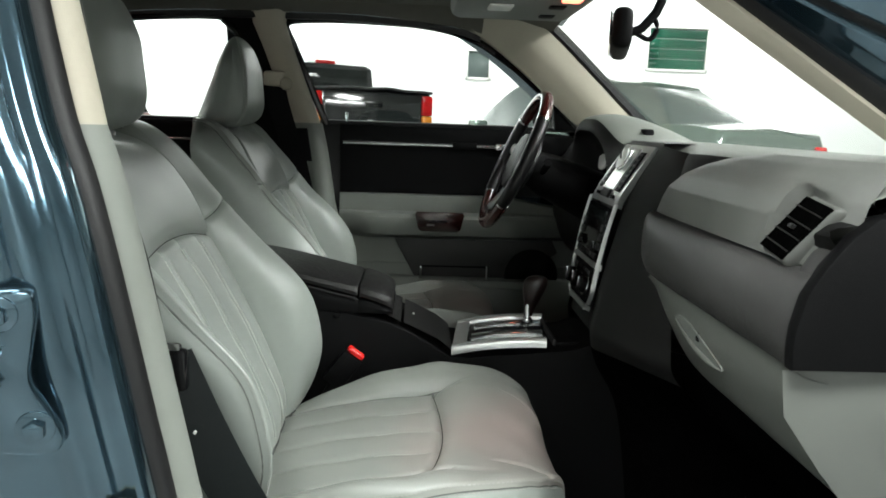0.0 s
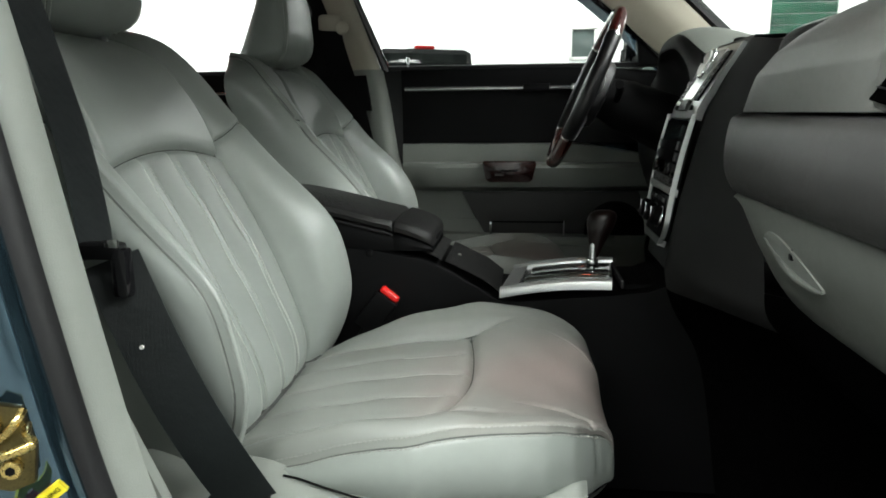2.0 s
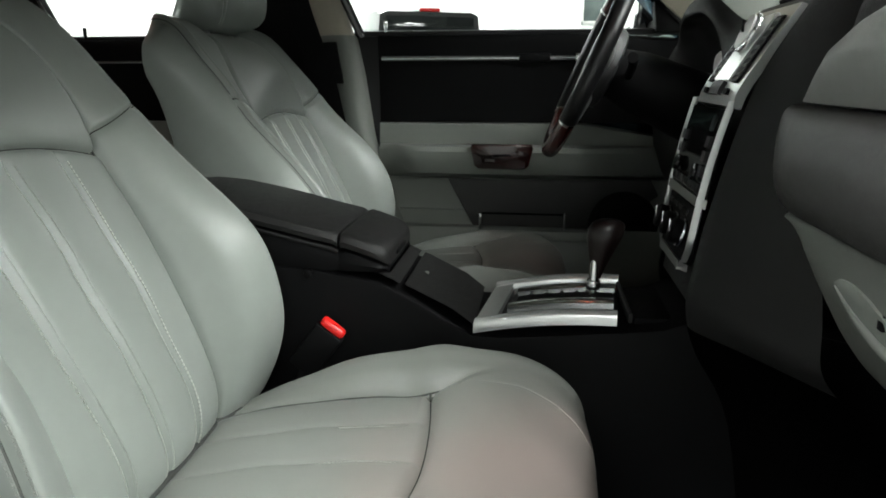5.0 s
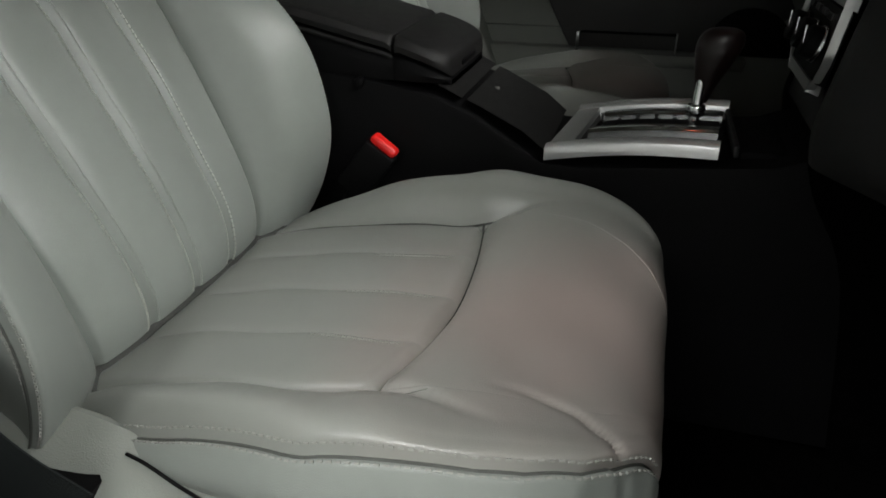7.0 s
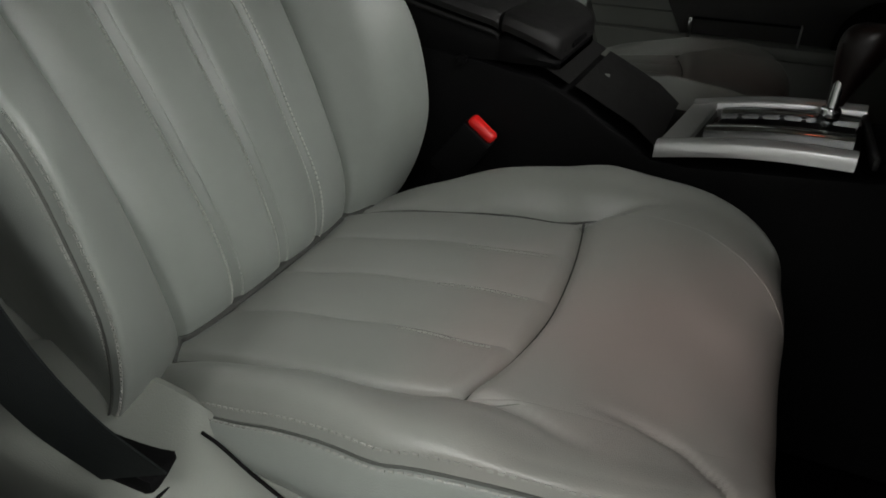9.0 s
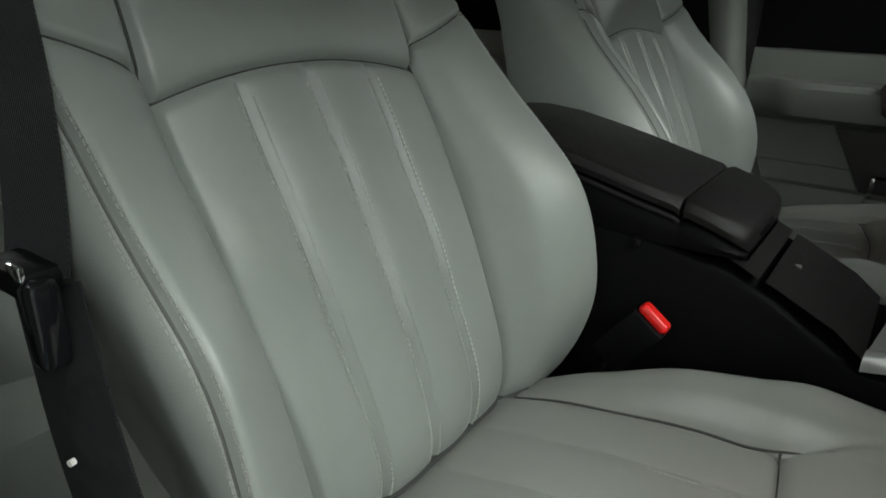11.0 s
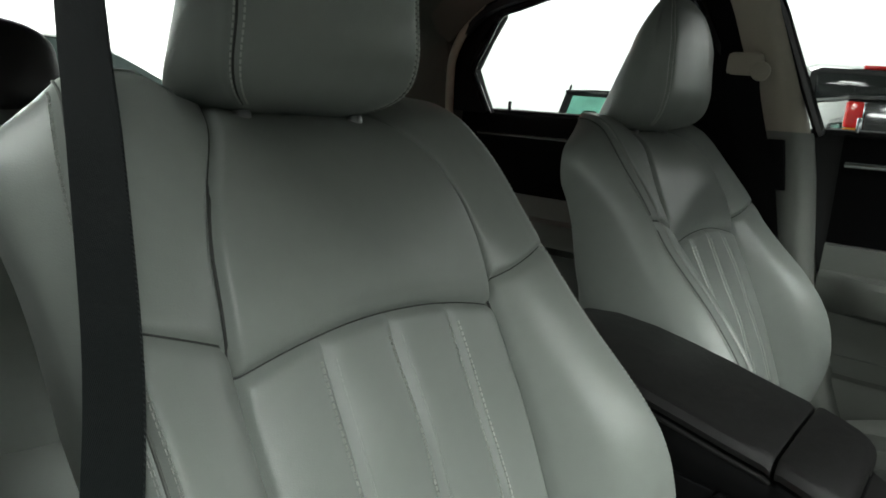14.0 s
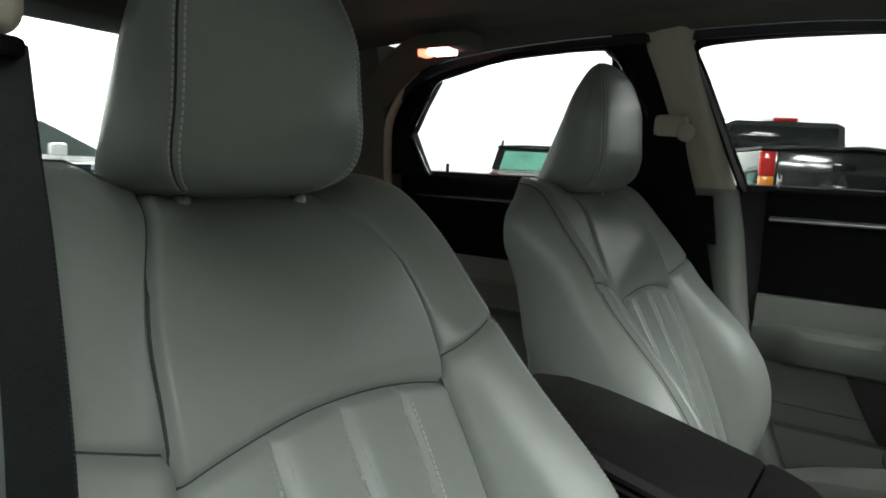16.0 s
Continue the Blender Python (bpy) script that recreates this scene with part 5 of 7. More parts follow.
    part("outer_skin", box(0.11, 0.80, 0.30, 0.95, 0.88, 1.03, 0.02), BODY_BLUE, d)
    return d


front_door()


def rear_door():

    def band(name, rows, mat, label=""):
        return part(name, loft([[(x, y, z) for y, z in rows(x)] for x in np.linspace(-0.80, -0.02, 20)], close_ends=True, cyclic=True), mat, d or shell, label)
    d = None
    d = band("door", lambda x: [(0.752, 1.036), (0.742, 1.03), (0.738, 1.015), (0.742, 0.985), (0.748, 0.93), (0.752, 0.83), (0.80, 0.83), (0.80, 1.036)], BLACK, "closed door with black soft plastic top")
    band("lower_panel", lambda x: [(0.75, 0.829), (0.735, 0.78), (0.69, 0.775), (0.685, 0.72), (0.745, 0.69), (0.745, 0.36), (0.80, 0.36), (0.80, 0.829)], GREY_VINYL, "grey vinyl lower door")
    part("chrome_strip", loft([[(x, 0.741 - 0.010 * math.sin(math.pi * a) ** 0.5, 0.972 + 0.012 * a) for a in np.linspace(0, 1, 7)] for x in np.linspace(-0.74, -0.06, 12)]), CHROME, d, "polished chrome strip")
    fr = [(-0.075, 0.752, 1.035), (-0.11, 0.72, 1.15), (-0.165, 0.68, 1.27), (-0.20, 0.67, 1.312), (-0.24, 0.665, 1.325), (-0.45, 0.660, 1.312), (-0.60, 0.680, 1.285), (-0.674, 0.70, 1.268),
          (-0.712, 0.70, 1.205), (-0.746, 0.70, 1.138), (-0.722, 0.70, 1.085), (-0.690, 0.70, 1.03)]
    part("window_frame", tube([tuple(p) for p in spline(fr, 4)], 0.011, 8), GLOSS_BLACK, d, "black window surround")
    part("window_bar", extrude([(-0.692, 1.03), (-0.722, 1.085), (-0.748, 1.138), (-0.714, 1.205), (-0.674, 1.27), (-0.70, 1.30), (-0.83, 1.30), (-0.83, 1.03)], "y", 0.69, 0.74, 0.004), BLACK, d)
    part("window_seal", loft([[(x, 0.752, 1.03), (x, 0.75, 1.04), (x, 0.76, 1.043), (x, 0.775, 1.04), (x, 0.775, 1.03)] for x in np.linspace(-0.75, -0.06, 8)], close_ends=True, cyclic=True), RUBBER, d)
    part("lock_knob", disc((-0.655, 0.748, 1.05), (0, 0, 1), 0.0045, 0.026, 12, bevel=0.002), BLACK, d)
    rows = [[(-0.10 - 0.1 * t, 0.775 - 0.1 * t, 1.03 + 0.29 * t), (-0.76 + 0.0 * t, 0.775 - 0.1 * t, 1.03 + 0.29 * t)] for t in np.linspace(0, 1, 4)]
    g = part("window_glass", solid(rows, 0.004, (0, 1, 0)), GLASS, d)
    g.visible_shadow = False
    part("outer_skin", box(-0.95, 0.80, 0.30, -0.02, 0.88, 1.02, 0.02), BODY_BLUE, d)
    return d


def mirrored(ob, parent):
    """The same part on the other side of the car."""
    me = ob.data.copy()
    me.transform(Matrix.Scale(-1, 4, (0, 1, 0)))
    me.flip_normals()
    c = new(ob.name.split(".")[0], me)
    c.parent = parent
    c.location = ob.location
    c.visible_shadow = ob.visible_shadow
    if "label" in ob:
        c["label"] = ob["label"]
    for k in list(ob.children):
        mirrored(k, c)
    return c


mirrored(rear_door(), shell)
om = part("side_mirror", loft([[(x, 0.965 + w * math.cos(t), 1.105 + h * math.sin(t)) for t in np.linspace(0, 2 * math.pi, 28, endpoint=False)] for x, w, h in ((0.745, 0.082, 0.058), (0.75, 0.088, 0.064), (0.79, 0.085, 0.062), (0.83, 0.06, 0.045), (0.85, 0.02, 0.015))], close_ends=True, cyclic=True), GLOSS_BLACK, shell, "black outside mirror")
part("mirror_glass", loft([[(0.7435 - 0.001 * k, 0.965 + 0.078 * k * math.cos(t), 1.105 + 0.054 * k * math.sin(t)) for t in np.linspace(0, 2 * math.pi, 28, endpoint=False)] for k in (1.0, 0.97)], close_ends=True, cyclic=True), MIRROR, om)
part("mirror_arm", box(0.77, 0.78, 1.04, 0.81, 0.93, 1.075, 0.01), BLACK, om)

# ---- dashboard ----
dash = thing("dashboard", (0.95, 0, 0.6), "charcoal dashboard with grey glovebox and silver centre stack", "dashboard")


def hood(y):
    """Swell of the instrument hood in front of the driver."""
    return math.exp(-((y - 0.37) / 0.155) ** 4)


def dash_rows(profile, ys):
    return [spline([(x, y, z) for x, z in profile(y)], 5) for y in ys]


def top_profile(y):
    h = hood(y)
    k = np.clip((-0.12 - y) / 0.07, 0, 1)         # passenger side
    e = np.clip((abs(y) - 0.60) / 0.09, 0, 1) ** 2
    zt = 1.028 - 0.03 * e
    i = np.clip((y + 0.32) / 0.15, 0, 1) ** 2 * np.clip((0.02 - y) / 0.1, 0, 1)   # rounds off beside the stack
    q = 0.012 * np.clip((-0.24 - y) / 0.1, 0, 1) + 0.03 * e
    return [(1.22, 0.965), (1.08, 0.995 + 0.005 * h), (0.95, zt + 0.03 * h), (0.88 - 0.03 * h, zt + 0.004 + 0.055 * h), (0.815 - 0.03 * h - 0.01 * k + 0.02 * i, zt - 0.006 + 0.058 * h - 0.004 * i),
            (0.785 - 0.02 * h + 0.03 * i + q, zt - 0.03 + 0.05 * h - 0.01 * i), (0.776 + 0.02 * h + 0.035 * i - 0.3 * q, 0.96 + 0.075 * h), (0.772 + 0.10 * h + 0.03 * i + 0.03 * e, 0.916 + 0.03 * h)]


# seat of the side air vent in the upper pad
V_LL, V_LR, V_UL = Vector((0.772, -0.580, 0.922)), Vector((0.768, -0.638, 0.914)), Vector((0.795, -0.618, 0.979))
V_Y, V_Z = (V_LL - V_LR) / 0.088, (V_UL - V_LL) / 0.076
V_X = V_Y.cross(V_Z).normalized()
V_C = (V_LR + V_UL) / 2 + V_X * -0.015
VM = Matrix(((V_X.x, V_Y.x, V_Z.x, V_C.x), (V_X.y, V_Y.y, V_Z.y, V_C.y), (V_X.z, V_Y.z, V_Z.z, V_C.z), (0, 0, 0, 1)))
VMI = VM.inverted()


def around_vent(p):
    """Sink a point of the pad behind the vent's housing."""
    l = VMI @ Vector(p)
    fade = min(max((0.058 - abs(l.y)) / 0.008, 0), 1) * min(max((0.055 - abs(l.z)) / 0.008, 0), 1)
    return tuple(Vector(p) + V_X * max(0.0, 0.004 - l.x) * fade)


ys = np.concatenate([np.linspace(-0.695, -0.12, 24), np.linspace(-0.1, 0.72, 44)])
rows = [[around_vent(p) for p in r] for r in dash_rows(top_profile, ys)]
part("dash_top", loft([r[:22] for r in rows]), DASH_TOP_SHEEN, dash, "soft charcoal dash top pad, lightened for its reflection")
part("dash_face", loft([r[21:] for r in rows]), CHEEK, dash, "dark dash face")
rows = []
for z in np.linspace(0.914, 1.0265, 40):
    yl = float(np.interp(z, [0.913, 0.94, 0.963, 0.985, 1.001, 1.015, 1.027], [-0.180, -0.203, -0.230, -0.272, -0.318, -0.375, -0.47]))
    xb = float(np.interp(z, [0.913, 0.96, 0.985, 1.005, 1.018, 1.0265], [0.771, 0.771, 0.778, 0.790, 0.803, 0.818]))
    r = []
    for u in np.linspace(0, 1, 70) ** 1.2:
        y = yl + u * (-0.695 - yl)
        b = 0.016 * (1 - (1 - min(u / 0.22, 1)) ** 2) ** 0.5 - 0.004
        r.append(around_vent((xb - b + 0.035 * max(0, (-0.60 - y) / 0.095) ** 2, y, z + 0.002)))
    rows.append(r)
part("upper_pad", loft(rows), PAD_LIT, dash, "rounded upper dash pad, lightened as if lit")


def pad_profile(y):
    e = np.clip((-0.60 - y) / 0.09, 0, 1)
    i = np.clip((y + 0.26) / 0.08, 0, 1)
    b = 1 - i ** 2
    return [(0.768, 0.9135), (0.758 - 0.006 * b, 0.907), (0.753 - 0.014 * b, 0.888), (0.752 - 0.018 * b, 0.858), (0.755 - 0.016 * b, 0.83), (0.765 - 0.01 * b, 0.808), (0.785, 0.798)]


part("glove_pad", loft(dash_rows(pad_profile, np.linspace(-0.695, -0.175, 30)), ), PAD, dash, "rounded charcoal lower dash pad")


def glove_profile(y):
    i = np.clip((y + 0.30) / 0.12, 0, 1) ** 2
    return [(0.775, 0.806), (0.765, 0.797), (0.768 + 0.01 * i, 0.765 + 0.03 * i), (0.785 + 0.01 * i, 0.725 + 0.05 * i), (0.815, 0.675 + 0.08 * i), (0.86, 0.635 + 0.08 * i), (0.93, 0.60 + 0.08 * i), (1.05, 0.58 + 0.06 * i)]


gb = part("glovebox", loft(dash_rows(glove_profile, np.linspace(-0.665, -0.19, 26))), SHADED_GREY_PLASTIC, dash, "light grey glovebox door, darkened for shade")
GXZ = lambda z: float(np.interp(z, [0.675, 0.725, 0.765, 0.797], [0.815, 0.785, 0.768, 0.765]))
rows = []
for u in np.linspace(0, 1, 15):
    hh, zc = 0.002 + 0.017 * math.sin(math.pi * u ** 0.8) ** 0.8, 0.764 - 0.034 * u
    rows.append([(GXZ(zc + v * hh) - 0.0035, -0.328 - 0.142 * u, zc + v * hh) for v in np.linspace(-1, 1, 7)])
part("handle_recess", solid(rows, 0.003, (1, 0, 0)), GREY_VINYL, gb, "scooped glovebox handle")
lip = [(GXZ(r[0][2]) - 0.004, r[0][1], r[0][2]) for r in rows]
part("handle_lip", tube(lip, [0.0012 + 0.0045 * math.sin(math.pi * k / 14) for k in range(15)], 10), SHADED_GREY_PLASTIC, gb)
part("handle_slot", box(0.7675, -0.411, 0.750, 0.775, -0.402, 0.763, 0.001), BLACK, gb)
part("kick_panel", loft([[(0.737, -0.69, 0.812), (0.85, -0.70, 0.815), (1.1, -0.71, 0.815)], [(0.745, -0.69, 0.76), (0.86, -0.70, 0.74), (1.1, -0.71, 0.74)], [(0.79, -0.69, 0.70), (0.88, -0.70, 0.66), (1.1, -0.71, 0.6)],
                         [(0.84, -0.69, 0.64), (0.92, -0.70, 0.55), (1.1, -0.71, 0.45)], [(0.93, -0.69, 0.55), (1.0, -0.70, 0.45), (1.1, -0.71, 0.35)]]), SHADED_GREY_PLASTIC, dash, "light grey footwell side panel, darkened for shade")
part("dash_end_cap", extrude([(0.733, 0.819), (0.7305, 0.838), (0.731, 0.860), (0.738, 0.896), (0.754, 0.927), (0.778, 0.958), (0.80, 0.976), (0.83, 0.984), (1.1, 0.975), (1.1, 0.819)], "y", -0.715, -0.696, 0.004), BLACK, dash, "black dash end cap")
part("pad_end", extrude([(0.747, 0.822), (0.745, 0.84), (0.746, 0.862), (0.753, 0.895), (0.767, 0.926), (0.787, 0.956), (0.807, 0.973), (0.833, 0.981), (1.1, 0.972), (1.1, 0.822)], "y", -0.70, -0.652, 0.006), PAD, dash, "charcoal dash end beside the side vent")
# dark underside that closes the footwell
part("dash_core", box(0.80, -0.69, 0.83, 1.22, 0.72, 0.93, 0.01), BLACK, dash)

# side air vent of the passenger side
vent = part("side_vent", box(-0.002, -0.050, -0.047, 0.04, 0.050, 0.047, 0.012, 4, VM), PAD_LIT, dash, "dash side air vent with dark slats")
part("vent_mouth", box(-0.0042, -0.042, -0.041, 0.0, 0.042, 0.041, 0.0015, 2, VM), CARPET, vent)
for k in range(4):
    part("slat", box(-0.0062, -0.042, -0.029 + 0.018 * k, 0.0, 0.042, -0.0268 + 0.018 * k, 0.001, 1, VM), STACK_SIDE, vent)
part("vent_tab", box(-0.009, -0.006, -0.002, 0.0, 0.006, 0.004, 0.001, 1, VM), CHARCOAL, vent)
part("defrost_vent", solid([[(x, y, z) for y in (-0.648, -0.665, -0.682)] for x, z in ((0.800, 0.9735), (0.812, 0.9815), (0.835, 0.986), (0.90, 0.9845), (0.98, 0.982))], 0.006, (0, 0, -1)), CARPET, dash, "black side window demister slot")

# centre stack: silver bezel, vents, clock, radio, climate panel
TOPC, MIDC, LOWC = np.array([0.792, 0, 1.022]), np.array([0.742, 0, 0.926]), np.array([0.692, 0, 0.698])


def stack_point(v, y):
    """v runs from 0 at the top to 1 at the bottom of the stack."""
    if v < 0.3:
        p = TOPC + (MIDC - TOPC) * (v / 0.3)
    else:
        p = MIDC + (LOWC - MIDC) * ((v - 0.3) / 0.7)
    bow = 0.012 * math.sin(math.pi * v)
    return (p[0] - bow, y, p[2])


def stack_plate(v0, v1, y0, y1, lift, thick, mat, parent, name, label=""):
    rows = [[tuple(np.array(stack_point(v, y)) + np.array([-lift, 0, lift * 0.35])) for y in np.linspace(y0, y1, 7)] for v in np.linspace(v0, v1, 9)]
    return part(name, solid(rows, thick, (0.93, 0, -0.35)), mat, parent, label)


core = part("stack_core", loft([[(x, y, z) for y in (-0.10, -0.098, 0.098, 0.10)] for x, z in ((1.0, 1.03), (0.805, 1.03), (0.757, 0.935), (0.705, 0.70), (0.70, 0.66), (1.0, 0.60))]), CHARCOAL, dash)
for sy in (-1, 1):
    ck = [[(0.80, 0.092, 1.024), (0.80, 0.115, 1.024), (0.812, 0.16, 1.018), (0.84, 0.21, 1.012)], [(0.752, 0.092, 0.935), (0.757, 0.11, 0.93), (0.772, 0.15, 0.92), (0.80, 0.21, 0.915)],
          [(0.718, 0.092, 0.81), (0.726, 0.11, 0.80), (0.752, 0.15, 0.79), (0.80, 0.21, 0.785)], [(0.698, 0.092, 0.70), (0.706, 0.11, 0.70), (0.745, 0.15, 0.69), (0.81, 0.21, 0.68)],
          [(0.694, 0.098, 0.655), (0.703, 0.11, 0.65), (0.745, 0.15, 0.64), (0.82, 0.21, 0.62)]]
    ck += [[(0.71, 0.099, 0.60), (0.725, 0.11, 0.595), (0.79, 0.14, 0.58), (0.88, 0.20, 0.56)], [(0.76, 0.099, 0.50), (0.80, 0.11, 0.49), (0.88, 0.135, 0.47), (1.0, 0.18, 0.45)], [(0.80, 0.099, 0.262), (0.86, 0.112, 0.262), (0.98, 0.135, 0.262), (1.2, 0.17, 0.262)]]
    fine = np.array([spline(r, 5) for r in ck])
    fine = np.array([spline(fine[:, k], 5) for k in range(fine.shape[1])]).transpose(1, 0, 2) * np.array([1, sy, 1])
    part("stack_cheek", loft(fine[:23]), STACK_SIDE, dash, "charcoal side of the centre stack")
    # Carpet black starts high on the cheek, so it also paints footwell shade.
    part("tunnel_carpet", loft(fine[22:]), CARPET, dash, "black carpet and shaded lower cheek beside the centre tunnel")
bez = stack_plate(0.0, 0.36, -0.088, 0.088, 0.0, 0.012, SILVER, dash, "silver_bezel", "satin silver centre bezel")
for sy in (-1, 1):
    rows = []
    for v in np.linspace(0.34, 1.0, 14):
        yo_ = 0.094 - 0.006 * (v - 0.34) / 0.66 - 0.03 * max(0, (v - 0.86) / 0.14) ** 2
        wd = 0.005 - 0.0025 * (v - 0.34) / 0.66
        p = np.array(stack_point(v, 0))
        rows.append([(p[0] - 0.002, sy * (yo_ - wd), p[2]), (p[0] - 0.006, sy * (yo_ - 0.7 * wd), p[2]), (p[0] - 0.0065, sy * (yo_ - 0.3 * wd), p[2]), (p[0] - 0.003, sy * yo_, p[2]), (p[0] + 0.002, sy * yo_, p[2])])
    part("bezel_side", loft(rows), SILVER, dash)
    v = stack_plate(0.04, 0.275, sy * 0.056 - 0.0125, sy * 0.056 + 0.0125, 0.003, 0.006, BLACK, bez, "air_vent", "dark centre air vent")
    for k in range(7):
        a = 0.05 + 0.032 * k
        stack_plate(a, a + 0.010, sy * 0.056 - 0.0115, sy * 0.056 + 0.0115, 0.004, 0.003, CHARCOAL, bez, "slat")
    stack_plate(0.30, 0.322, sy * 0.05 - 0.008, sy * 0.05 + 0.008, 0.004, 0.004, BLACK, bez, "button")
stack_plate(0.025, 0.27, -0.036, 0.036, 0.004, 0.006, POLISHED, bez, "clock_plate", "bright silver clock plate")
cp = np.array(stack_point(0.10, 0.0)) + np.array([-0.009, 0, 0.004])
part("clock_rim", disc(cp, (-0.9, 0, 0.42), 0.026, 0.008, 36, bevel=0.003), CHROME, bez)
part("clock_face", disc(cp + np.array([-0.0044, 0, 0.002]), (-0.9, 0, 0.42), 0.022, 0.002, 36), WHITE_FACE, bez, "white clock dial")
part("clock_hand", box(cp[0] - 0.0095, -0.001, cp[2] + 0.001, cp[0] - 0.0065, 0.001, cp[2] + 0.016, 0), BLACK, bez)
stack_plate(0.275, 0.325, -0.024, 0.024, 0.005, 0.006, CHARCOAL, bez, "hazard_switch")
rad = stack_plate(0.375, 0.70, -0.080, 0.080, 0.004, 0.012, GLOSS_BLACK, dash, "radio", "gloss black radio with display")
stack_plate(0.40, 0.46, -0.055, 0.055, 0.007, 0.004, SCREEN, rad, "display")
for k in range(6):
    stack_plate(0.655, 0.685, -0.07 + 0.024 * k, -0.051 + 0.024 * k, 0.0075, 0.005, CHARCOAL, rad, "button")
for k in range(3):
    stack_plate(0.48 + 0.055 * k, 0.52 + 0.055 * k, -0.076, -0.060, 0.0075, 0.005, CHARCOAL, rad, "button")
    stack_plate(0.48 + 0.055 * k, 0.52 + 0.055 * k, 0.060, 0.076, 0.0075, 0.005, CHARCOAL, rad, "button")
for k in (-1, 1):
    part("radio_knob", disc(np.array(stack_point(0.62, 0.052 * k)) + np.array([-0.009, 0, 0.003]), (-0.95, 0, 0.3), 0.011, 0.008, 24, bevel=0.003), GLOSS_BLACK, rad)
stack_plate(0.70, 0.735, -0.085, 0.085, 0.006, 0.014, SILVER, dash, "bezel_bar")
cli = stack_plate(0.745, 0.965, -0.072, 0.072, 0.003, 0.012, BLACK, dash, "climate_panel", "black heater panel with chrome knobs")
for k in (-1, 0, 1):
    p = np.array(stack_point(0.86, 0.05 * k))
    kn = part("climate_knob", disc(p + np.array([-0.014, 0, 0.004]), (-0.95, 0, 0.28), 0.0165, 0.014, 28, bevel=0.003), BLACK, cli)
    part("knob_ring", disc(p + np.array([-0.007, 0, 0.002]), (-0.95, 0, 0.28), 0.0190, 0.006, 28, bevel=0.002), CHROME, kn)
    part("knob_mark", box(p[0] - 0.0225, p[1] - 0.0015, p[2] + 0.002, p[0] - 0.0200, p[1] + 0.0015, p[2] + 0.02, 0.0005), CHROME, kn)
for k in range(4):
    stack_plate(0.765, 0.785, -0.06 + 0.032 * k, -0.042 + 0.032 * k, 0.007, 0.005, CHROME if k == 0 else CHARCOAL, cli, "button")
stack_plate(0.965, 1.0, -0.062, 0.062, 0.006, 0.014, SILVER, dash, "bezel_bar")

# instrument cluster under the hood
clu = part("instrument_panel", box(0.86, 0.19, 0.90, 0.885, 0.55, 1.055, 0.006), BLACK, dash)
for y, r in ((0.30, 0.05), (0.415, 0.05), (0.225, 0.032), (0.495, 0.032)):
    part("gauge_ring", disc((0.855, y, 0.985), (-1, 0, 0.25), r, 0.03, 32, bevel=0.003), CHROME, clu)
    part("gauge_face", disc((0.8385, y, 0.989), (-1, 0, 0.25), r * 0.86, 0.004, 32), WHITE_FACE, clu, "pale gauge dial")
part("driver_lower_dash", loft(dash_rows(lambda y: [(0.86, 0.92), (0.80, 0.90), (0.775, 0.86), (0.775, 0.80), (0.80, 0.72), (0.86, 0.66), (0.98, 0.62)], np.linspace(0.10, 0.73, 20))), CHARCOAL, dash)

# ---- steering wheel ----
swm = thing("steering_wheel", (0.80, SEAT_Y, 0.93), "dark wood and leather steering wheel on its column", "steering wheel")
WC = np.array([0.594, SEAT_Y, 0.967])
tilt = radians(23)
wu = np.array([math.sin(tilt), 0, math.cos(tilt)])
wy = np.array([0, 1.0, 0])
wn_ = np.array([-math.cos(tilt), 0, math.sin(tilt)])


def rim(a, r=0.172, off=0.0):
    return WC + r * (math.cos(a) * wu + math.sin(a) * wy) + off * wn_


def rim_arc(a0, a1, n, r=0.0145, name="rim", mat=None, label=""):
    pts = [tuple(rim(radians(a))) for a in np.linspace(a0, a1, n)]
    part(name, tube(pts, r, 14, up=tuple(wn_)), mat, swm, label)


rim_arc(-52, 52, 30, 0.0150, "wood_rim", RIM_WOOD_REDDENED, "glossy red-brown wood rim, reddened for a red reflection")
rim_arc(128, 232, 30, 0.0150, "wood_rim", RIM_WOOD_REDDENED, "glossy red-brown wood rim, reddened for a red reflection")
rim_arc(52, 128, 22, 0.0155, "leather_rim", RIM_LEATHER, "black leather rim")
rim_arc(-128, -52, 22, 0.0155, "leather_rim", RIM_LEATHER, "black leather rim")
for a in (-52, 52, 128, 232):
    part("rim_joint", tube([tuple(rim(radians(a - 0.8))), tuple(rim(radians(a + 0.8)))], 0.0162, 14, up=tuple(wn_)), CHROME, swm)
hub = part("hub", disc(WC - wn_ * 0.02, wn_, 0.075, 0.05, 40, bevel=0.015), CHARCOAL, swm, "charcoal airbag cover")
for a in (-80, 80, 150, 210):
    p0, p1 = rim(radians(a), 0.06, -0.022), rim(radians(a), 0.165, -0.004)
    part("spoke", tube([tuple(p0), tuple((p0 + p1) / 2 - wn_ * 0.004), tuple(p1)], [0.024, 0.018, 0.014], 12, flat=0.4, up=tuple(wn_)), SILVER, swm, "satin silver spoke")
part("column", tube([tuple(WC - wn_ * 0.03), tuple(WC - wn_ * 0.09), tuple(WC - wn_ * 0.22)], [0.04, 0.055, 0.065], 20), BLACK, swm)
for sgn in (-1, 1):
    part("column_stalk", tube([tuple(WC - wn_ * 0.07 + wy * 0.04 * sgn), tuple(WC - wn_ * 0.06 + wy * 0.11 * sgn + wu * 0.02), tuple(WC - wn_ * 0.05 + wy * 0.15 * sgn + wu * 0.025)], [0.007, 0.008, 0.009], 10), BLACK, swm)

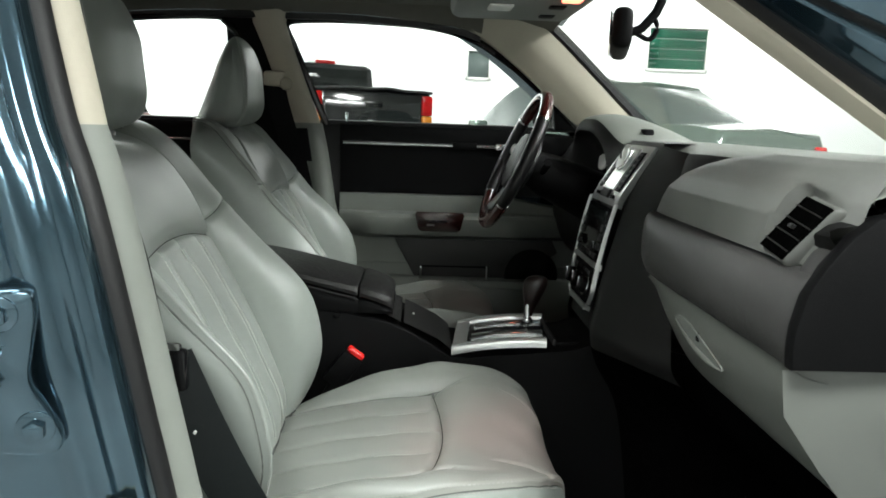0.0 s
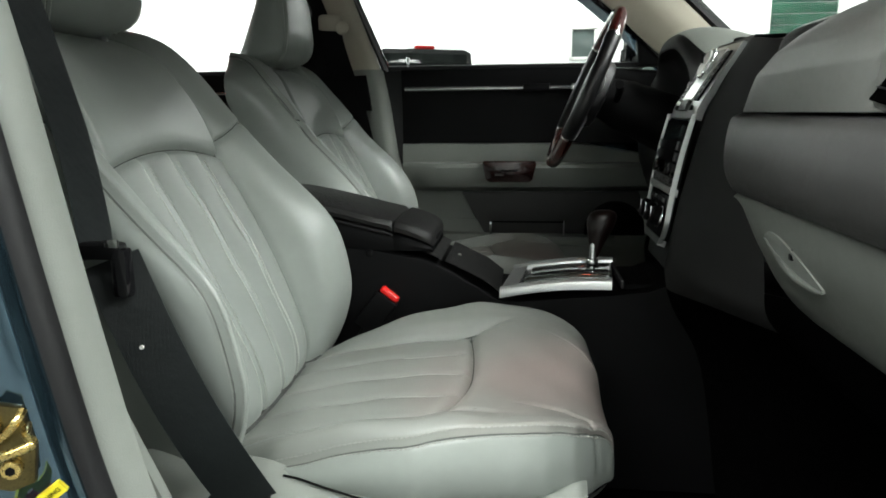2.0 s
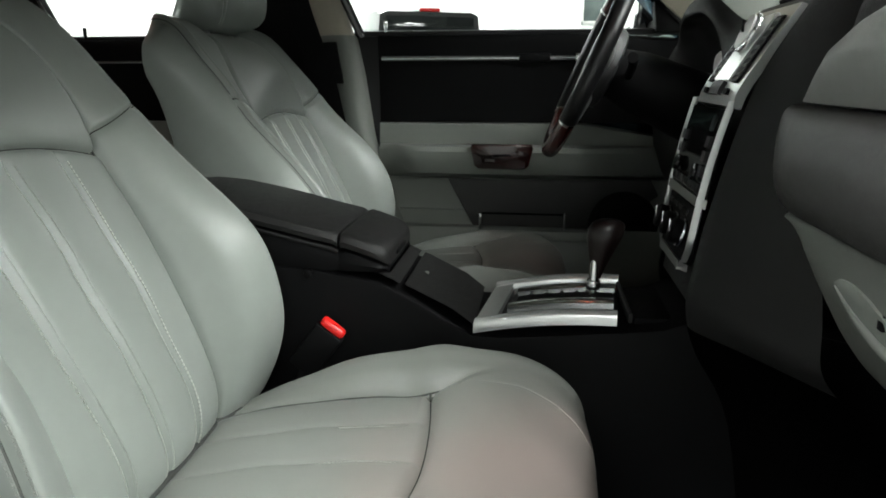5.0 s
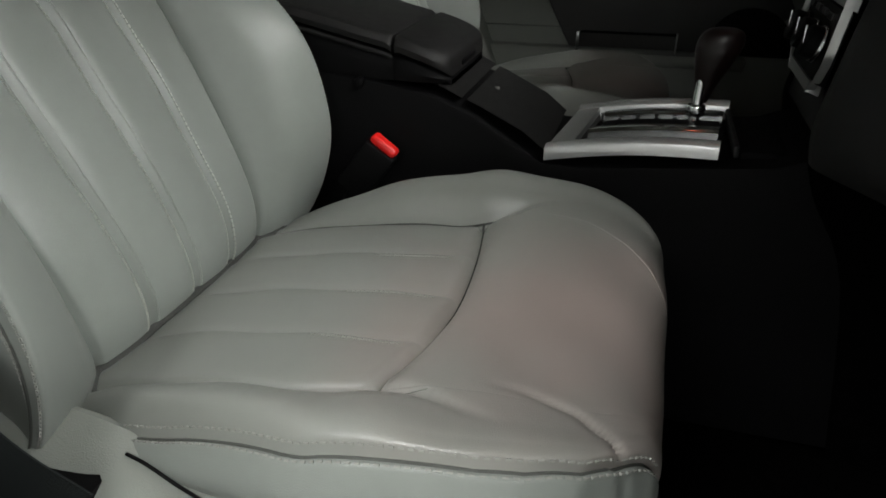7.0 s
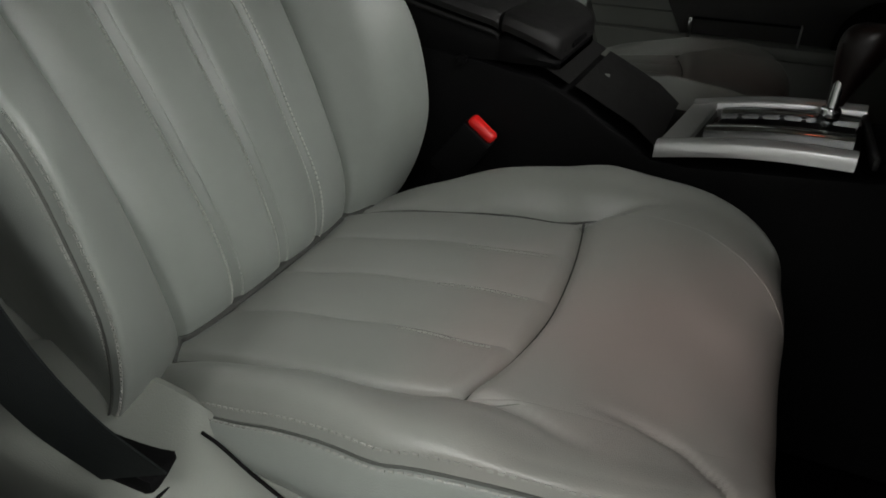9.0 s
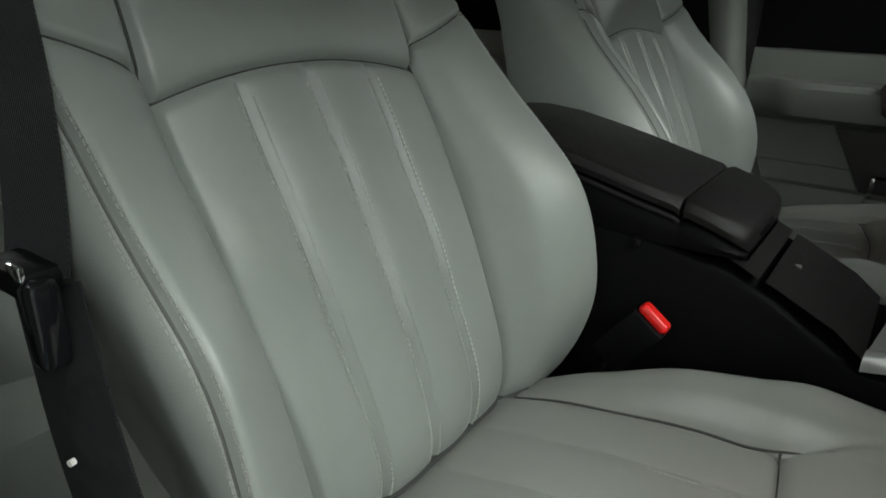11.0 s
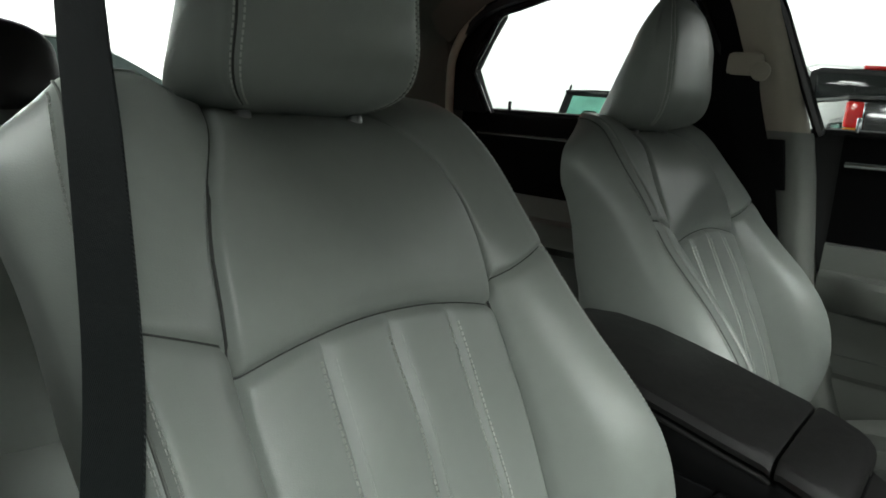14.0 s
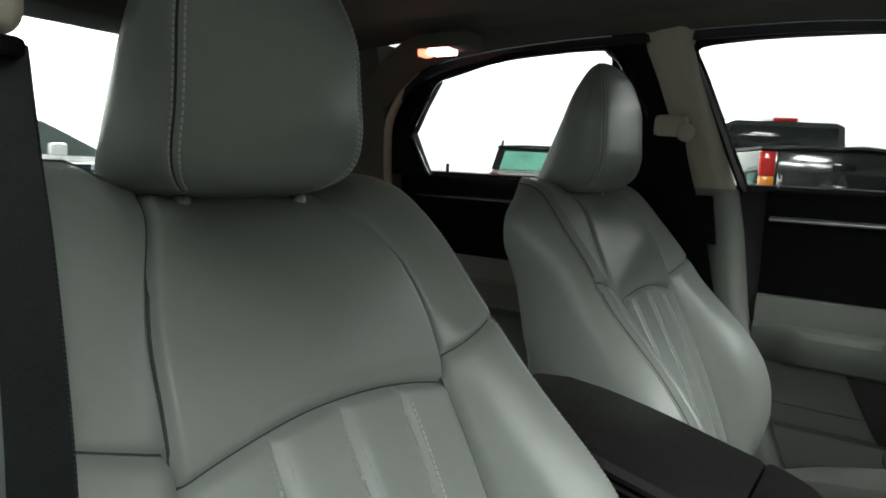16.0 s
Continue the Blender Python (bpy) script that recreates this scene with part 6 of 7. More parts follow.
# ---- centre console ----
con = thing("center_console", (0.3, 0, 0.27), "black centre console with padded armrest lid", "console")
body = [(-0.085, 0.27), (-0.085, 0.70), (0.02, 0.705), (0.22, 0.69), (0.30, 0.675), (0.345, 0.655), (0.40, 0.622), (0.425, 0.609), (0.46, 0.607), (0.62, 0.622), (0.67, 0.628), (0.70, 0.64), (1.2, 0.64), (1.2, 0.27)]
part("body", extrude(body, "y", -0.098, 0.098, 0.006), BLACK, con, "black plastic console body")
# tray slope between armrest and shifter
part("ashtray_lid", loft([[(x, y, z) for y in (-0.088, -0.08, 0.08, 0.088)] for x, z in ((0.333, 0.672), (0.345, 0.667), (0.40, 0.64), (0.428, 0.618))]), CONSOLE_LID, con, "charcoal sliding tray cover")
part("slope_panel", loft([[(x, y, z) for y in (-0.09, -0.08, 0.08, 0.09)] for x, z in ((0.285, 0.69), (0.30, 0.687), (0.32, 0.678), (0.327, 0.674))]), CONSOLE_LID, con)
part("tray_mark", box(0.347, -0.0035, 0.660, 0.353, -0.0027, 0.6672, 0.0003, m=None), GREY_PLASTIC, con)


def rounded_lid(name, rows, mat, label=""):
    """rows: (x, half width, top z, bottom z)."""
    out = []
    for x, w, zt, zb in rows:
        out.append([(x, -w, zb), (x, -w - 0.002, zb + 0.4 * (zt - zb)), (x, -w, zt - 0.008), (x, -w + 0.003, zt - 0.003), (x, -w + 0.010, zt - 0.0005), (x, 0, zt + 0.001), (x, w - 0.010, zt - 0.0005), (x, w - 0.003, zt - 0.003), (x, w, zt - 0.008),
                    (x, w + 0.002, zb + 0.4 * (zt - zb)), (x, w, zb)])
    return part(name, loft(out, close_ends=True, cyclic=True), mat, con, label)


LID = [(-0.075, 0.083, 0.745), (-0.068, 0.091, 0.772), (-0.045, 0.094, 0.783), (0.0, 0.095, 0.787), (0.05, 0.095, 0.783), (0.1, 0.095, 0.774), (0.15, 0.095, 0.763), (0.2, 0.094, 0.751), (0.238, 0.093, 0.7425), (0.2435, 0.0915, 0.7385)]
NOSE = [(0.2475, 0.092, 0.7395), (0.252, 0.093, 0.7405), (0.272, 0.093, 0.7345), (0.290, 0.092, 0.7280), (0.301, 0.089, 0.7225), (0.308, 0.083, 0.7175), (0.311, 0.074, 0.713)]
# Lid lighter than the bin: light from above is put into the colours.
rounded_lid("armrest_lid", [(x, w, z, z - 0.017) for x, w, z in LID], CONSOLE_LID, "padded black armrest lid")
rounded_lid("armrest_nose", [(x, w, z, z - 0.019) for x, w, z in NOSE], CONSOLE_LID, "rounded front of the armrest")
rounded_lid("armrest_bin", [(x, w - 0.001, z - 0.0215, 0.689) for x, w, z in LID + NOSE], BLACK)
for sy in (-1, 1):
    part("lid_lip", tube([(x, sy * (w - 0.0005), z - 0.0235) for x, w, z in LID[1:]], 0.0028, 8), STACK_SIDE, con)
part("bin_latch", box(0.299, -0.03, 0.697, 0.3135, 0.03, 0.705, 0.003), BLACK, con)
part("side_knob", disc((0.205, -0.098, 0.686), (0, -1, 0), 0.006, 0.012, 16, bevel=0.002), BLACK, con)

# shifter surround
GZ = lambda x: 0.6225 + (x - 0.426) * 0.10 + 0.006 * math.sin(math.pi * (x - 0.426) / 0.19)


def gate_plate(name, x0, x1, y0, y1, mat, parent, lift=0.0, thick=0.008, label="", skew=0.0, crown=0.0):
    rows = [[(x + skew * (y + 0.09), y, GZ(x) + lift + crown * (1 - (2 * (y - y0) / (y1 - y0) - 1) ** 2) ** 0.5) for y in np.linspace(y0, y1, 9)] for x in np.linspace(x0, x1, 12)]
    return part(name, solid(rows, thick, (0, 0, -1)), mat, parent, label)


fr_ = gate_plate("shift_frame", 0.427, 0.612, -0.096, -0.077, POLISHED, con, 0.0, 0.012, "polished silver shifter frame", 0.12, 0.006)
gate_plate("frame_side", 0.427, 0.612, 0.072, 0.094, POLISHED, fr_, 0.0, 0.012, "", 0.12, 0.006)
gate_plate("frame_rear", 0.427, 0.455, -0.077, 0.072, POLISHED, fr_, 0.0015, 0.012, "", 0.12)
gate_plate("gate_panel", 0.456, 0.612, -0.077, 0.072, GLOSS_BLACK, con, -0.006, 0.012, "gloss black gear gate", 0.12)
gate_plate("gate_strip", 0.462, 0.607, -0.034, -0.014, CHROME, con, -0.002, 0.008, "chrome gate strip", 0.12, 0.004)
gate_plate("gate_strip", 0.466, 0.607, 0.038, 0.056, CHROME, con, -0.002, 0.008, "chrome gate strip", 0.12, 0.004)
gate_plate("gate_slot", 0.470, 0.605, -0.004, 0.020, BLACK, con, -0.0035, 0.006, "", 0.12)
for k in range(5):
    gate_plate("gear_mark", 0.485 + 0.022 * k, 0.490 + 0.022 * k, 0.024, 0.032, CHARCOAL, con, -0.0045, 0.002, "", 0.12)
sh = part("gear_lever", tube([(0.588, 0.012, 0.628), (0.589, 0.014, 0.655), (0.590, 0.02, 0.69)], [0.007, 0.006, 0.006], 14), CHROME, con, "chrome gear lever shaft")
part("lever_collar", disc((0.5885, 0.013, 0.652), (0, 0, 1), 0.011, 0.014, 20, bevel=0.003), CHROME, sh)
prof = [(0.007, 0.660), (0.0105, 0.68), (0.0145, 0.695), (0.0185, 0.71), (0.021, 0.722), (0.021, 0.732), (0.018, 0.740), (0.011, 0.7445), (0.002, 0.7455)]
s = spline([(a, b, 0) for a, b in prof], 4)
rows = []
for r, z, _ in s:
    k = (z - 0.664) / 0.085
    rows.append([(0.592 + 0.016 * k + r * 1.2 * math.cos(t), 0.02 + 0.02 * k * 0.3 + r * 0.78 * math.sin(t), z) for t in np.linspace(0, 2 * math.pi, 24, endpoint=False)])
part("shift_knob", loft(rows, close_ends=True, cyclic=True), DARK_KNOB, sh, "dark glossy shift knob")
part("cup_tray", box(0.635, -0.07, 0.618, 0.69, 0.07, 0.634, 0.006), BLACK, con)
part("tray_ring", box(0.628, -0.075, 0.626, 0.634, 0.075, 0.64, 0.002), CHARCOAL, con)

# ---- seat belts ----
bk = thing("belt_buckle", (0.22, -0.118, 0.5), "black seat belt buckle with red release button", "seat belt")
BM_ = Matrix.Translation((0.245, -0.128, 0.622)) @ Euler((0, radians(37), 0)).to_matrix().to_4x4()
part("buckle_body", box(-0.021, -0.012, -0.075, 0.021, 0.012, -0.004, 0.005, m=BM_), BLACK, bk)
part("release_button", box(-0.018, -0.0085, -0.006, 0.018, 0.0085, 0.006, 0.005, 3, m=BM_), RED, bk, "bright red release button")
part("buckle_stalk", tube([(0.225, -0.126, 0.60), (0.19, -0.125, 0.53), (0.16, -0.125, 0.45)], 0.012, 10), BLACK, bk)


def strap(line, width, across, thick=0.0016):
    """Flat webbing along a line; across: the direction of its width."""
    s = spline(line, 8)
    rows = []
    for k, p in enumerate(s):
        a = np.array(across(k / (len(s) - 1)), float)
        a /= np.linalg.norm(a)
        rows.append([p - a * width / 2, p, p + a * width / 2])
    return solid(rows, thick, (0.2, -0.9, 0.2))


pb = thing("seat_belt", (0.0, -0.64, 0.45), "dark grey passenger seat belt hanging beside the seat", "seat belt")
part("strap", strap([(-0.028, -0.580, 1.103), (-0.013, -0.583, 1.05), (0.003, -0.586, 1.0), (0.035, -0.595, 0.90), (0.053, -0.606, 0.83), (0.064, -0.617, 0.785)], 0.030, lambda t: (0.64 + 0.25 * (1 - t), 0.77 - 0.40 * (1 - t), 0)), WEBBING, pb)
part("strap", strap([(0.078, -0.620, 0.785), (0.114, -0.630, 0.71), (0.145, -0.632, 0.645), (0.171, -0.622, 0.585), (0.191, -0.600, 0.526)], 0.056, lambda t: (1.0, 0.2, 0.38)), WEBBING, pb)
tg = part("latch_plate", box(0.054, -0.640, 0.788, 0.096, -0.618, 0.803, 0.004), BLACK, pb, "black belt tongue")
part("latch_cover", box(0.088, -0.640, 0.752, 0.105, -0.624, 0.80, 0.005), GLOSS_BLACK, tg)
part("latch_tongue", box(0.086, -0.640, 0.80, 0.099, -0.637, 0.808, 0.001), CHROME, tg)
part("belt_stop", disc((0.113, -0.640, 0.706), (0.2, -1, 0.1), 0.0019, 0.003, 12), WHITE_FACE, pb)
part("anchor_cover", box(0.140, -0.602, 0.506, 0.206, -0.566, 0.527, 0.006), BLACK, pb, "black belt anchor in the seat trim")
gd = part("belt_guide", box(-0.062, -0.602, 1.106, -0.012, -0.572, 1.160, 0.014, 4), CREAM, pb, "cream shoulder belt guide")
part("guide_slot", box(-0.052, -0.594, 1.096, -0.012, -0.575, 1.107, 0.004), BLACK, gd)
part("guide_arm", tube(spline([(-0.036, -0.60, 1.145), (-0.045, -0.625, 1.16), (-0.055, -0.65, 1.19)], 5), 0.016, 12), CREAM, gd)
part("guide_bolt", disc((-0.036, -0.572, 1.145), (0, 1, 0), 0.010, 0.008, 16, bevel=0.003), CREAM, gd)

db = thing("seat_belt", (-0.05, 0.68, 0.5), "black driver seat belt on the centre pillar", "seat belt")
part("strap", strap([(-0.063, 0.655, 1.145), (-0.055, 0.668, 1.09), (-0.032, 0.690, 1.0), (-0.012, 0.694, 0.936), (0.010, 0.683, 0.85), (0.028, 0.678, 0.78), (0.043, 0.672, 0.70), (0.06, 0.665, 0.55)], 0.06, lambda t: (1.0, 0.05, 0.2)), BLACK, db)
part("belt_slot", extrude([(-0.045, 1.02), (0.022, 1.022), (0.036, 0.925), (-0.026, 0.925)], "y", 0.697, 0.712, 0.002), BLACK, db)
part("belt_guide", box(-0.095, 0.650, 1.135, -0.03, 0.682, 1.18, 0.010), CREAM, db, "cream shoulder belt guide")
part("guide_cap", disc((-0.032, 0.662, 1.145), (0.3, -1, 0), 0.018, 0.03, 20, bevel=0.006), CREAM, db)

# ---- roof fittings ----
rv = thing("rear_view_mirror", (0.80, 0, 1.3), "black rear-view mirror on a windscreen stalk", "mirror")
RM = Matrix.Translation((0.735, 0, 1.23)) @ Euler((0, 0, radians(-15))).to_matrix().to_4x4()
part("housing", box(-0.018, -0.12, -0.036, 0.018, 0.12, 0.036, 0.014, 3, RM), BLACK, rv)
part("mirror_face", box(-0.0225, -0.112, -0.029, -0.0185, 0.112, 0.029, 0.001, 1, RM), MIRROR, rv)
part("stalk", tube([(0.75, 0, 1.235), (0.775, 0, 1.245), (0.80, 0, 1.275), (0.81, 0, 1.30)], 0.009, 10), BLACK, rv)
part("cable_loop", tube(spline([(0.765, 0.0, 1.235), (0.79, 0, 1.225), (0.805, 0, 1.245), (0.795, 0, 1.27)], 5), 0.005, 8), BLACK, rv)
oc = thing("overhead_console", (0.55, 0, 1.36), "grey overhead console with a lamp", "console")
part("housing", box(0.41, -0.15, 1.270, 0.66, 0.15, 1.362, 0.018), GREY_VINYL, oc)
part("lens", box(0.475, -0.05, 1.2665, 0.52, 0.01, 1.274, 0.003), CLEAR_PLASTIC, oc)
for y in (-0.06, 0.05):
    part("button", box(0.585, y, 1.2665, 0.615, y + 0.03, 1.275, 0.003), BLACK, oc)
sv = thing("sun_visor", (0.60, 0.38, 1.35), "folded grey sun visor above the driver", "sun visor")
part("visor_board", box(0.44, 0.17, 1.325, 0.64, 0.52, 1.345, 0.008), LINER, sv)
LAMP_RED = emit_material("lit_lamp_lens", (1.0, 0.52, 0.47), 5.0)
LAMP_GLOW = emit_material("glowing_lamp_edge", (1.0, 0.20, 0.11), 3.0)
dl = thing("dome_lamp", (-0.53, 0.5, 1.36), "lit reddish reading lamp on the roof edge", "lamp")
part("bezel", box(-0.60, 0.505, 1.310, -0.46, 0.575, 1.345, 0.008), LINER, dl)
part("lens", box(-0.565, 0.508, 1.298, -0.505, 0.545, 1.314, 0.004), LAMP_RED, dl)
# Red glowing block added beside the lens for its reddish halo.
part("lens_edge", box(-0.592, 0.510, 1.296, -0.570, 0.543, 1.314, 0.004), LAMP_GLOW, dl)
part("map_lamp", box(0.595, -0.145, 1.2660, 0.628, -0.105, 1.274, 0.003), LAMP_GLOW, oc, "glowing reddish map lamp")
gh = thing("grab_handle", (-0.5, -0.60, 1.335), "beige roof grab handle above the rear door", "handle")
part("grip", tube(spline([(-0.62, -0.60, 1.335), (-0.60, -0.585, 1.318), (-0.5, -0.58, 1.312), (-0.42, -0.585, 1.318), (-0.40, -0.60, 1.335)], 5), 0.008, 10), LINER, gh)

# ---- other vehicles in the garage ----
def wheel(parent, c, r, axis=(1, 0, 0)):
    w = part("wheel", disc(c, axis, r, 0.22, 32, bevel=0.03), TYRE, parent)
    part("rim", disc((c[0], c[1], c[2]), axis, r * 0.62, 0.235, 24, bevel=0.01), SILVER, w)


# pickup: its tailgate is towards the camera, nose to the far wall
tx, ty = -0.26, 8.0
pk = thing("pickup_truck", (tx, ty + 2.6, 0), "black pickup truck with a soft bed cover, seen from behind", "truck")
TM = Matrix.Translation((tx, ty, 0)) @ Euler((0, 0, radians(26))).to_matrix().to_4x4() @ Matrix.Translation((-tx, -ty, 0))
part("bed", box(tx - 0.87, ty, 0.55, tx + 0.87, ty + 2.0, 1.44, 0.05, 3), BLACK_PAINT, pk)
tgp = part("tailgate", box(tx - 0.70, ty - 0.03, 0.75, tx + 0.70, ty + 0.02, 1.40, 0.02), BLACK_PAINT, pk)
part("tailgate_handle", box(tx - 0.12, ty - 0.05, 1.22, tx + 0.12, ty - 0.028, 1.30, 0.01), GLOSS_BLACK, tgp)
part("rear_bumper", box(tx - 0.9, ty - 0.12, 0.45, tx + 0.9, ty + 0.02, 0.66, 0.03), CHROME, pk)
rows = []
for y in np.linspace(ty - 0.02, ty + 2.0, 12):
    rows.append([(x, y, 1.455 + 0.03 * (1 - ((x - tx) / 0.87) ** 2) + 0.008 * math.sin(11 * x + 5 * y)) for x in np.linspace(tx - 0.88, tx + 0.88, 24)])
part("bed_cover", solid(rows, 0.03, (0, 0, -1)), RUBBER, pk, "wrinkled black vinyl bed cover")
for sx in (-1, 1):
    xa, xb = tx + sx * 0.72, tx + sx * 0.88
    part("tail_light", box(min(xa, xb), ty - 0.035, 1.13, max(xa, xb), ty + 0.06, 1.40, 0.02), RED_LENS, pk, "red tail light")
    part("turn_light", box(min(xa, xb) + 0.003, ty - 0.04, 0.92, max(xa, xb) - 0.003, ty + 0.05, 1.125, 0.02), AMBER_LENS, pk)
cab = loft([[(tx - w, y, z0) , (tx - w, y, (z0 + z1) / 2), (tx - w * 0.93, y, z1 - 0.05), (tx - w * 0.8, y, z1), (tx + w * 0.8, y, z1), (tx + w * 0.93, y, z1 - 0.05), (tx + w, y, (z0 + z1) / 2), (tx + w, y, z0)]
            for y, w, z0, z1 in ((ty + 2.02, 0.84, 0.6, 1.90), (ty + 2.2, 0.86, 0.6, 1.96), (ty + 3.2, 0.86, 0.6, 1.97), (ty + 4.1, 0.86, 0.6, 1.35), (ty + 5.4, 0.86, 0.6, 1.2))], close_ends=True, cyclic=True)
part("cab", cab, BLACK_PAINT, pk)
part("rear_glass", box(tx - 0.70, ty + 1.985, 1.46, tx + 0.70, ty + 2.02, 1.83, 0.02), DARK_GLASS, pk, "dark cab rear window")
part("brake_light", box(tx - 0.16, ty + 2.0, 1.905, tx + 0.16, ty + 2.06, 1.955, 0.01), RED_LENS, pk)
for x in (tx - 0.82, tx + 0.82):
    for y in (ty + 1.0, ty + 4.5):
        wheel(pk, (x, y, 0.38), 0.38)

pk.matrix_basis = TM @ pk.matrix_basis


def sedan(name, base, yaw, paint, glass, label, rear_red=True, tall=0.0):
    """A car built along +x (nose at +x) and turned into place."""
    root = thing(name, base, label, "car")
    M = Matrix.Translation(base) @ Euler((0, 0, radians(yaw))).to_matrix().to_4x4()

    def put(nm, bm, mat, parent=root, lab=""):
        bmesh.ops.transform(bm, matrix=M, verts=bm.verts)
        return part(nm, bm, mat, parent, lab)
    secs = [(-2.35, 0.70, 0.45, 0.95), (-2.28, 0.82, 0.32, 1.09), (-1.6, 0.90, 0.25, 1.12), (-0.8, 0.92, 0.22, 1.03), (0.6, 0.92, 0.22, 1.0), (1.2, 0.91, 0.24, 0.98), (2.1, 0.86, 0.28, 0.84), (2.35, 0.68, 0.4, 0.66)]
    D = spline([(x, w, a, b) for x, w, a, b in secs], 5)
    put("body", loft([[(x, -w * 0.92, a), (x, -w, (a + b) / 2 - 0.1), (x, -w * 0.97, b - 0.12), (x, -w * 0.86, b - 0.015), (x, 0, b + 0.02), (x, w * 0.86, b - 0.015), (x, w * 0.97, b - 0.12), (x, w, (a + b) / 2 - 0.1), (x, w * 0.92, a)]
                      for x, w, a, b in D], close_ends=True, cyclic=True), paint)
    G = spline([(-1.75, 0.70, 1.05), (-1.1, 0.64, 1.36), (-0.6, 0.62, 1.43), (0.1, 0.62, 1.44), (0.5, 0.63, 1.36), (1.15, 0.70, 1.0)], 5)
    G[:, 2] += tall * np.clip((G[:, 2] - 1.0) / 0.4, 0, 1)
    put("glasshouse", loft([[(x, -0.78, 0.98), (x, -w - 0.02, min(z, 1.0 + (z - 1.0) * 0.9)), (x, -w + 0.08, z - 0.004), (x, w - 0.08, z - 0.004), (x, w + 0.02, min(z, 1.0 + (z - 1.0) * 0.9)), (x, 0.78, 0.98)] for x, w, z in G], close_ends=True, cyclic=True), glass,
        root, "tinted windows")
    R = spline([(-1.05, 0.62, 1.385), (-0.6, 0.63, 1.445), (0.1, 0.63, 1.452), (0.42, 0.63, 1.40)], 5)
    R[:, 2] += tall - 0.014
    put("roof", solid([[(x, y * w, z + 0.012 * (1 - y * y)) for y in np.linspace(-1, 1, 9)] for x, w, z in R], 0.02, (0, 0, -1)), paint)
    for sy in (-1, 1):
        put("tail_light" if rear_red else "lamp", box(-2.37, sy * 0.70 - 0.10, 0.88, -2.15, sy * 0.70 + 0.10, 0.96, 0.03), RED_LENS)
        put("headlight", box(2.10, sy * 0.62 - 0.16, 0.66, 2.30, sy * 0.62 + 0.16, 0.78, 0.03), CLEAR_PLASTIC)
        put("side_mirror", box(0.55, sy * 1.0 - 0.09, 0.98, 0.70, sy * 1.0 + 0.09, 1.10, 0.03), paint)
        for x in (-1.45, 1.45):
            bm = disc((x, sy * 0.82, 0.33), (0, 1, 0), 0.33, 0.2, 28, bevel=0.03)
            w = put("wheel", bm, TYRE)
            put("rim", disc((x, sy * 0.83, 0.33), (0, 1, 0), 0.21, 0.205, 20, bevel=0.01), SILVER, w)
    put("bumper", box(-2.42, -0.78, 0.42, -2.2, 0.78, 0.70, 0.06), paint)
    return root


# Grey glass here: the pale reflection on the windows is put into its colour.
sedan("sedan", (2.2, 6.4, 0), 120, SILVER_PAINT, GREY_GLASS, "grey-green sedan parked by the white wall", tall=0.12)
sedan("sedan", (-7.4, 2.2, 0), 75, WHITE_PAINT, GREY_GLASS, "white car parked behind, seen through the rear window")


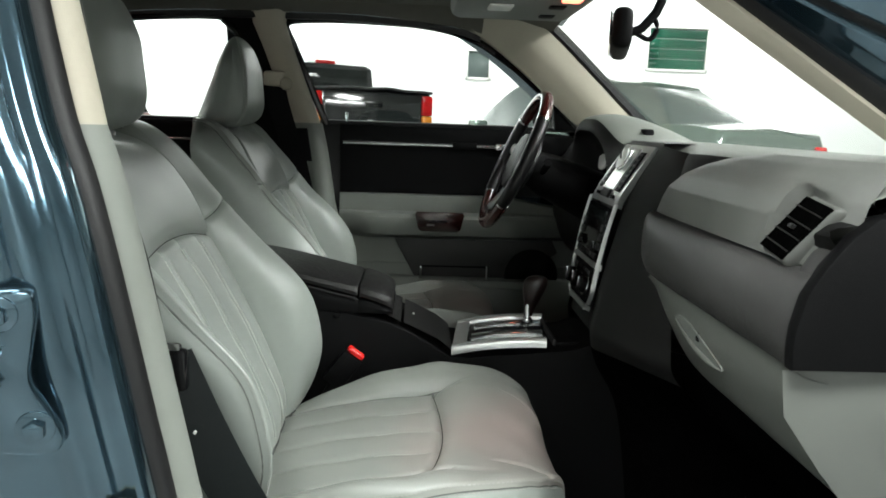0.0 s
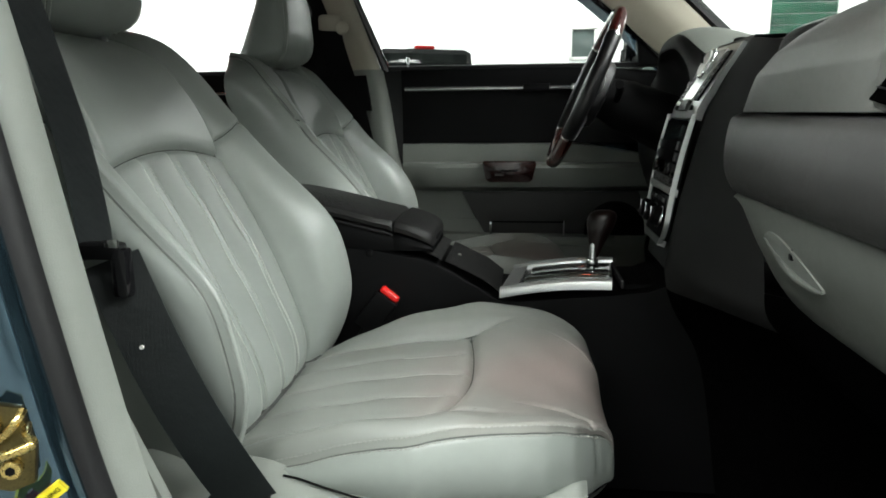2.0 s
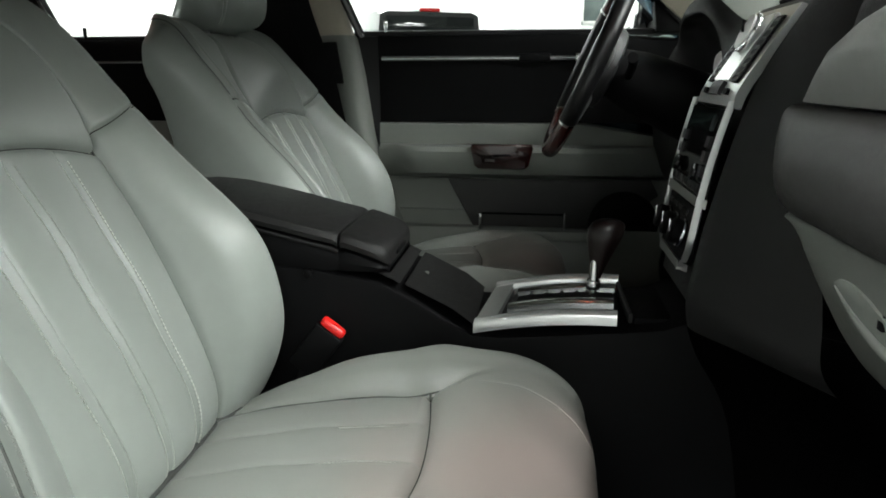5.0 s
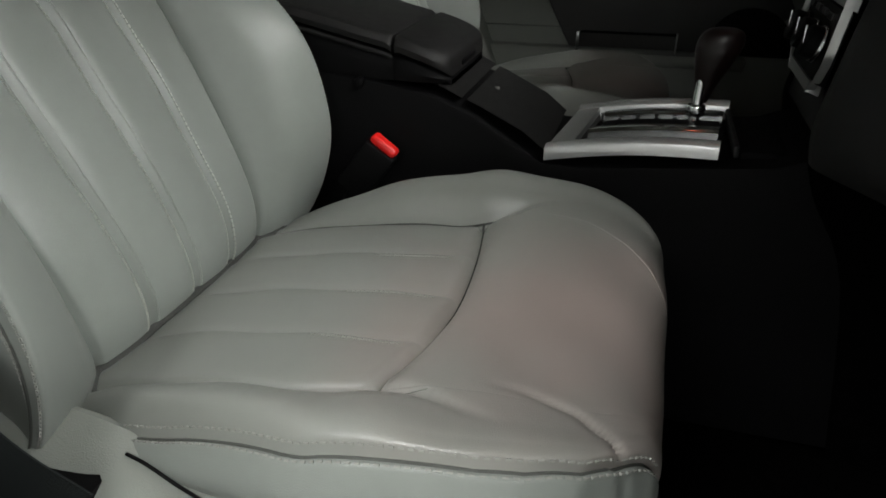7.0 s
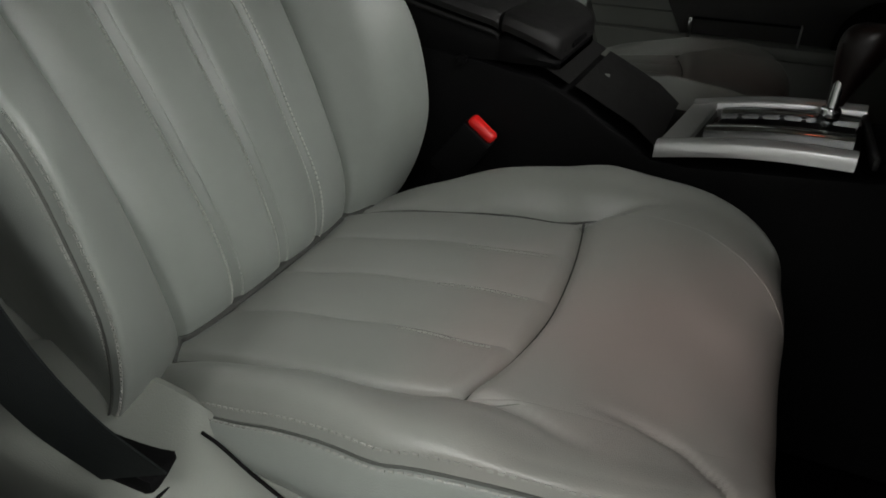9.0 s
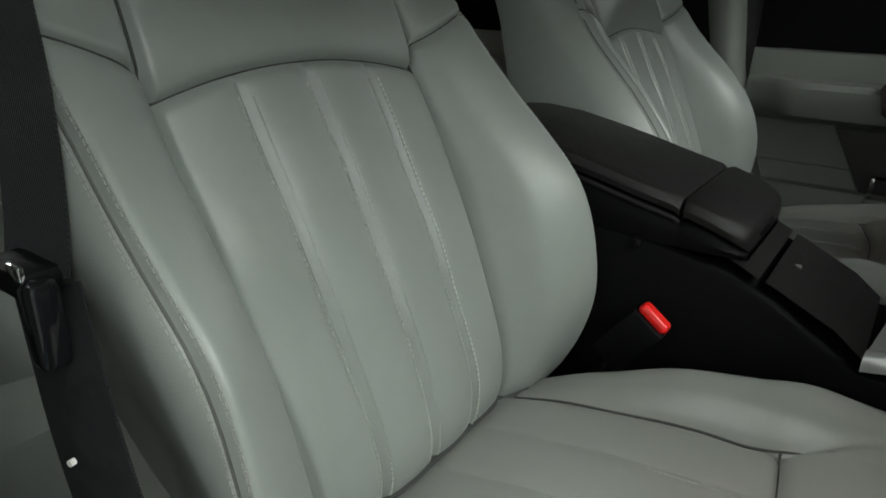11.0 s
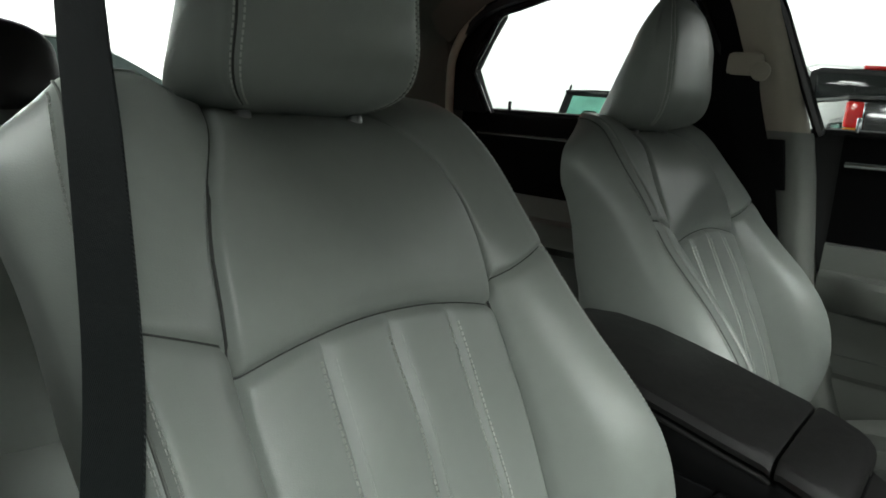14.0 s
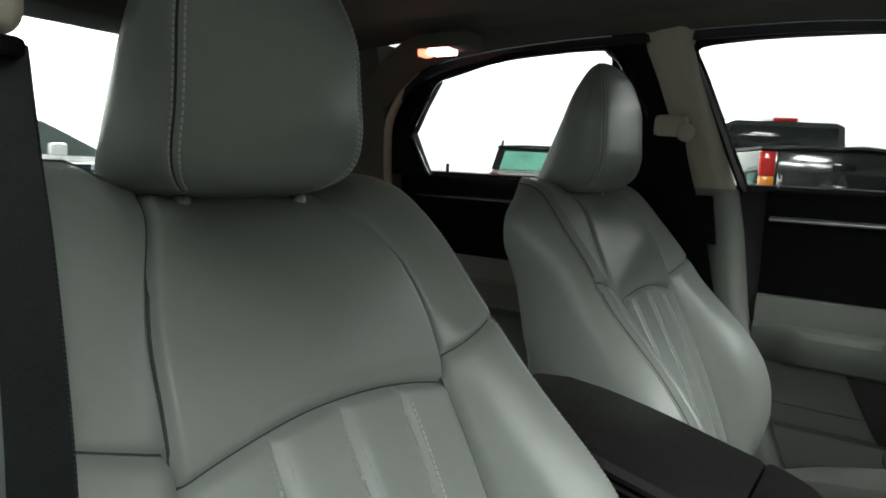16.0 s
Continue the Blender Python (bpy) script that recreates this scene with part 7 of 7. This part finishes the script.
def estate_car(base, yaw, label):
    """A tall white car seen from its tail: black-framed rear window with green-tinted glass."""
    root = thing("estate_car", base, label, "car")
    M = Matrix.Translation(base) @ Euler((0, 0, radians(yaw))).to_matrix().to_4x4()

    def put(nm, bm, mat, parent=root, lab=""):
        bmesh.ops.transform(bm, matrix=M, verts=bm.verts)
        return part(nm, bm, mat, parent, lab)
    D = spline([(-2.2, 0.80, 0.40, 1.02), (-2.05, 0.88, 0.30, 1.05), (0.9, 0.90, 0.28, 1.03), (1.9, 0.86, 0.30, 0.95), (2.3, 0.72, 0.42, 0.75)], 5)
    put("body", loft([[(x, -w * 0.94, a), (x, -w, 0.5 * (a + b)), (x, -w * 0.95, b - 0.05), (x, -w * 0.88, b), (x, w * 0.88, b), (x, w * 0.95, b - 0.05), (x, w, 0.5 * (a + b)), (x, w * 0.94, a)] for x, w, a, b in D],
                     close_ends=True, cyclic=True), WHITE_PAINT)
    put("cabin", loft([[(x0 + 0.02, -0.80, 1.0), (x1, -0.68, 1.42), (x1, 0.68, 1.42), (x0 + 0.02, 0.80, 1.0)] for x0, x1 in ((-2.12, -1.92), (-1.0, -1.0), (0.3, 0.1), (1.0, 0.35))], close_ends=True, cyclic=True), GLOSS_BLACK)
    put("roof", solid([[(x, y, 1.435 + 0.03 * (1 - (y / 0.7) ** 2)) for y in np.linspace(-0.70, 0.70, 9)] for x in (-1.97, -1.0, 0.1, 0.30)], 0.03, (0, 0, -1)), GLOSS_BLACK)
    rw = put("rear_window", loft([[(-2.135, -0.66, 1.06), (-1.985, -0.58, 1.355)], [(-2.135, 0.66, 1.06), (-1.985, 0.58, 1.355)]]), TEAL_PANE, root, "green-tinted rear window")
    # White box set in the pane stands for a bright reflection.
    put("headrest", box(-2.10, -0.52, 1.08, -2.04, -0.20, 1.26, 0.03), WHITE_FACE, rw)
    for sy in (-1, 1):
        put("side_window", loft([[(x, sy * 0.795, 1.04), (x, sy * 0.70, 1.365)] for x in (-1.85, -0.6)]), TEAL_PANE, root)
        put("roof_rail", tube([(-1.8, sy * 0.62, 1.47), (-1.7, sy * 0.62, 1.52), (-0.2, sy * 0.62, 1.52), (-0.1, sy * 0.62, 1.47)], 0.018, 8), BLACK)
        put("tail_light", box(-2.24, sy * 0.74 - 0.08, 0.72, -2.06, sy * 0.74 + 0.08, 1.0, 0.03), RED_LENS)
        for x in (-1.35, 1.40):
            w = put("wheel", disc((x, sy * 0.80, 0.33), (0, 1, 0), 0.33, 0.2, 28, bevel=0.03), TYRE)
            put("rim", disc((x, sy * 0.81, 0.33), (0, 1, 0), 0.21, 0.205, 20, bevel=0.01), SILVER, w)
    return root


estate_car((-5.6, 11.05, 0), 120, "white estate car with green-tinted rear glass, parked by the wall")
